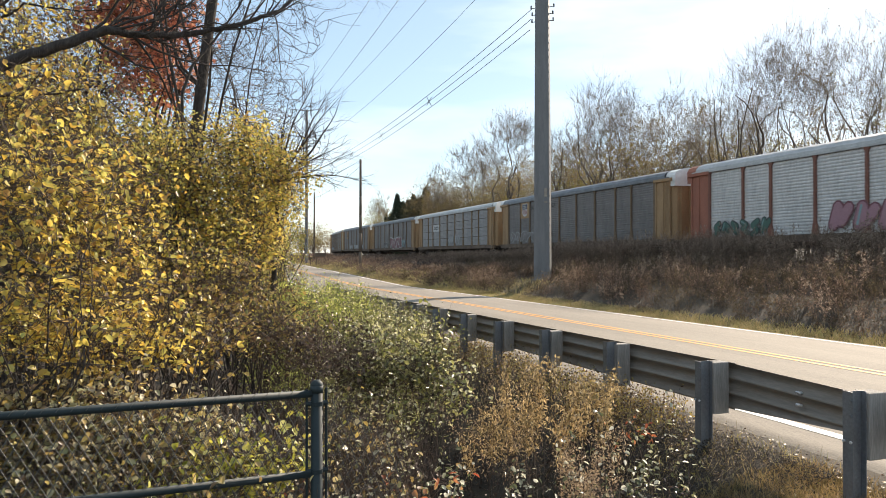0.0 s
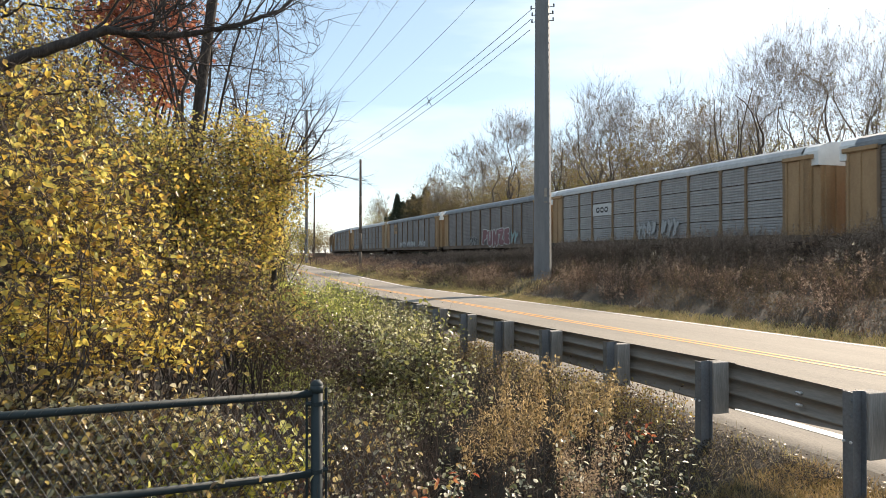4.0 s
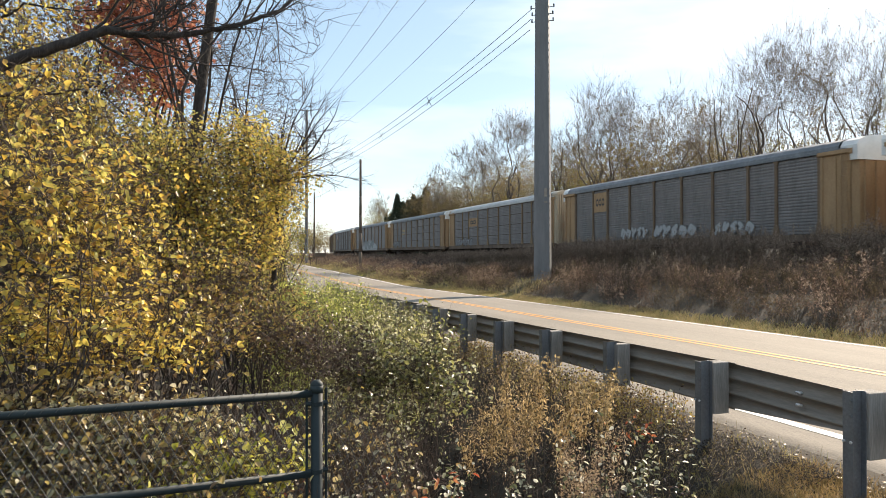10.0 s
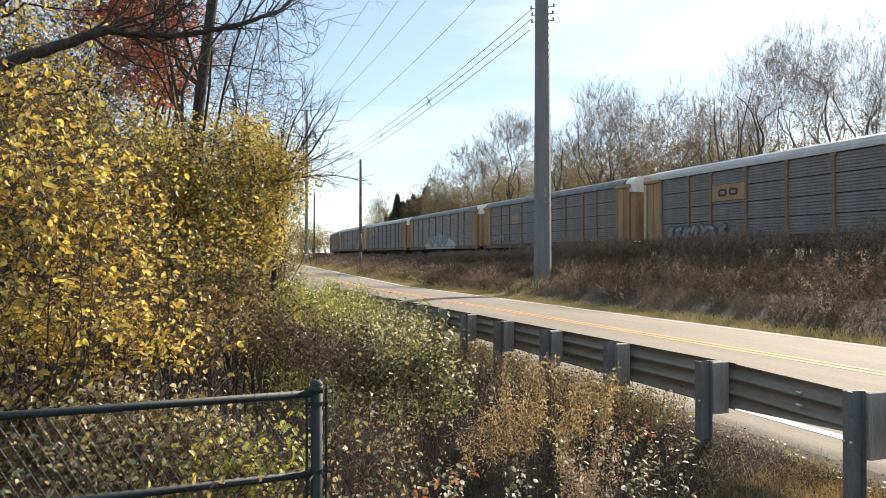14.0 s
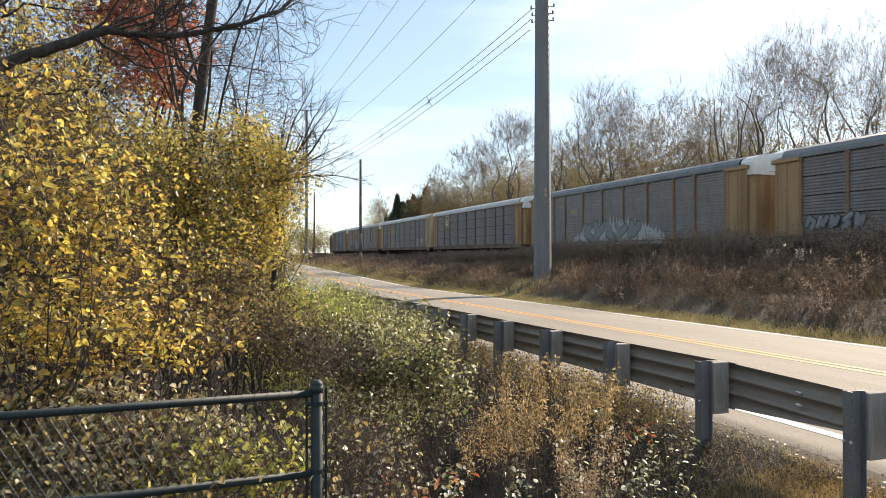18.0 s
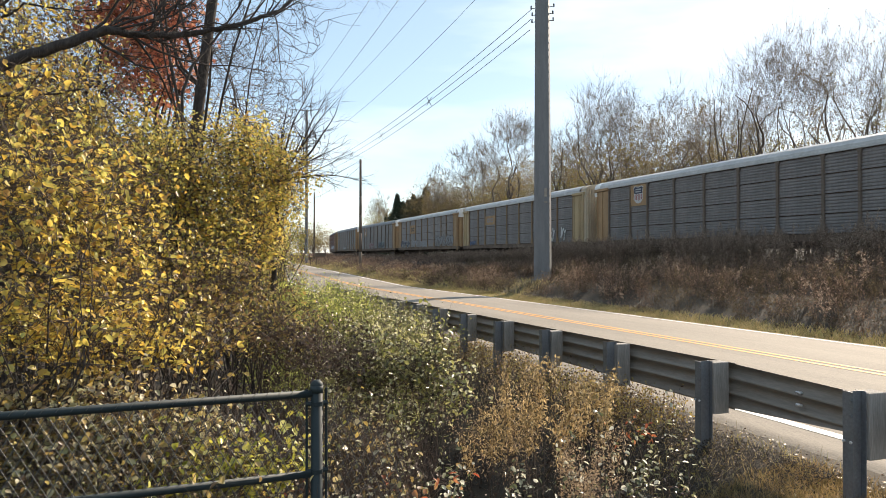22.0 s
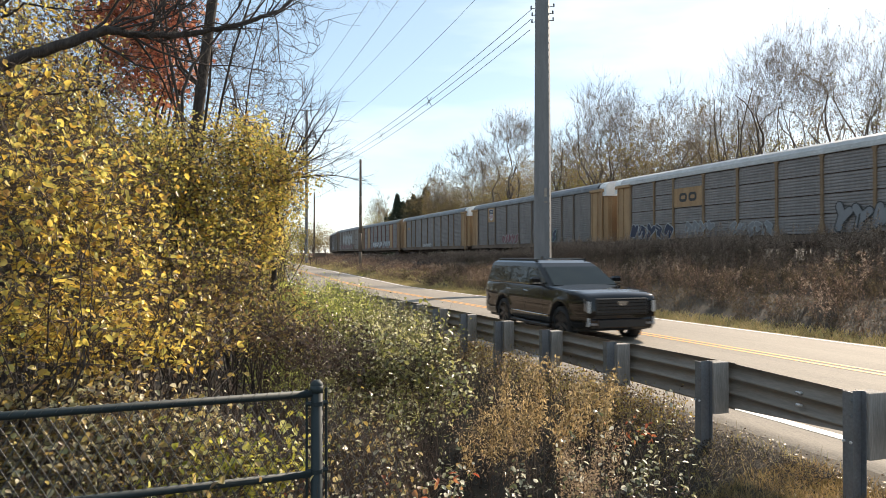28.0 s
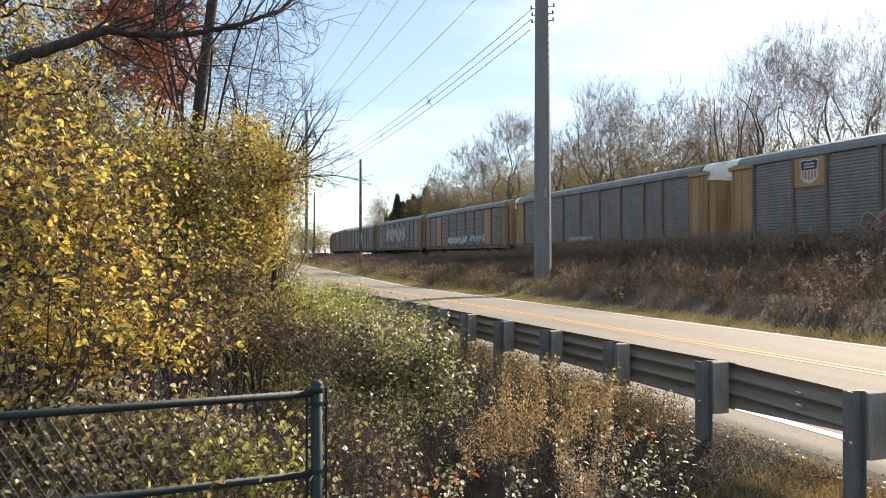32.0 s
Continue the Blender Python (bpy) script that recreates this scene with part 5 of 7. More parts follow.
    for s in (-1, 1):
        for yw in (FW, RW):
            wheel = new("wheel")
            me = bpy.data.meshes.new("wheel")
            bm = bmesh.new()
            rod(bm, (-0.1, 0, 0), (0.1, 0, 0), 0.09, n=12)
            bm.to_mesh(me)
            bm.free()
            me.materials.append(M_RIM)
            bpy.data.objects.remove(wheel)
            wheel = new("wheel", me)
            wheel.parent = root
            bm = bmesh.new()
            prof = [(-0.14, 0.3), (-0.14, 0.36), (-0.11, 0.4), (-0.06, WR), (0.06, WR), (0.11, 0.4), (0.14, 0.36), (0.14, 0.3)]
            loft(bm, [[(x, r * math.cos(t), r * math.sin(t)) for x, r in prof] for t in (2 * math.pi * i / 28 for i in range(29))], close=False)
            part("tyre", bm, M_TYRE, wheel, smooth=True)
            bm = bmesh.new()
            xs = s * 0.1
            for i in range(7):
                a = 2 * math.pi * i / 7
                prism_pts = [(0.05, -0.03), (0.29, -0.045), (0.29, 0.045), (0.05, 0.03)]
                f = [bm.verts.new((xs + s * 0.02, p * math.cos(a) - q * math.sin(a), p * math.sin(a) + q * math.cos(a))) for p, q in prism_pts]
                g = [bm.verts.new((xs - s * 0.03, p * math.cos(a) - q * math.sin(a), p * math.sin(a) + q * math.cos(a))) for p, q in prism_pts]
                bm.faces.new(f)
                bm.faces.new(g[::-1])
                for j in range(4):
                    bm.faces.new((f[j], f[(j + 1) % 4], g[(j + 1) % 4], g[j]))
            loft(bm, [[(x, r * math.cos(t), r * math.sin(t)) for x, r in ((-0.12, 0.3), (-0.12, 0.28), (0.12, 0.28), (0.12, 0.3))] for t in (2 * math.pi * i / 28 for i in range(29))], close=False)
            part("rim", bm, M_RIM, wheel)
            wheel.matrix_basis = pose(s * 0.86, yw, WR)
            CAR_WHEELS.append((wheel, s * 0.86, yw))
    return root


SUV = suv()


# ---- plants ----
def bushy(name, label, category, base, stems, height, radius, levels, kids, leafmat, leaf, per_tip, seed, bark=M_BARK, spread=0.5, wander=0.22, rise=0.05,
          shrink=0.55, scatter=0.06, hang=0.3, group="", lean=(0, 0), steps=6, angle=0.8, first=0.25, sides=4, reach=0.0, bare_below=0.0, tall=0.0, thin=0.55, oval=False, twig=None, floor=0.0, trunk=0.6):
    rnd, nr = random.Random(seed), np.random.RandomState(seed)
    segs, tips = [], []
    for i in range(stems):
        a = 2 * math.pi * (i + rnd.random() * 0.7) / stems
        k = spread * rnd.uniform(0.5, 1.1) if stems > 1 else 0.0
        d = Vector((math.cos(a) * k + lean[0], math.sin(a) * k + lean[1], 1.0))
        p = Vector((math.cos(a) * 0.12, math.sin(a) * 0.12, -0.25)) if stems > 1 else Vector((0, 0, -0.25))
        s, t = grow(rnd, p, d, height * rnd.uniform(0.75, 1.05), radius * rnd.uniform(0.6, 1.0) if stems > 1 else radius, levels, kids, wander=wander, rise=rise, shrink=shrink, steps=steps, angle=angle, first=first, thin=thin, trunk=trunk)
        s = np.concatenate([s, np.full((len(s), 1), float(i))], 1)
        segs.append(s)
        tips.append(t)
    segs, tips = np.concatenate(segs), np.concatenate(tips)
    segs[:, 6:8] = np.maximum(segs[:, 6:8], floor)
    if tall > 0:
        k = tall / segs[:, 5].max()
        segs[:, :6] *= k
        tips *= k
    if reach > 0:
        segs = segs[np.hypot(segs[:, 3], segs[:, 4]) < reach]
        tips = tips[np.hypot(tips[:, 0], tips[:, 1]) < reach]
    root = thing(name, pose(*base), label, category, group)
    big = segs[segs[:, 8] <= max(0, levels - 2)]
    small = segs[segs[:, 8] > max(0, levels - 2)]
    if stems == 1:
        v, f = tubes(big[:, :8], 7)
        mesh_object("trunk", v, f, bark, root, smooth=True)
    else:
        for k in range(stems):
            own = big[big[:, 9] == k]
            if len(own):
                v, f = tubes(own[:, :8], sides)
                mesh_object("stem", v, f, bark, root, smooth=True)
    if len(small):
        v, f = tubes(small[:, :8], 3)
        tagged(mesh_object("branchwork", v, f, twig or (bark if leafmat is None else M_TWIG), root), kind="stuff")
    if leafmat is not None and per_tip > 0:
        n = int(len(tips) * per_tip)
        pts = tips[nr.randint(0, len(tips), n)] + nr.normal(scale=scatter, size=(n, 3))
        pts = pts[(pts[:, 2] > bare_below) | (nr.random_sample(len(pts)) < 0.25)]
        v, f = round_leaves(pts, leaf, leaf * 0.66, nr, hang=hang) if oval else leaves(pts, leaf, leaf * 0.62, nr, hang=hang)
        tagged(mesh_object("foliage", v, f, leafmat, root), kind="stuff")
    return root


# ---- plants with a shaped crown ----
def sweep(path, r0, r1, n=6):
    """One closed tube along a path of points."""
    p = np.asarray(path, dtype=np.float64)
    k = len(p)
    d = np.gradient(p, axis=0)
    d /= np.linalg.norm(d, axis=1, keepdims=True) + 1e-9
    a = np.cross(d, np.array([[0.31, 0.87, 0.38]]))
    a /= np.linalg.norm(a, axis=1, keepdims=True) + 1e-9
    b = np.cross(d, a)
    r = (r0 + (r1 - r0) * np.linspace(0, 1, k) ** 0.8)[:, None]
    t = 2 * math.pi * np.arange(n) / n
    v = (p[:, None] + r[:, None] * (a[:, None] * np.cos(t)[None, :, None] + b[:, None] * np.sin(t)[None, :, None])).reshape(-1, 3)
    i = (np.arange(k - 1)[:, None] * n + np.arange(n)[None]).reshape(-1, 1)
    j = (np.arange(k - 1)[:, None] * n + (np.arange(n)[None] + 1) % n).reshape(-1, 1)
    return v, np.concatenate([i, j, j + n, i + n], 1)


def bow(a, b, way, n, nr, rough):
    """A crooked path from a to b that leaves a in the direction way."""
    ln = np.linalg.norm(b - a)
    c = a + way * ln * 0.45
    t = np.linspace(0, 1, n)[:, None]
    p = a * (1 - t) ** 2 + c * 2 * t * (1 - t) + b * t * t
    k = nr.normal(scale=rough * ln, size=(3, 3))
    return p + sum(k[j:j + 1] * np.sin(math.pi * (j + 1) * t) / (0.7 + 0.6 * j) for j in range(3))


def in_lobes(lobes, n, nr, shell=0.5):
    """Points within overlapping rounded lobes (x y z rx ry rz), crowded towards their outside and lumpy."""
    lb = np.asarray(lobes, dtype=np.float64)
    vol = lb[:, 3] * lb[:, 4] * lb[:, 5]
    pick = nr.choice(len(lb), n, p=vol / vol.sum())
    u = nr.normal(size=(n, 3))
    u /= np.linalg.norm(u, axis=1, keepdims=True)
    r = nr.random_sample((n, 1)) ** shell
    lump = 1 + 0.16 * np.sin(u[:, :1] * 5.1 + pick[:, None]) * np.sin(u[:, 1:2] * 4.3 + 2.0 * pick[:, None]) + 0.12 * np.sin(u[:, 2:] * 7.7 + u[:, :1] * 3)
    return lb[pick, :3] + u * r * lump * lb[pick, 3:]


def crowned(name, label, category, base, stems, lobes, seed, limbs=7, boughs=60, twigs=700, spray=4, spray_len=0.35, radius=0.16, fork=0.25, bark=M_GREYBARK, twig=None,
            leafmat=None, leaf=0.06, bunch=0.3, count=7, scatter=0.08, group="", rough=0.05, up=0.5, fine=0.006, hang=0.3, lean=0.0, shell=0.5, limb_from=4, wild=0.55, tip_r=0.18, limb_r=(0.45, 0.75), spread_out=0.0, straight=0.6):
    """A tree or shrub whose stems part into limbs, boughs and twigs that fill its lobes; leaves sit in bunches on some of the twigs."""
    nr = np.random.RandomState(seed)
    lb = np.asarray(lobes, dtype=np.float64)
    mid = (lb[:, :3] * lb[:, 3:4]).sum(0) / lb[:, 3].sum()
    top = (lb[:, 2] + lb[:, 5]).max()
    root = thing(name, pose(*base), label, category, group)
    nodes, ways, radii = [], [], []

    def add(path, r0, r1, keep_from=0.0):
        d = np.gradient(path, axis=0)
        d /= np.linalg.norm(d, axis=1, keepdims=True) + 1e-9
        k = int(len(path) * keep_from)
        nodes.append(path[k:])
        ways.append(d[k:])
        radii.append((r0 + (r1 - r0) * np.linspace(0, 1, len(path)) ** 0.8)[k:])

    for q in range(stems):
        foot = np.array([nr.normal(scale=0.12), nr.normal(scale=0.12), -0.25]) * (1 if stems > 1 else 0) + np.array([0, 0, -0.2])
        aim = in_lobes(lobes, 1, nr, 0.3)[0]
        end = np.array([mid[0] * straight + aim[0] * lean, mid[1] * straight + aim[1] * lean, top * fork * nr.uniform(0.85, 1.15)])
        r = radius * (1.0 if stems == 1 else nr.uniform(0.6, 1.0))
        path = bow(foot, end, np.array([nr.normal(scale=0.1), nr.normal(scale=0.1), 1.0]), 7, nr, 0.02)
        v, f = sweep(path, r * 1.15, r * 0.8, 8)
        mesh_object("trunk" if stems == 1 else "stem", v, f, bark, root, smooth=True)
        add(path, r * 1.15, r * 0.8, 0.6)
        for i in range(limbs):
            to = in_lobes(lobes, 1, nr, 0.25)[0]
            to[2] = max(to[2], end[2] + 0.1 * (top - end[2]))
            k = nr.randint(limb_from, 7)
            a = path[k]
            out = to - a
            out /= np.linalg.norm(out) + 1e-9
            way = out * (1 - up) + np.array([0, 0, up])
            lr = r * nr.uniform(*limb_r)
            to = a + (to - a) * 0.84
            p = bow(a, to, way / np.linalg.norm(way), 9, nr, rough)
            v, f = sweep(p, lr, max(fine, lr * tip_r), 6)
            mesh_object("limb", v, f, bark, root, smooth=True)
            add(p, lr, max(fine, lr * tip_r), 0.2)
    segs = []

    def branch(a, to, way, r0, r1, n, jig):
        p = bow(a, to, way, n, nr, jig)
        r = np.linspace(r0, r1, n)
        segs.append(np.concatenate([p[:-1], p[1:], r[:-1, None], r[1:, None]], 1))
        return p

    aims = in_lobes(lobes, boughs, nr, shell)
    order = np.argsort(np.linalg.norm(aims - nodes[0][-1], axis=1))
    for to in aims[order]:
        P, W, Q = np.concatenate(nodes), np.concatenate(ways), np.concatenate(radii)
        cost = np.linalg.norm(P - to, axis=1) + np.maximum(0, P[:, 2] - to[2]) * 0.8
        k = int(np.argmin(cost))
        r0 = max(fine, Q[k] * 0.68)
        w = W[k] * 0.6 + (to - P[k]) / (np.linalg.norm(to - P[k]) + 1e-9) * 0.4 + np.array([0, 0, 0.25 * up])
        p = branch(P[k], to, w / np.linalg.norm(w), r0, max(fine, r0 * 0.35), 6, rough)
        add(p, r0, max(fine, r0 * 0.35), 0.2)
    P, W, Q = np.concatenate(nodes), np.concatenate(ways), np.concatenate(radii)
    ends = in_lobes(lobes, twigs, nr, shell)
    heart = np.array([mid[0] * 0.6, mid[1] * 0.6, top * fork * 0.8])
    tips = []
    for to in ends:
        cost = np.linalg.norm(P - to, axis=1) + np.maximum(0, P[:, 2] - to[2]) * 0.8 + np.maximum(0, np.linalg.norm(P - heart, axis=1) - np.linalg.norm(to - heart)) * spread_out
        k = int(np.argmin(cost))
        w = W[k] * 0.5 + (to - P[k]) / (np.linalg.norm(to - P[k]) + 1e-9)
        p = branch(P[k], to, w / np.linalg.norm(w), max(fine, min(Q[k] * 0.5, fine * 2.2)), fine, 4, rough * 1.2)
        tips.append(np.concatenate([p[-1], p[-1] - p[-2]]))
    tips = np.array(tips)
    if spray:
        n = len(tips) * spray
        d = np.repeat(tips[:, 3:], spray, 0)
        d /= np.linalg.norm(d, axis=1, keepdims=True) + 1e-9
        if spread_out > 0:
            o = np.repeat(tips[:, :3] - heart, spray, 0)
            d = d * 0.35 + o / (np.linalg.norm(o, axis=1, keepdims=True) + 1e-9) * 0.75
        d = d * 0.7 + nr.normal(scale=wild, size=(n, 3)) + np.array([[0, 0, 0.5 * up]])
        d /= np.linalg.norm(d, axis=1, keepdims=True)
        a = np.repeat(tips[:, :3], spray, 0) - d * 0.02
        ln = nr.uniform(0.4, 1.2, (n, 1)) * spray_len
        b = a + d * ln * 0.5
        c = b + (d + nr.normal(scale=0.25, size=(n, 3)) + np.array([[0, 0, 0.15]])) * ln * 0.5
        one = np.full((n, 1), fine)
        segs.append(np.concatenate([a, b, one * 0.9, one * 0.7], 1))
        segs.append(np.concatenate([b, c, one * 0.7, one * 0.45], 1))
        perch = np.concatenate([b, c, tips[:, :3]])
    else:
        perch = tips[:, :3]
    sg = np.concatenate(segs)
    v, f = tubes(sg, 3)
    tagged(mesh_object("branchwork", v, f, twig or bark, root), kind="stuff")
    if leafmat is not None:
        pick = perch[nr.random_sample(len(perch)) < bunch]
        pts = np.repeat(pick, count, 0) + nr.normal(scale=scatter, size=(len(pick) * count, 3))
        v, f = round_leaves(pts, leaf, leaf * 0.7, nr, hang=hang)
        tagged(mesh_object("foliage", v, f, leafmat, root), kind="stuff")
    return root



def gz(x, y):
    return float(ground_z(x, y))


def on_ground(px, d):
    p = at(px, 450, d)
    return (p.x, p.y, gz(p.x, p.y))


def sample(nr, n, px0, px1, d0, d1):
    """Places on the ground within a wedge of the view."""
    px = nr.uniform(px0, px1, n)
    d = np.sqrt(nr.uniform(d0 * d0, d1 * d1, n))
    r = (px - 784) / 1250 * d
    s, c = math.sin(YAW), math.cos(YAW)
    x, y = r * c + d * s, d * c - r * s
    return np.stack([x, y, ground_z(x, y)], 1)


def canes(name, label, pts, lmin, lmax, r, mat, seed, lean=0.9, n=6):
    """Thin arching canes that rise and droop over."""
    nr = np.random.RandomState(seed)
    m = len(pts)
    ln = nr.uniform(lmin, lmax, m)
    a = nr.uniform(0, 2 * math.pi, m)
    k = nr.uniform(0.1, lean, m)
    p = np.asarray(pts) - np.array([[0, 0, 0.05]])
    rows = []
    for i in range(n):
        t = (i + 0.5) / n
        ang = k * (0.4 + 1.7 * t)
        d = np.stack([np.cos(a) * np.sin(ang), np.sin(a) * np.sin(ang), np.cos(ang)], 1) + nr.normal(scale=0.12, size=(m, 3))
        q = p + d * (ln / n)[:, None]
        rows.append(np.concatenate([p, q, np.full((m, 1), r * (1 - 0.7 * i / n)), np.full((m, 1), r * (1 - 0.7 * (i + 1) / n))], 1))
        p = q
    v, f = tubes(np.concatenate(rows), 3)
    return tagged(mesh_object(name, v, f, mat), label, "brambles", kind="stuff")


def lobe(foot, px, py, d, rx, ry, rz):
    """A lobe of a crown, seen at px, py and d metres off, in the space of a plant that stands at foot."""
    p = at(px, py, d)
    return (p.x - foot[0], p.y - foot[1], p.z - foot[2], rx, ry, rz)


# near yellow shrubs behind the fence: foot, then lobes of the crown
for _i, (_fx, _fd, _m, _lf, _tw, _bu, _lobes) in enumerate((
        (30, 5.3, L_YELLOW, 0.062, 520, 0.2, ((20, 330, 5.2, 0.85, 0.7, 0.85), (100, 470, 5.0, 0.75, 0.6, 0.65), (150, 370, 5.5, 0.5, 0.5, 0.6), (70, 600, 5.0, 0.8, 0.5, 0.34))),
        (-110, 5.0, L_YELLOW, 0.062, 300, 0.2, ((-90, 400, 5.0, 0.8, 0.7, 1.2), (-20, 560, 4.8, 0.8, 0.5, 0.5))),
        (190, 5.9, L_YELLOW, 0.06, 420, 0.22, ((180, 420, 5.8, 0.55, 0.6, 0.75), (225, 330, 6.0, 0.34, 0.4, 0.45), (215, 520, 5.8, 0.45, 0.5, 0.45), (250, 610, 5.6, 0.6, 0.5, 0.3))),
        (40, 7.2, L_YELLOW, 0.055, 520, 0.2, ((30, 140, 7.0, 0.95, 0.8, 0.8), (120, 230, 7.2, 0.85, 0.7, 0.7), (40, 30, 7.3, 0.9, 0.8, 0.6))),
        (130, 8.2, L_OLIVE, 0.055, 520, 0.25, ((130, 260, 8.0, 1.0, 0.9, 1.2), (60, 420, 8.0, 1.2, 0.9, 1.2), (215, 300, 8.2, 0.6, 0.6, 0.8))))):
    _f = on_ground(_fx, _fd)
    crowned("yellow_shrub", "tall leafy shrub with yellow autumn leaves beside the fence", "shrub", _f, 5, [lobe(_f, *q) for q in _lobes], 100 + _i, limbs=5, boughs=70, twigs=_tw, spray=2, spray_len=0.22,
            radius=0.024, fork=0.3, bark=M_BARK, twig=M_TWIG, leafmat=_m, leaf=_lf * 0.86, bunch=_bu * 0.7, count=6, scatter=0.06, group="autumn shrubs", rough=0.05, up=0.3, fine=0.0028, lean=0.9, hang=0.35)
canes("shrub_shoots", "long dark bare shoots arching through the yellow shrub", sample(NR, 46, -80, 290, 4.6, 5.6), 1.6, 3.4, 0.009, M_BARK, 341, lean=1.1, n=9)
for _i, (_fx, _fd, _tw, _bu, _lobes) in enumerate((
        (440, 10.6, 620, 0.34, ((455, 330, 10.6, 0.62, 0.7, 0.85), (430, 245, 10.8, 0.5, 0.6, 0.42), (452, 420, 10.4, 0.48, 0.6, 0.5), (512, 300, 10.7, 0.4, 0.4, 0.45))),
        (345, 9.8, 620, 0.32, ((350, 320, 9.8, 0.65, 0.7, 0.75), (320, 420, 9.6, 0.6, 0.7, 0.7), (400, 400, 9.6, 0.5, 0.6, 0.6), (300, 250, 10.0, 0.5, 0.5, 0.45))),
        (255, 9.2, 460, 0.28, ((255, 300, 9.2, 0.55, 0.6, 0.7), (240, 420, 9.0, 0.55, 0.6, 0.7))),
        (400, 13.0, 520, 0.4, ((410, 290, 13.0, 1.0, 0.9, 1.0), (330, 270, 13.2, 0.9, 0.9, 0.8), (420, 420, 13.0, 0.8, 0.9, 0.9))),
        (500, 14.0, 420, 0.4, ((490, 340, 14.0, 0.55, 0.7, 0.8), (468, 440, 13.6, 0.42, 0.6, 0.55))),
        (300, 8.6, 380, 0.16, ((290, 480, 8.4, 0.6, 0.5, 0.6), (380, 500, 8.6, 0.6, 0.5, 0.5))))):
    _f = on_ground(_fx, _fd)
    crowned("olive_shrub", "dense rounded shrub with small olive leaves brightened to gold for backlight", "shrub", _f, 5, [lobe(_f, *q) for q in _lobes], 140 + _i, limbs=5, boughs=80, twigs=_tw, spray=3, spray_len=0.22,
            radius=0.022, fork=0.35, bark=M_BARK, twig=M_TWIG, leafmat=L_OLIVE_LIT, leaf=0.05, bunch=_bu * 0.6, count=6, scatter=0.075, group="autumn shrubs", rough=0.05, up=0.35, fine=0.0035, lean=0.4, shell=0.42)

# tall trees on this side of the road
_f = on_ground(392, 11.5)
crowned("bare_tree", "tall bare dark-barked tree above the bushes", "tree", _f, 1, [lobe(_f, 350, 20, 11.4, 1.2, 1.2, 1.6), lobe(_f, 470, 30, 11.6, 1.3, 1.2, 1.2), lobe(_f, 460, 190, 11.8, 1.1, 1.0, 0.9), lobe(_f, 360, -200, 11.5, 1.8, 1.8, 2.0)],
        201, limbs=14, boughs=60, twigs=230, spray=3, spray_len=0.5, radius=0.1, fork=0.95, limb_from=2, limb_r=(0.22, 0.42), straight=0.0, bark=M_BARK, fine=0.005, rough=0.05, up=0.35, wild=0.4)
for _fx, _fd, _sd, _lobes in ((430, 19.0, 203, ((440, 160, 19, 1.9, 1.6, 1.9), (520, 250, 19, 1.3, 1.2, 1.2), (380, 120, 19, 1.6, 1.5, 1.8))), (300, 22.0, 207, ((300, 130, 22, 2.6, 2.2, 2.8), (210, 60, 22, 2.2, 2.0, 2.4)))):
    _f = on_ground(_fx, _fd)
    crowned("bare_tree", "bare grey tree behind the bushes", "tree", _f, 1, [lobe(_f, *q) for q in _lobes], _sd, limbs=9, boughs=60, twigs=300, spray=3, spray_len=0.6, radius=0.12, fork=0.6, limb_from=3, limb_r=(0.25, 0.45), bark=M_GREYBARK, fine=0.006, rough=0.035, up=0.5, wild=0.35)
_f = on_ground(262, 12.6)
crowned("red_oak", "oak with rusty red autumn leaves behind yellow shrubs", "tree", _f, 1, [lobe(_f, 250, 90, 12.6, 0.95, 0.9, 1.1), lobe(_f, 300, 40, 12.4, 0.75, 0.8, 0.9), lobe(_f, 215, 10, 12.6, 0.8, 0.8, 0.8), lobe(_f, 295, 160, 12.5, 0.6, 0.6, 0.5)],
        204, limbs=9, boughs=70, twigs=420, spray=3, spray_len=0.3, radius=0.09, fork=0.45, bark=M_BARK, leafmat=L_RED, leaf=0.095, bunch=0.21, count=5, scatter=0.1, fine=0.005, up=0.25)


def leaning_tree():
    """A slim bare tree whose limbs fan out over the road's edge."""
    rnd = random.Random(211)
    fork = at(492, 322, 13.5)
    foot = Vector((fork.x - 0.3, fork.y + 0.1, gz(fork.x, fork.y)))
    root = thing("bare_tree", pose(*foot), "slim bare tree with fine twigs fanning over the roadside", "tree")
    segs = [(0, 0, -0.2, *((fork - foot) * 0.5 + Vector((0.06, 0, 0))), 0.07, 0.055), (*((fork - foot) * 0.5 + Vector((0.06, 0, 0))), *(fork - foot), 0.055, 0.045)]
    v, f = tubes(segs, 7)
    mesh_object("trunk", v, f, M_BARK, root, smooth=True)
    for px, py, d, r in ((650, 226, 13.0, 0.028), (640, 272, 13.2, 0.024), (610, 190, 13.8, 0.024), (566, 160, 13.4, 0.024), (622, 300, 13.0, 0.018), (525, 150, 14.0, 0.026), (600, 245, 14.2, 0.02), (480, 175, 13.6, 0.024), (440, 190, 13.8, 0.022)):
        to = at(px, py, d) - fork
        s, _ = grow(rnd, fork - foot, to, to.length * 1.05, r, 3, (10, 6, 3), wander=0.13, rise=0.0, shrink=0.36, steps=9, angle=0.6, first=0.2, thin=0.5)
        v, f = tubes(s[:, :8], 3)
        mesh_object("branch", v, f, M_BARK, root)



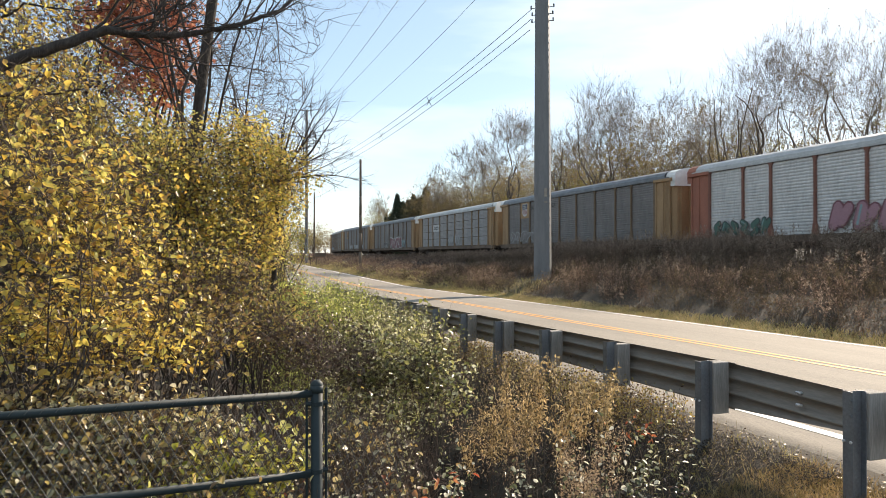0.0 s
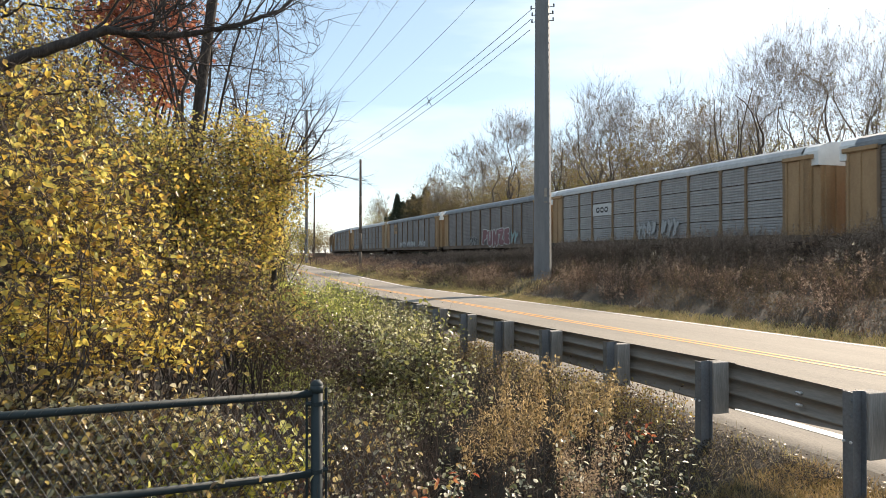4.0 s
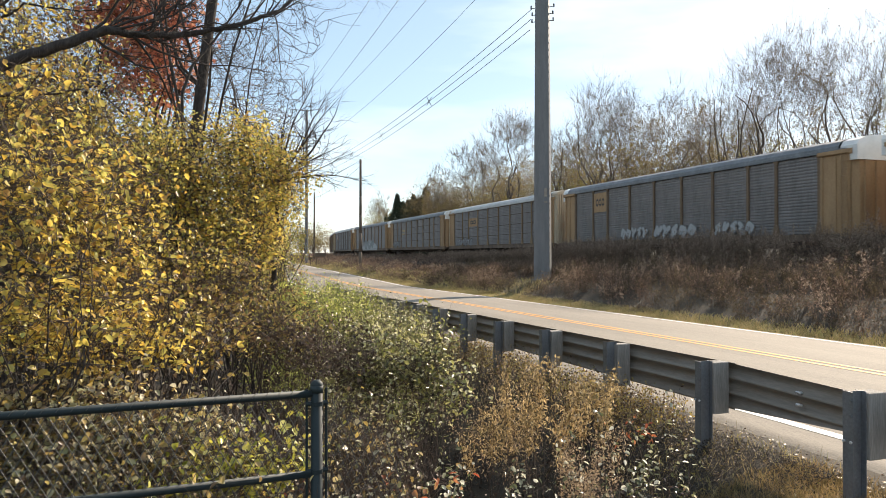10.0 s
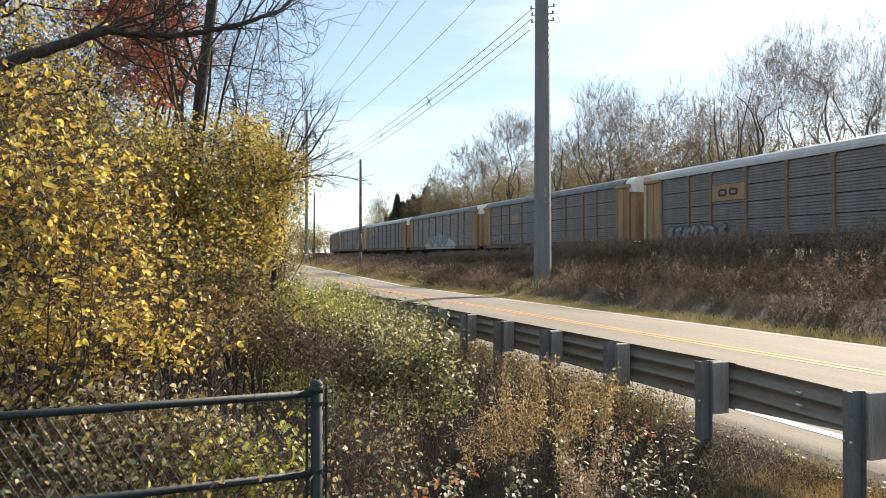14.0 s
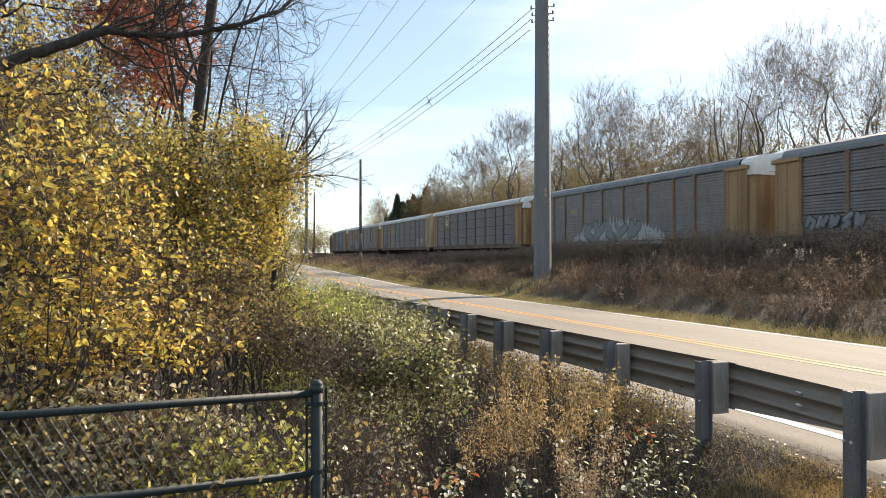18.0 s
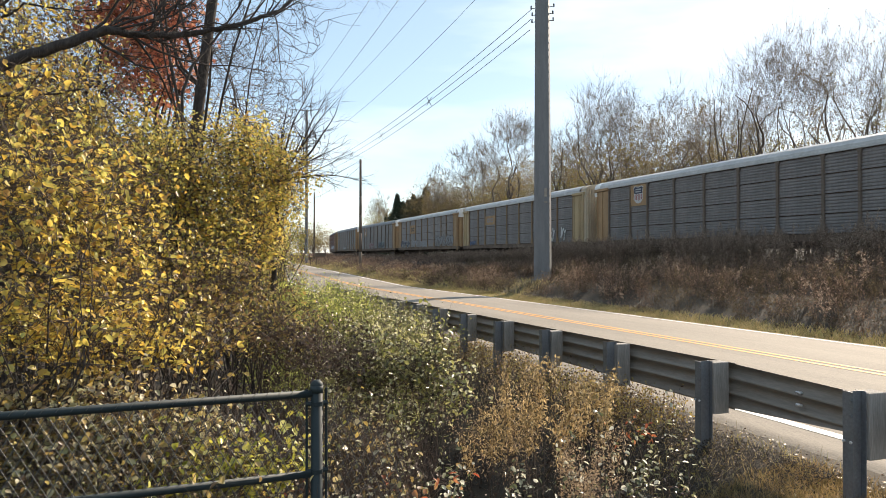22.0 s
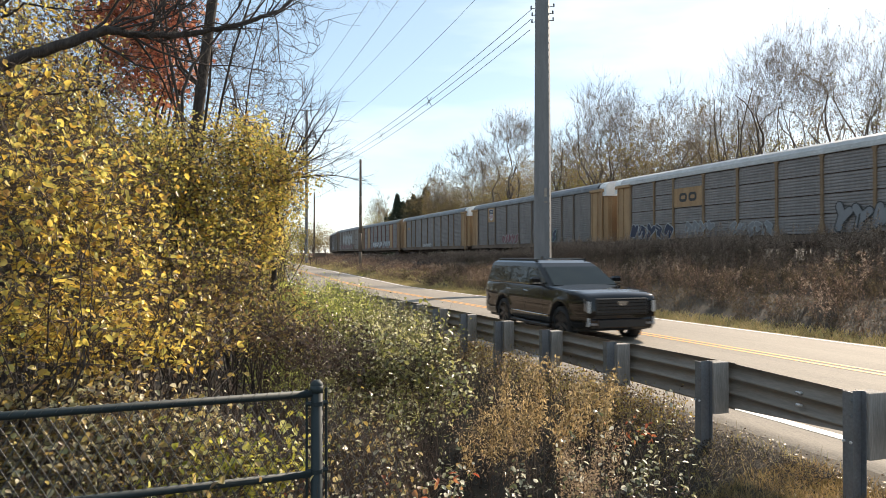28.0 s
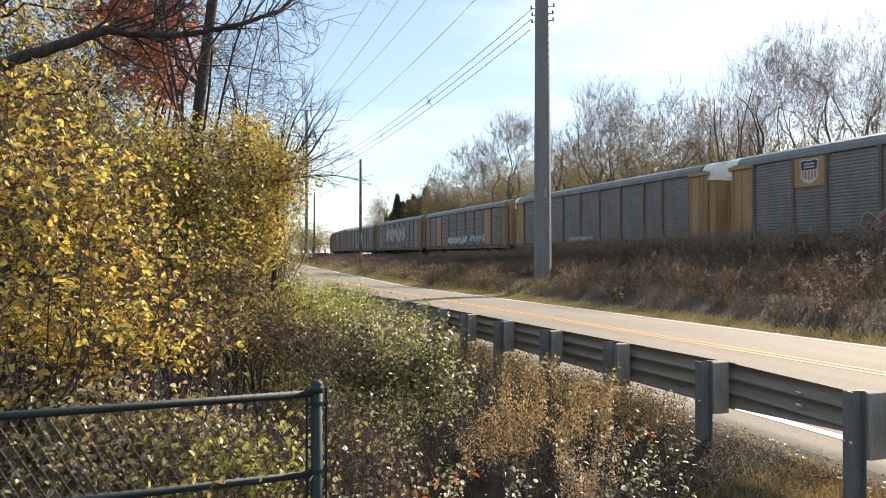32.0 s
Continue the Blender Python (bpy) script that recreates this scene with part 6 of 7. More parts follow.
leaning_tree()
_st = on_ground(449, 9.3)
bm = bmesh.new()
for _k in range(4):
    rod(bm, (0.02 * _k, 0, 0.28 * _k - 0.2), (0.02 * _k + 0.02, 0, 0.28 * _k + 0.08), 0.15 - 0.012 * _k, 0.138 - 0.012 * _k - (0.03 if _k == 3 else 0), n=9)
rod(bm, (0.02, 0.0, 0.9), (-0.05, 0.02, 1.22), 0.07, 0.01, n=7)
_tr = thing("tree_stump", pose(*_st), "broken brown tree stump among brambles", "stump")
part("trunk", bm, M_STUMP, _tr)
for _i, (_px, _d, _h, _rc) in enumerate(((-80, 12, 8.5, 2.3), (40, 13, 8.0, 2.0), (150, 14, 7.6, 1.6), (-20, 17, 9.5, 2.5), (170, 17, 6.5, 2.0), (310, 19, 5.2, 2.2), (415, 21, 4.6, 1.8), (120, 11, 5.6, 1.7), (470, 26, 4.6, 1.5), (220, 24, 6.5, 3.0))):
    bushy("thicket_shrub", "dense brownish olive thicket shrub in half shade", "shrub", on_ground(_px, _d), 8, _h, 0.05, 3, (9, 6, 4), (L_OLIVE, L_BROWN)[_i % 2], 0.07, 2.8, 160 + _i, spread=0.26, scatter=0.14, group="thicket", reach=_rc)


def overhead_branch():
    pts = [at(-160, 190, 6.2), at(0, 115, 6.4), at(110, 78, 6.6), at(190, 52, 6.8), at(240, 62, 7.0), at(330, 62, 7.3), at(440, 38, 7.7), at(495, 18, 8.0), at(560, -40, 8.4)]
    nr = np.random.RandomState(77)
    rnd = random.Random(77)
    p = np.array([tuple(q) for q in pts])
    t = np.linspace(0, len(p) - 1, 65)
    path = np.stack([np.interp(t, np.arange(len(p)), p[:, k]) for k in range(3)], 1)
    for _ in range(3):
        path[1:-1] = (path[:-2] + path[1:-1] * 2 + path[2:]) / 4
    path[1:-1] += nr.normal(scale=0.006, size=(63, 3))
    foot = (pts[0].x - 0.5, pts[0].y - 0.2, gz(pts[0].x, pts[0].y))
    tr = bushy("bare_tree", "old dark tree with a thick branch reaching over the shrubs", "tree", foot, 1, 7.0, 0.13, 3, (6, 5, 4), None, 0, 0, 205, first=0.7, shrink=0.4, wander=0.3)
    v, f = sweep(path - np.array(foot), 0.066, 0.014, 10)
    mesh_object("limb", v, f, M_BARK, tr, smooth=True)
    segs = []
    for k in range(34):
        i = rnd.randint(20, 60)
        a = Vector(path[i] - np.array(foot))
        d = Vector(path[i + 3] - path[i]).normalized() + Vector((rnd.gauss(0, 0.5), rnd.gauss(0, 0.5), rnd.gauss(0.1, 0.6)))
        q, _ = grow(rnd, a, d, rnd.uniform(0.6, 1.6), 0.02 - 0.0002 * i, 2, (6, 4), wander=0.34, rise=0.02, shrink=0.5)
        segs.append(q[:, :8])
    v, f = tubes(np.concatenate(segs), 5)
    tagged(mesh_object("branchwork", v, f, M_BARK, tr), kind="stuff")


overhead_branch()


def crest(x, y):
    """How high the growth beside the road stands: it falls towards the open ditch by the guard rail."""
    s, c = math.sin(YAW), math.cos(YAW)
    d = x * s + y * c
    px = 784 + 1250 * (x * c - y * s) / d
    row = np.interp(px, (300, 440, 520, 605, 680, 740, 800, 860, 930, 1000, 1100, 1250), (540, 456, 464, 496, 520, 548, 590, 610, 620, 640, 670, 720))
    return EYE_Z - d * ((row - 441) / 1250 - 0.0072)


def herbs(name, label, category, pts, hmin, hmax, stem_r, leafmat, leaf, n_leaf, seed, top=0.3, spread=0.08, lean=0.18, stem_mat=M_TWIG, narrow=0.5, hang=0.2, mound=False, oval=False, capped=False):
    """Many upright stalks with leaves along them, as one sheet of growth."""
    rnd, nr = random.Random(seed), np.random.RandomState(seed)
    pts = np.asarray(pts)
    n = len(pts)
    h = nr.uniform(hmin, hmax, n)
    if mound:
        h = h * (0.8 + 0.4 * np.sin(pts[:, 0] * 0.9 + 2 * np.sin(pts[:, 1] * 0.23)) * np.sin(pts[:, 1] * 0.55 + np.sin(pts[:, 0] * 0.7)) + 0.16 * np.sin(pts[:, 1] * 1.7 + pts[:, 0]))
    if capped:
        h = np.minimum(h, (crest(pts[:, 0], pts[:, 1]) - pts[:, 2]) * nr.uniform(0.78, 1.0, n))
        pts, h = pts[h > 0.12], h[h > 0.12]
        n = len(pts)
    tip = pts + np.stack([nr.normal(scale=lean, size=n) * h, nr.normal(scale=lean, size=n) * h, h], 1)
    mid = (pts + tip) / 2 + nr.normal(scale=0.04, size=(n, 3)) * h[:, None]
    low = pts - np.array([[0, 0, 0.1]])
    rows = [np.concatenate([low, mid, np.full((n, 1), stem_r), np.full((n, 1), stem_r * 0.8)], 1), np.concatenate([mid, tip, np.full((n, 1), stem_r * 0.8), np.full((n, 1), stem_r * 0.4)], 1)]
    lp = []
    t = top + (1 - top) * nr.random_sample((n, n_leaf))
    base = np.where(t[..., None] < 0.5, pts[:, None] + (mid - pts)[:, None] * (t[..., None] * 2), mid[:, None] + (tip - mid)[:, None] * (t[..., None] * 2 - 1))
    off = nr.normal(scale=spread, size=base.shape)
    lp = (base + off).reshape(-1, 3)
    root = thing(name, pose(0, 0, 0), label, category, kind="stuff")
    v, f = tubes(np.concatenate(rows), 3)
    mesh_object("stalks", v, f, stem_mat, root)
    v, f = round_leaves(lp, leaf, leaf * narrow, nr, hang=hang) if oval else leaves(lp, leaf, leaf * narrow, nr, hang=hang)
    mesh_object("leafage", v, f, leafmat, root)
    return root


def keep(p, test):
    return p[test(p[:, 0], p[:, 1])]


off_road = lambda x, y: (x < RAIL_X - 0.35) | (y > 45)

def verge(n, u0, u1, y0, y1, seed):
    nr = np.random.RandomState(seed)
    y = nr.uniform(y0, y1, n)
    x = road_x(y) + nr.uniform(u0, u1, n) + nr.normal(scale=0.12, size=n)
    return np.stack([x, y, ground_z(x, y) - 0.01], 1)


def blades(name, label, pts, h, w, mat, seed, lean=0.5):
    nr = np.random.RandomState(seed)
    n = len(pts)
    a = nr.uniform(0, 2 * math.pi, n)
    k = nr.uniform(0.5, 1.2, n) * h
    side = np.stack([np.cos(a), np.sin(a), np.zeros(n)], 1) * w
    tip = pts + np.stack([nr.normal(scale=lean, size=n) * k, nr.normal(scale=lean, size=n) * k, k], 1)
    v = np.stack([pts - side, pts + side, tip + side * 0.3, tip - side * 0.3], 1).reshape(-1, 3)
    i = np.arange(n)[:, None] * 4
    return tagged(mesh_object(name, v, np.concatenate([i, i + 1, i + 2, i + 3], 1), mat), label, "grass", kind="stuff")


# ditch growth between the fence and the guard rail
def by_rail(n, y0, y1, seed, x0=3.2, x1=4.95):
    nr = np.random.RandomState(seed)
    y = y0 + (y1 - y0) * nr.random_sample(n) ** 1.4
    x = nr.uniform(x0, x1, n)
    return np.stack([x, y, ground_z(x, y)], 1)


canes("brambles", "tangle of thin reddish brown bramble canes in the ditch", sample(NR, 800, 80, 760, 5.0, 11.5), 0.7, 1.7, 0.005, M_TWIG, 330, lean=1.25)
canes("brambles", "purple-brown bramble thicket beside the road", sample(NR, 700, 330, 620, 8.0, 12.5), 1.0, 2.1, 0.005, M_TWIG, 333, lean=1.2)
canes("brambles", "dead stalks and canes behind the chain-link fence", sample(NR, 650, -200, 640, 4.1, 6.5), 0.7, 1.5, 0.0042, M_TWIG, 331, lean=1.4)
canes("brambles", "dry dead stalks in the ditch", keep(sample(NR, 120, 600, 1260, 4.6, 9.5), off_road), 0.4, 0.9, 0.003, M_TWIG, 332, lean=1.3)
# low tangled shrubs: behind the fence, then towards the road
for _i, (_fx, _fd, _m, _lf, _bu, _tw, _lobes) in enumerate((
        (60, 4.9, L_MIXED, 0.046, 0.24, 420, ((40, 740, 4.8, 0.7, 0.4, 0.3), (150, 790, 4.7, 0.6, 0.35, 0.26))),
        (-10, 4.6, L_MIXED, 0.044, 0.24, 380, ((0, 810, 4.5, 0.5, 0.3, 0.22), (110, 860, 4.4, 0.5, 0.3, 0.18))),
        (260, 5.0, L_MIXED, 0.046, 0.22, 420, ((240, 750, 5.0, 0.7, 0.4, 0.28), (330, 800, 4.8, 0.5, 0.35, 0.24))),
        (420, 4.7, L_LIME, 0.05, 0.13, 340, ((420, 835, 4.6, 0.42, 0.3, 0.18), (490, 800, 4.7, 0.28, 0.3, 0.18), (340, 880, 4.5, 0.5, 0.3, 0.16))),
        (80, 6.6, L_YELLOW, 0.05, 0.24, 420, ((60, 580, 6.4, 1.0, 0.6, 0.5), (180, 600, 6.4, 0.8, 0.6, 0.5))),
        (270, 7.4, L_BROWNGOLD, 0.05, 0.3, 480, ((270, 560, 7.4, 0.8, 0.6, 0.55), (350, 590, 7.2, 0.6, 0.5, 0.45))),
        (430, 8.6, L_BROWNGOLD, 0.045, 0.24, 480, ((420, 540, 8.6, 0.7, 0.6, 0.6), (500, 590, 8.2, 0.6, 0.5, 0.4))),
        (540, 8.2, L_BROWN, 0.04, 0.16, 420, ((530, 610, 8.0, 0.6, 0.5, 0.4), (600, 640, 7.4, 0.5, 0.5, 0.36))),
        (640, 5.4, L_MIXED, 0.04, 0.06, 380, ((620, 790, 5.4, 0.35, 0.35, 0.35), (690, 840, 5.2, 0.4, 0.3, 0.3))))):
    _f = on_ground(_fx, _fd)
    crowned("low_shrub", "low tangled shrub of thin brown twigs with scattered leaves", "shrub", _f, 5, [lobe(_f, *q) for q in _lobes], 600 + _i, limbs=4, boughs=50, twigs=int(_tw * 0.7), spray=3, spray_len=0.2,
            radius=0.011, fork=0.3, bark=M_TWIG, twig=M_TWIG, leafmat=_m, leaf=_lf, bunch=_bu, count=4, scatter=0.05, group="low shrubs in the ditch", rough=0.07, up=0.2, fine=0.0024, lean=0.6, wild=0.7)
# leafy shoots that shine in the sun
for _i, (_fx, _fd, _m, _lf, _bu, _tw, _lobes) in enumerate((
        (735, 7.2, L_PALE, 0.046, 0.24, 230, ((735, 675, 7.2, 0.32, 0.3, 0.4), (760, 640, 7.3, 0.22, 0.2, 0.26), (790, 705, 7.0, 0.25, 0.25, 0.28))),
        (665, 7.6, L_PALE, 0.044, 0.22, 200, ((660, 680, 7.5, 0.35, 0.3, 0.38), (690, 640, 7.7, 0.25, 0.25, 0.25))),
        (590, 12.0, L_GREEN, 0.055, 0.22, 190, ((610, 580, 11.5, 0.34, 0.4, 0.2), (560, 568, 12.0, 0.3, 0.4, 0.24), (520, 540, 13.0, 0.4, 0.5, 0.22))),
        (655, 11.0, L_PALE, 0.05, 0.22, 150, ((640, 605, 10.5, 0.25, 0.35, 0.22), (690, 625, 9.5, 0.2, 0.3, 0.22))))):
    _f = on_ground(_fx, _fd)
    crowned("roadside_shrub", "bushy green shrub with glossy pale leaves beside the guard rail", "shrub", _f, 6, [lobe(_f, *q) for q in _lobes], 630 + _i, limbs=4, boughs=60, twigs=_tw, spray=3, spray_len=0.32,
            radius=0.01, fork=0.35, bark=M_TWIG, twig=M_TWIG, leafmat=_m, leaf=_lf, bunch=_bu, count=4, scatter=0.05, group="roadside shrubs", rough=0.04, up=0.6, fine=0.0026, lean=0.5, wild=0.35)
herbs("undergrowth", "tangled brown and reddish dead undergrowth in the ditch", "undergrowth", sample(NR, 700, 60, 720, 5.0, 11), 0.5, 1.2, 0.003, L_BROWN, 0.045, 10, 301, top=0.1, spread=0.16, lean=0.5, capped=True)
herbs("undergrowth", "yellow-leaved growth behind the fence", "undergrowth", sample(NR, 330, -200, 560, 4.0, 6.0), 0.6, 1.3, 0.003, L_MIXED, 0.046, 12, 302, top=0.2, spread=0.12, lean=0.5, oval=True, narrow=0.65)
herbs("undergrowth", "brown-leaved growth behind the fence", "undergrowth", sample(NR, 260, -200, 600, 4.0, 7.0), 0.5, 1.1, 0.003, L_BROWN, 0.04, 14, 309, top=0.1, spread=0.14, lean=0.5, oval=True, narrow=0.6)
herbs("green_weeds", "sunlit green weeds beside the road", "weeds", keep(sample(NR, 800, 450, 650, 12, 24), off_road), 1.8, 3.0, 0.004, L_GREEN, 0.06, 34, 304, top=0.25, spread=0.08, oval=True, capped=True)
herbs("green_weeds", "leafy roadside herbs along the guard rail", "weeds", keep(sample(NR, 700, 550, 770, 8.5, 20), off_road), 1.7, 2.8, 0.004, L_PALE, 0.048, 36, 308, top=0.3, spread=0.06, oval=True, capped=True)
for _px, _d, _n, _hh in ((905, 7.6, 9, 1.45), (935, 7.3, 9, 1.5), (968, 7.1, 12, 1.6), (1000, 7.0, 6, 1.2), (1045, 6.9, 10, 1.4), (1075, 6.8, 6, 1.3), (875, 7.9, 7, 1.35), (842, 8.2, 5, 1.3)):
    _c = np.array(on_ground(_px, _d))
    _p = _c + np.concatenate([NR.normal(scale=0.07, size=(_n, 2)), np.zeros((_n, 1))], 1)[:max(3, int(_n * 0.6))]
    herbs("golden_weeds", "golden brown goldenrod clump with drooping leaves by the guard rail", "weeds", _p, _hh * 0.75 + 0.12, _hh * 1.1 + 0.12, 0.0032, L_GOLD, 0.042, 170, 500 + _px, top=0.6, spread=0.034, lean=0.06, hang=0.4, narrow=0.3)
herbs("golden_weeds", "dry goldenrod along the guard rail", "weeds", keep(sample(NR, 30, 800, 960, 8.0, 14), off_road), 0.8, 1.3, 0.0035, L_STRAW, 0.045, 60, 315, top=0.4, spread=0.05, lean=0.12, hang=0.5, narrow=0.25, capped=True)
herbs("brown_weeds", "dry brown weeds in the ditch", "weeds", keep(sample(NR, 110, 640, 1250, 5.0, 10), off_road), 0.2, 0.45, 0.003, L_BROWN, 0.045, 16, 306, top=0.1, spread=0.08, lean=0.3, capped=True)
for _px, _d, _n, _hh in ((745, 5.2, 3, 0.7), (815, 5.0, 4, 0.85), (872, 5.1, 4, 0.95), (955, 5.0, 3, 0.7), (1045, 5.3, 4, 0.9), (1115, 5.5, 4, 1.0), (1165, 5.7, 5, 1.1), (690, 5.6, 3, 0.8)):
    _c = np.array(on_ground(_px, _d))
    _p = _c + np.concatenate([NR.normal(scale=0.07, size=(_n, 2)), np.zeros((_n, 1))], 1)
    herbs("pale_herbs", "herb in the ditch, large oval leaves whitened for glints", "weeds", _p, _hh * 0.7, _hh * 1.1, 0.0032, L_GLINT, 0.042, 26, 700 + _px, top=0.35, spread=0.05, lean=0.16, oval=True, narrow=0.6)
herbs("brown_weeds", "dark brown dead weeds below the guard rail", "weeds", by_rail(180, 7.0, 24, 81), 0.2, 0.6, 0.003, L_BROWN, 0.045, 20, 317, top=0.05, spread=0.1, lean=0.25, capped=True)
herbs("brown_weeds", "brown dead weeds between the guard rail posts", "weeds", by_rail(900, 7.2, 24, 83, 4.85, 5.6), 0.2, 0.5, 0.0025, L_BROWNGOLD, 0.04, 16, 323, top=0.1, spread=0.07, lean=0.3)
herbs("golden_weeds", "straw-coloured grasses along the guard rail posts", "weeds", by_rail(70, 7.0, 22, 82), 0.6, 1.1, 0.003, L_STRAW, 0.045, 40, 318, top=0.4, spread=0.05, lean=0.15, narrow=0.25, capped=True)
herbs("golden_weeds", "tan weeds with feathery seed heads in the ditch", "weeds", np.concatenate([keep(sample(NR, 14, 1010, 1090, 5.0, 5.6), off_road), sample(NR, 7, 1000, 1030, 5.6, 5.9)]), 0.6, 1.0, 0.003, L_STRAW, 0.026, 110, 334, top=0.5, spread=0.022, lean=0.1, hang=-0.2, narrow=0.3)
herbs("red_leaved_plants", "young plants with red and orange leaves in the ditch", "weeds", np.concatenate([sample(NR, 3, 1095, 1130, 6.8, 7.2), sample(NR, 3, 735, 790, 4.8, 5.2), sample(NR, 4, 480, 540, 6.0, 7.0)]), 0.7, 0.95, 0.003, L_ORANGE, 0.06, 9, 316, top=0.75, spread=0.06, oval=True, narrow=0.5)


def stones(name, label, pts, r, mat, seed):
    nr = np.random.RandomState(seed)
    bm = bmesh.new()
    bmesh.ops.create_icosphere(bm, subdivisions=1, radius=1.0)
    base = np.array([v.co[:] for v in bm.verts])
    tri = np.array([[v.index for v in f.verts] for f in bm.faces])
    bm.free()
    n = len(pts)
    size = nr.uniform(0.4, 1.3, (n, 1, 3)) * r
    v = (base[None] * (1 + nr.normal(scale=0.18, size=(n, len(base), 1))) * size + np.asarray(pts)[:, None]).reshape(-1, 3)
    f = (tri[None] + (np.arange(n) * len(base))[:, None, None]).reshape(-1, 3)
    return tagged(mesh_object(name, v, f, mat), label, "gravel", kind="stuff")


def heap(n, seed):
    nr = np.random.RandomState(seed)
    y = nr.uniform(4.9, 7.2, n)
    x = nr.uniform(4.45, 5.5, n) + nr.normal(scale=0.08, size=n)
    return np.stack([x, y, ground_z(x, y) + 0.03 + 0.05 * smooth(0, 0.3, nr.random_sample(n)) * np.exp(-((x - 5.25) / 0.3) ** 2)], 1)


stones("loose_gravel", "dark loose gravel heaped below the guard rail", heap(9000, 71), 0.006, M_GRAVEL, 72)


def litter(name, label, pts, leaf, mat, seed):
    nr = np.random.RandomState(seed)
    p = np.asarray(pts) + np.array([[0, 0, 0.02]])
    v, f = leaves(p, leaf, leaf * 0.6, nr, hang=0.0)
    v = v.reshape(-1, 4, 3)
    v[:, :, 2] = v[:, :1, 2] + (v[:, :, 2] - v[:, :1, 2]) * 0.35
    return tagged(mesh_object(name, v.reshape(-1, 3), f, mat), label, "fallen leaves", kind="stuff")


litter("leaf_litter", "dry brown fallen leaves on the ground", sample(NR, 4500, -100, 1500, 3.6, 11), 0.05, L_BROWN, 75)
litter("leaf_litter", "brown leaves and dirt along the road shoulder", verge(2600, -5.3, -4.3, 4.6, 24, 178), 0.04, L_BROWN, 179)
litter("leaf_litter", "brown leaves blown over the gravel", verge(1500, -6.2, -4.6, 4.6, 8.5, 78), 0.045, L_BROWN, 79)
blades("verge_grass", "thin dry grass between the guard rail posts", verge(5000, -6.3, -4.55, 5.2, 16, 57), 0.12, 0.003, L_VERGE, 58)
litter("leaf_litter", "fallen tan leaves on the grass by the guard rail", verge(3200, -7.4, -4.7, 3.0, 7.0, 76), 0.055, L_BROWNGOLD, 77)


# bank between road and railway
def bank(n, y0, y1, seed):
    nr = np.random.RandomState(seed)
    y = nr.uniform(y0, y1, n)
    u = nr.uniform(5.35, 17.0, n)
    x = road_x(y) + u
    ok = x < track_x(y) - 2.3
    x, y = x[ok], y[ok]
    return np.stack([x, y, ground_z(x, y)], 1)


def clear(p):
    """Keeps the foot of the big pole free."""
    return p[np.hypot(p[:, 0] - POLE.x + 0.9, p[:, 1] - POLE.y + 1.6) > 1.9]


def upper(p):
    return clear(p[p[:, 0] > track_x(p[:, 1]) - 5.2])


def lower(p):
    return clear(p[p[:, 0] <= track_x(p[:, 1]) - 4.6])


def clumps(label, centres, hmin, hmax, width, stems, per, leaf, mat, seed, plume=None, stem_r=0.004, tuft=0.0):
    """Weeds in clumps: stalks that fan out from one root, leaves along them, some with a pale seed head."""
    nr = np.random.RandomState(seed)
    n = len(centres)
    h = np.repeat(nr.uniform(hmin, hmax, n) * (1 - 0.42 * smooth(38, 62, np.asarray(centres)[:, 1])) * (1 + 0.12 * smooth(36, 26, np.asarray(centres)[:, 1])), stems) * nr.uniform(0.62, 1.0, n * stems)
    foot = np.repeat(centres, stems, 0) + np.concatenate([nr.normal(scale=width * 0.28, size=(n * stems, 2)), np.full((n * stems, 1), -0.08)], 1)
    fan = nr.normal(scale=width * 0.45, size=(n * stems, 2))
    tip = foot + np.concatenate([fan, h[:, None]], 1)
    mid = (foot * 0.5 + tip * 0.5) - np.concatenate([fan * 0.12, np.zeros((n * stems, 1))], 1)
    one = np.ones((n * stems, 1))
    v, f = tubes(np.concatenate([np.concatenate([foot, mid, one * stem_r, one * stem_r * 0.8], 1), np.concatenate([mid, tip, one * stem_r * 0.8, one * stem_r * 0.4], 1)]), 3)
    root = thing("bank_weeds", pose(0, 0, 0), label, "weeds", kind="stuff")
    mesh_object("stalks", v, f, M_STALK, root)
    t = (nr.random_sample((n * stems, per)) ** 0.75)[..., None]
    base = np.where(t < 0.5, foot[:, None] + (mid - foot)[:, None] * (t * 2), mid[:, None] + (tip - mid)[:, None] * (t * 2 - 1))
    base = base + nr.normal(scale=0.055, size=base.shape) * (1.3 - t)
    v, f = leaves(base.reshape(-1, 3), leaf, leaf * 0.27, nr, hang=-0.45)
    mesh_object("leafage", v, f, mat, root)
    if plume is not None:
        sel = nr.random_sample(n * stems) < tuft
        t = nr.random_sample((int(sel.sum()), 26))[..., None]
        base = tip[sel][:, None] - (tip - mid)[sel][:, None] * (t * 0.5) + nr.normal(scale=0.035, size=(int(sel.sum()), 26, 3)) * (0.35 + t)
        v, f = leaves(base.reshape(-1, 3), 0.075, 0.026, nr, hang=-0.5)
        mesh_object("seed_heads", v, f, plume, root)
    return root


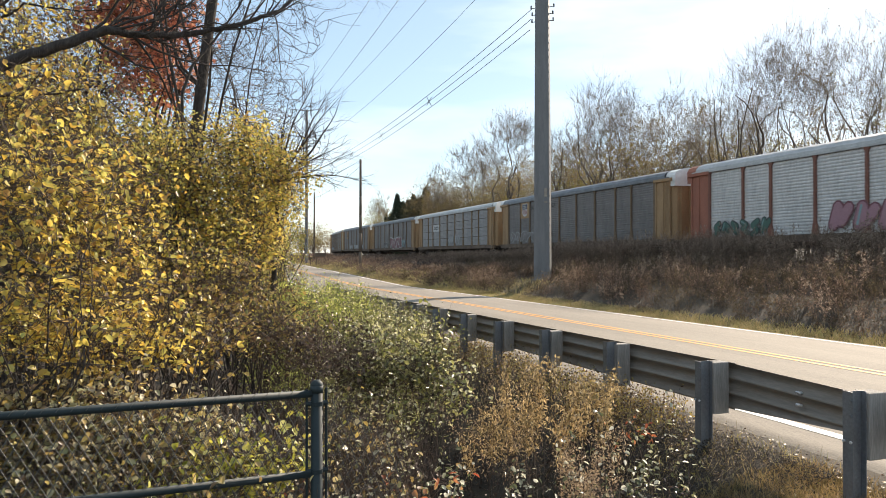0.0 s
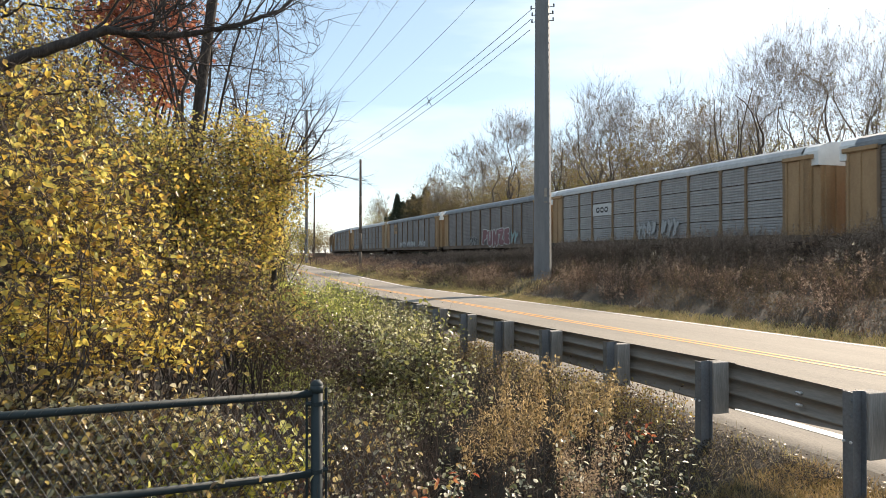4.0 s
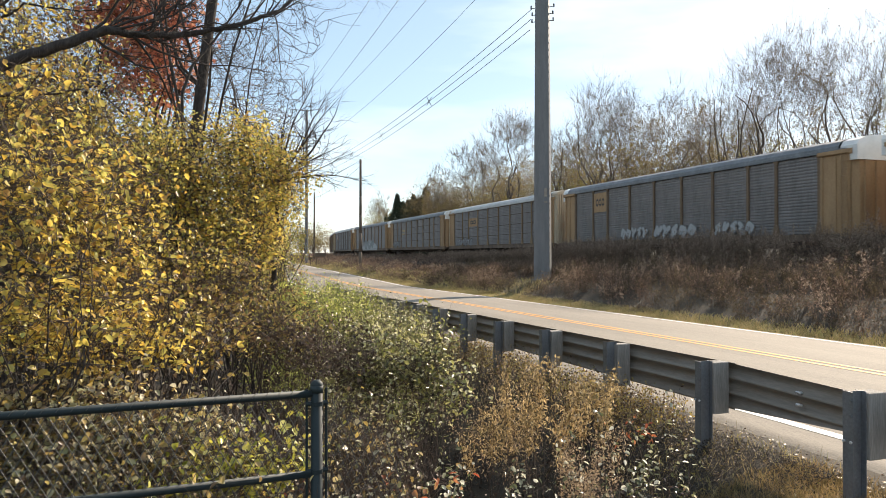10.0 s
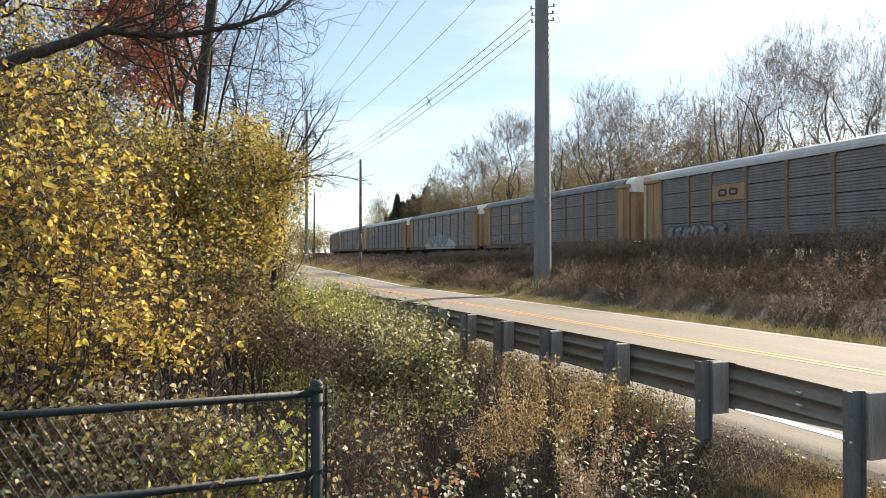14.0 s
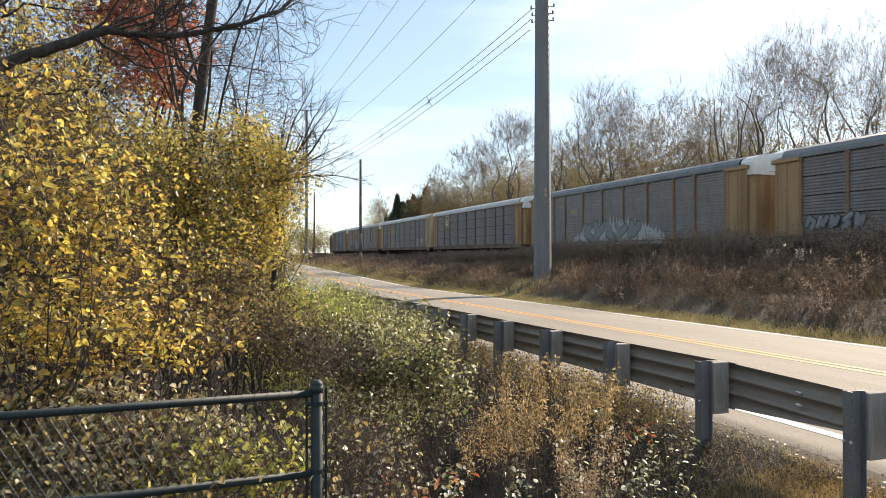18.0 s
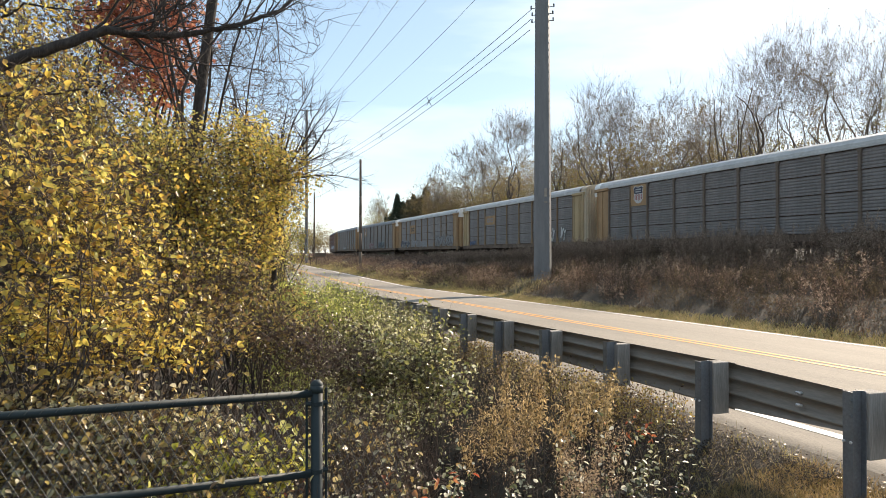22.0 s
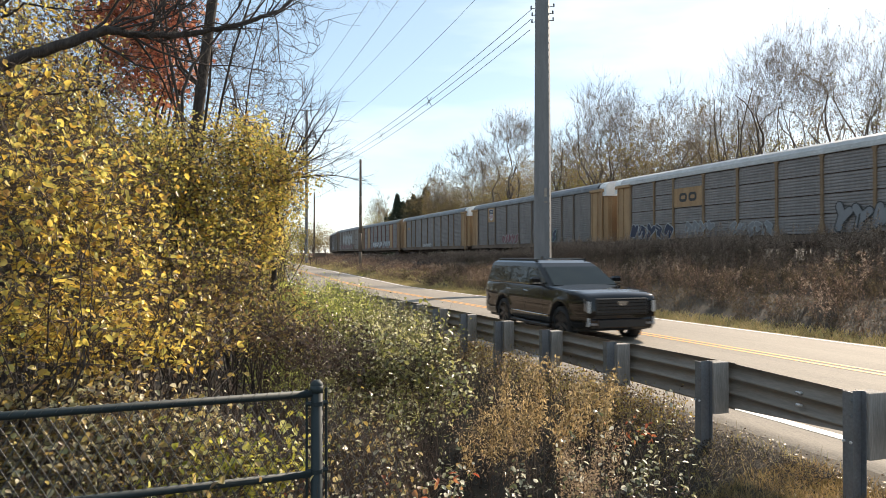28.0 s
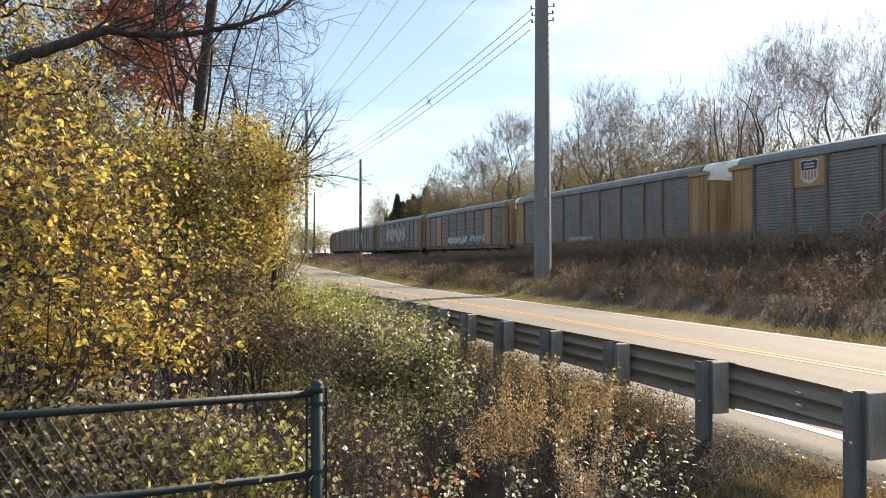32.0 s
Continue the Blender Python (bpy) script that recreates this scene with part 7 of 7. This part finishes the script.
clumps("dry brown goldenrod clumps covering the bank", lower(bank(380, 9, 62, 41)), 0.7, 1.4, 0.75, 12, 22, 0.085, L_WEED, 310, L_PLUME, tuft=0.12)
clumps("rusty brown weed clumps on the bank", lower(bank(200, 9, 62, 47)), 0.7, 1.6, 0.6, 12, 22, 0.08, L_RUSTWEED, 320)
# weeds coloured darker low down, to put shade on the lower bank
clumps("olive-brown weed clumps coloured darker as shade on the lower bank", lower(bank(650, 9, 62, 46)), 0.5, 1.3, 0.7, 12, 20, 0.085, L_SHADEWEED, 314)
clumps("tall brown goldenrod with pale seed heads below the railway", upper(bank(2100, 9, 74, 45)), 1.3, 2.05, 0.65, 12, 16, 0.085, L_WEED, 313, L_PLUME, tuft=0.3)
clumps("tall rusty weeds below the railway", upper(bank(500, 9, 74, 48)), 1.3, 2.0, 0.5, 12, 18, 0.085, L_RUSTWEED, 321, L_PLUME, tuft=0.12)
clumps("straw-coloured plumes standing over the railway bank", upper(bank(850, 9, 80, 43)), 1.4, 2.4, 0.45, 8, 12, 0.08, L_WEED, 312, L_PLUME, tuft=0.65)
clumps("dry brown weed clumps on the far bank", bank(650, 62, 200, 42), 0.9, 1.9, 1.3, 10, 14, 0.16, L_WEED, 311, L_PLUME, stem_r=0.009, tuft=0.1)


blades("verge_grass", "dry yellow-green grass along the road edge", verge(30000, 4.3, 5.5, 6, 60, 51), 0.13, 0.009, L_VERGE, 52)
blades("verge_grass", "dry yellow-green grass along the road edge", verge(14000, 4.4, 6.9, 60, 180, 53), 0.22, 0.02, L_VERGE, 54)
blades("verge_grass", "yellow-green grass on the foot of the bank", verge(11000, 5.2, 7.6, 34, 110, 59), 0.26, 0.014, L_VERGE, 60)
blades("mown_grass", "short mown grass with fallen leaves by the guard rail", verge(24000, -7.6, -4.75, 3.0, 5.5, 55), 0.085, 0.0045, L_GRASS, 56)

# woods behind the railway
def spot(px, off):
    """A place off metres behind the track's middle, in the direction px."""
    k = math.tan(YAW + math.atan((px - 784) / 1250))
    lo, hi = 5.0, 330.0
    for _ in range(50):
        y = (lo + hi) / 2
        if float(track_x(y)) + off > y * k:
            lo = y
        else:
            hi = y
    x = float(track_x(lo)) + off
    return x, lo, x * math.sin(YAW) + lo * math.cos(YAW)


def wood_tree(px, off, py, half, seed, stems=1, fork=0.3, low=0.42, label="tall leafless grey-brown tree behind the railway", twigs=620, leaves_share=0.06, radius=0.2, shift=0.0, mat=None):
    """A bare vase-shaped tree: its top at py, its crown half pixels to each side."""
    x, y, d = spot(px, off)
    z = gz(x, y)
    h = EYE_Z - d * ((py - 441) / 1250 - 0.0072) - z
    h *= 1.03
    w = half * d / 1250
    rnd = random.Random(seed)
    zc = h * (low + 1) / 2
    rz = h - zc
    s, c = math.sin(YAW), math.cos(YAW)
    lobes = [(0, 0, zc, w * 0.85, w * 0.85, rz * 0.95)]
    for i in range(5):
        a = 2 * math.pi * (i + rnd.random() * 0.6) / 5
        k = rnd.uniform(0.45, 0.65)
        lobes.append((math.cos(a) * w * k, math.sin(a) * w * k, zc + rz * rnd.uniform(-0.45, 0.5), w * 0.5, w * 0.5, rz * rnd.uniform(0.34, 0.5)))
    px_m = d / 1250
    return crowned("bare_tree", label, "tree", (x, y, z), stems, lobes, seed, limbs=9 if stems == 1 else 6, boughs=95, twigs=int(twigs * 0.54), spray=5, spray_len=0.075 * h, spread_out=1.0, radius=radius * (1 if stems == 1 else 0.75), fork=fork, bark=M_GREYBARK, twig=M_GREYTWIG, wild=0.34, tip_r=0.22, limb_r=(0.45, 0.7),
                   leafmat=mat or L_TAN, leaf=0.1, bunch=leaves_share * 0.7, count=2, scatter=0.16, group="trees behind the railway", rough=0.055, up=0.6, fine=max(0.005, 0.15 * px_m), lean=0.25, shell=0.5)


for _i, (_px, _off, _py, _hw, _st, _fk, _lo, _tw) in enumerate((
        (905, 10, 200, 62, 1, 0.42, 0.5, 700), (992, 11, 222, 52, 1, 0.36, 0.4, 560), (1062, 10, 150, 62, 3, 0.34, 0.42, 820), (1112, 13, 165, 50, 2, 0.3, 0.42, 620), (1190, 11, 152, 66, 2, 0.3, 0.4, 760),
        (1268, 12, 140, 54, 1, 0.34, 0.4, 520), (1342, 10, 80, 62, 1, 0.36, 0.42, 600), (1405, 11, 45, 66, 2, 0.34, 0.45, 900), (1462, 10, 62, 44, 1, 0.36, 0.45, 480), (1545, 10, 32, 72, 2, 0.3, 0.36, 820),
        (1640, 12, 20, 80, 1, 0.3, 0.36, 500), (838, 11, 252, 52, 1, 0.36, 0.45, 620), (782, 11, 290, 46, 2, 0.3, 0.35, 600), (672, 11, 342, 22, 1, 0.3, 0.35, 360))):
    wood_tree(_px, _off, _py, _hw, 400 + _i, stems=_st, fork=_fk, low=_lo, twigs=_tw, radius=0.24 if _px > 880 else 0.2)
# fainter trees in the second row, four kinds
FARVAR = [wood_tree(_px, _off, _py, _hw, 430 + _i, twigs=420, label="leafless grey tree in the far woods") for _i, (_px, _off, _py, _hw) in enumerate(((1235, 22, 190, 58), (1030, 24, 232, 46), (1330, 24, 150, 60), (870, 22, 270, 40)))]
BRUSH = []
for _i, (_px, _off, _py, _w) in enumerate(((1170, 14, 245, 2.4), (1330, 13, 215, 2.6), (1440, 13, 200, 2.4))):
    _x, _y, _d = spot(_px, _off)
    _h = EYE_Z - _d * ((_py - 441) / 1250 - 0.0072) - gz(_x, _y)
    BRUSH.append(crowned("understorey_bush", "olive and tan undergrowth bush behind the railway", "bush", (_x, _y, gz(_x, _y)), 4, [(0, 0, _h * 0.58, _w, _w, _h * 0.4), (_w * 0.6, 0.3, _h * 0.42, _w * 0.6, _w * 0.6, _h * 0.32), (-_w * 0.6, -0.4, _h * 0.5, _w * 0.55, _w * 0.6, _h * 0.3)], 420 + _i,
                         limbs=4, boughs=40, twigs=240, spray=2, spray_len=0.7, radius=0.07, fork=0.25, twig=M_GREYTWIG, leafmat=(L_TAN, L_OLIVETAN, L_TAN)[_i], leaf=0.13, bunch=0.4, count=6, scatter=0.22, fine=0.011, group="bushes behind the railway", up=0.4))
_t = random.Random(9)


def tree_at(kind, x, y, k, wide=1.25):
    return copy_thing(kind, pose(x, y, gz(x, y), 0, 0, _t.uniform(0, 360)) @ Matrix.Diagonal((k * wide, k * wide, k, 1)))


for _i in range(15):
    _ty = 60 + _i * 6.0 + _t.uniform(-1.5, 1.5)
    tree_at(_t.choice(FARVAR), float(track_x(_ty)) + _t.uniform(20, 32), _ty, _t.uniform(0.75, 1.0), 1.1)
for _i in range(58):
    _ty = 28 + _i * 2.0 + _t.uniform(-1, 1)
    tree_at(_t.choice(BRUSH), float(track_x(_ty)) + _t.uniform(11, 20), _ty, _t.uniform(0.75, 1.05) if _ty < 55 else _t.uniform(1.0, 1.4), 1.2)
# dark firs among them
FIR = []


def fir(x, y, h, seed):
    nr = np.random.RandomState(seed)
    root = thing("fir_tree", pose(x, y, gz(x, y)), "dark green fir tree behind the railway", "tree", group="firs behind the railway")
    part("trunk", rod(bmesh.new(), (0, 0, -0.2), (0, 0, h), 0.16, 0.02), M_BARK, root)
    n = 5200
    t = nr.random_sample(n) ** 0.7
    layer = np.floor(t * 24 + nr.normal(scale=0.45, size=n)) / 24
    layer = np.clip(layer, 0, 0.99)
    r = (1 - layer) * h * 0.3 * np.sqrt(nr.random_sample(n)) + 0.1
    a = nr.uniform(0, 2 * math.pi, n)
    z = h * (0.06 + 0.94 * layer) - r * 0.25 + nr.normal(scale=0.12, size=n)
    v, f = leaves(np.stack([r * np.cos(a), r * np.sin(a), z], 1), 0.42, 0.17, nr, hang=0.5)
    mesh_object("foliage", v, f, L_DARKFIR, root)
    return root


_x, _y, _d = spot(703, 10)
FIR.append(fir(_x, _y, EYE_Z - _d * ((343 - 441) / 1250 - 0.0072) - gz(_x, _y), 61))
for _px, _off, _k in ((684, 10, 0.72), (692, 13, 0.8), (713, 13, 0.93), (722, 10, 0.86), (732, 14, 1.0), (742, 12, 0.9), (754, 14, 1.05)):
    _x, _y, _d = spot(_px, _off)
    copy_thing(FIR[0], pose(_x, _y, gz(_x, _y), 0, 0, _px * 7) @ Matrix.Diagonal((_k * 1.2, _k * 1.2, _k, 1)))
for _px, _off, _k in ((634, 9, 0.9), (645, 11, 1.05), (656, 9, 1.25), (668, 10, 1.3), (678, 9, 1.1), (690, 16, 1.4)):
    _x, _y, _d = spot(_px, _off)
    tree_at(BRUSH[1], _x, _y, _k)
# woods on this side of the road
for _i in range(20):
    _ty = 26 + _i * 4.6
    x = min(1.0, -3.0 + (_ty - 24) * 0.06) - _t.uniform(0, 9)
    tree_at(_t.choice(BRUSH), x, _ty, _t.uniform(0.7, 1.0), 1.0)
    if _i % 2:
        tree_at(_t.choice(FARVAR), x - _t.uniform(5, 10), _ty, _t.uniform(0.6, 0.95), 1.0)
# the far woods where road and railway bend away
for _i in range(14):
    x, yy = _t.uniform(0, 70), _t.uniform(235, 330)
    tree_at(_t.choice(FARVAR), x, yy, _t.uniform(0.45, 0.6))
for _i in range(34):
    x, yy = _t.uniform(0, 75), _t.uniform(230, 320)
    tree_at(_t.choice(BRUSH), x, yy, _t.uniform(0.8, 1.15), 1.6)


# ---- what moves ----
def motions():
    walk(cam, [(0.0, _pose), (32.0, _pose)], exposures=[(0.0, EXPOSURE, 7100, 13), (32.0, EXPOSURE, 7100, 13)])
    for k, ob in WAGONS.items():
        rows = []
        for i in range(33):
            s = GAP0 + PITCH * (k + 0.5) - SPEED * i - GAIN * i * i
            # the wagon spans its two trucks on the track
            xa, ya, _ = track(s - 10.0)
            xb, yb, _ = track(s + 10.0)
            turn = -math.degrees(math.atan2(xb - xa, yb - ya))
            rows.append((float(i), pose((xa + xb) / 2, (ya + yb) / 2, RAIL_Z, 0, 0, turn)))
        walk(ob, rows)
    # all wheelsets roll alike: the first of each axle is keyed, the rest share its keys
    first = {}
    for wheels, a in WHEELSETS:
        if a not in first:
            walk(wheels, [(f / 30.0, pose(0, a, 0.42, math.degrees((SPEED * f / 30.0 + GAIN * (f / 30.0) ** 2) / 0.42), 0, 0)) for f in range(0, 961)])
            first[a] = wheels
        else:
            wheels.rotation_mode = "QUATERNION"
            keys = wheels.animation_data_create()
            keys.action = first[a].animation_data.action
            keys.action_slot = first[a].animation_data.action_slot
    # the car follows its lane
    y, rows = 16.6 - 16.2 * 4.0, []
    path = {}
    for i in range(320, -1, -1):
        path[i] = y
        slope = (float(road_x(y + 0.5)) - float(road_x(y - 0.5)))
        y += 1.62 / math.sqrt(1 + slope * slope)
    for i in range(0, 321, 2):
        y = path[i]
        slope = (float(road_x(y + 0.5)) - float(road_x(y - 0.5)))
        rows.append((i / 10, pose(float(road_x(y)) - 1.45, y, float(road_z(y)) - 0.03, 0, 0, -math.degrees(math.atan(slope)))))
    walk(SUV, rows)
    for wheel, x, yw in CAR_WHEELS:
        rows = [(f / 30.0, pose(x, yw, WR, math.degrees(16.2 / WR) * f / 30.0, 0, 0)) for f in range(0, 961)]
        walk(wheel, rows)


motions()
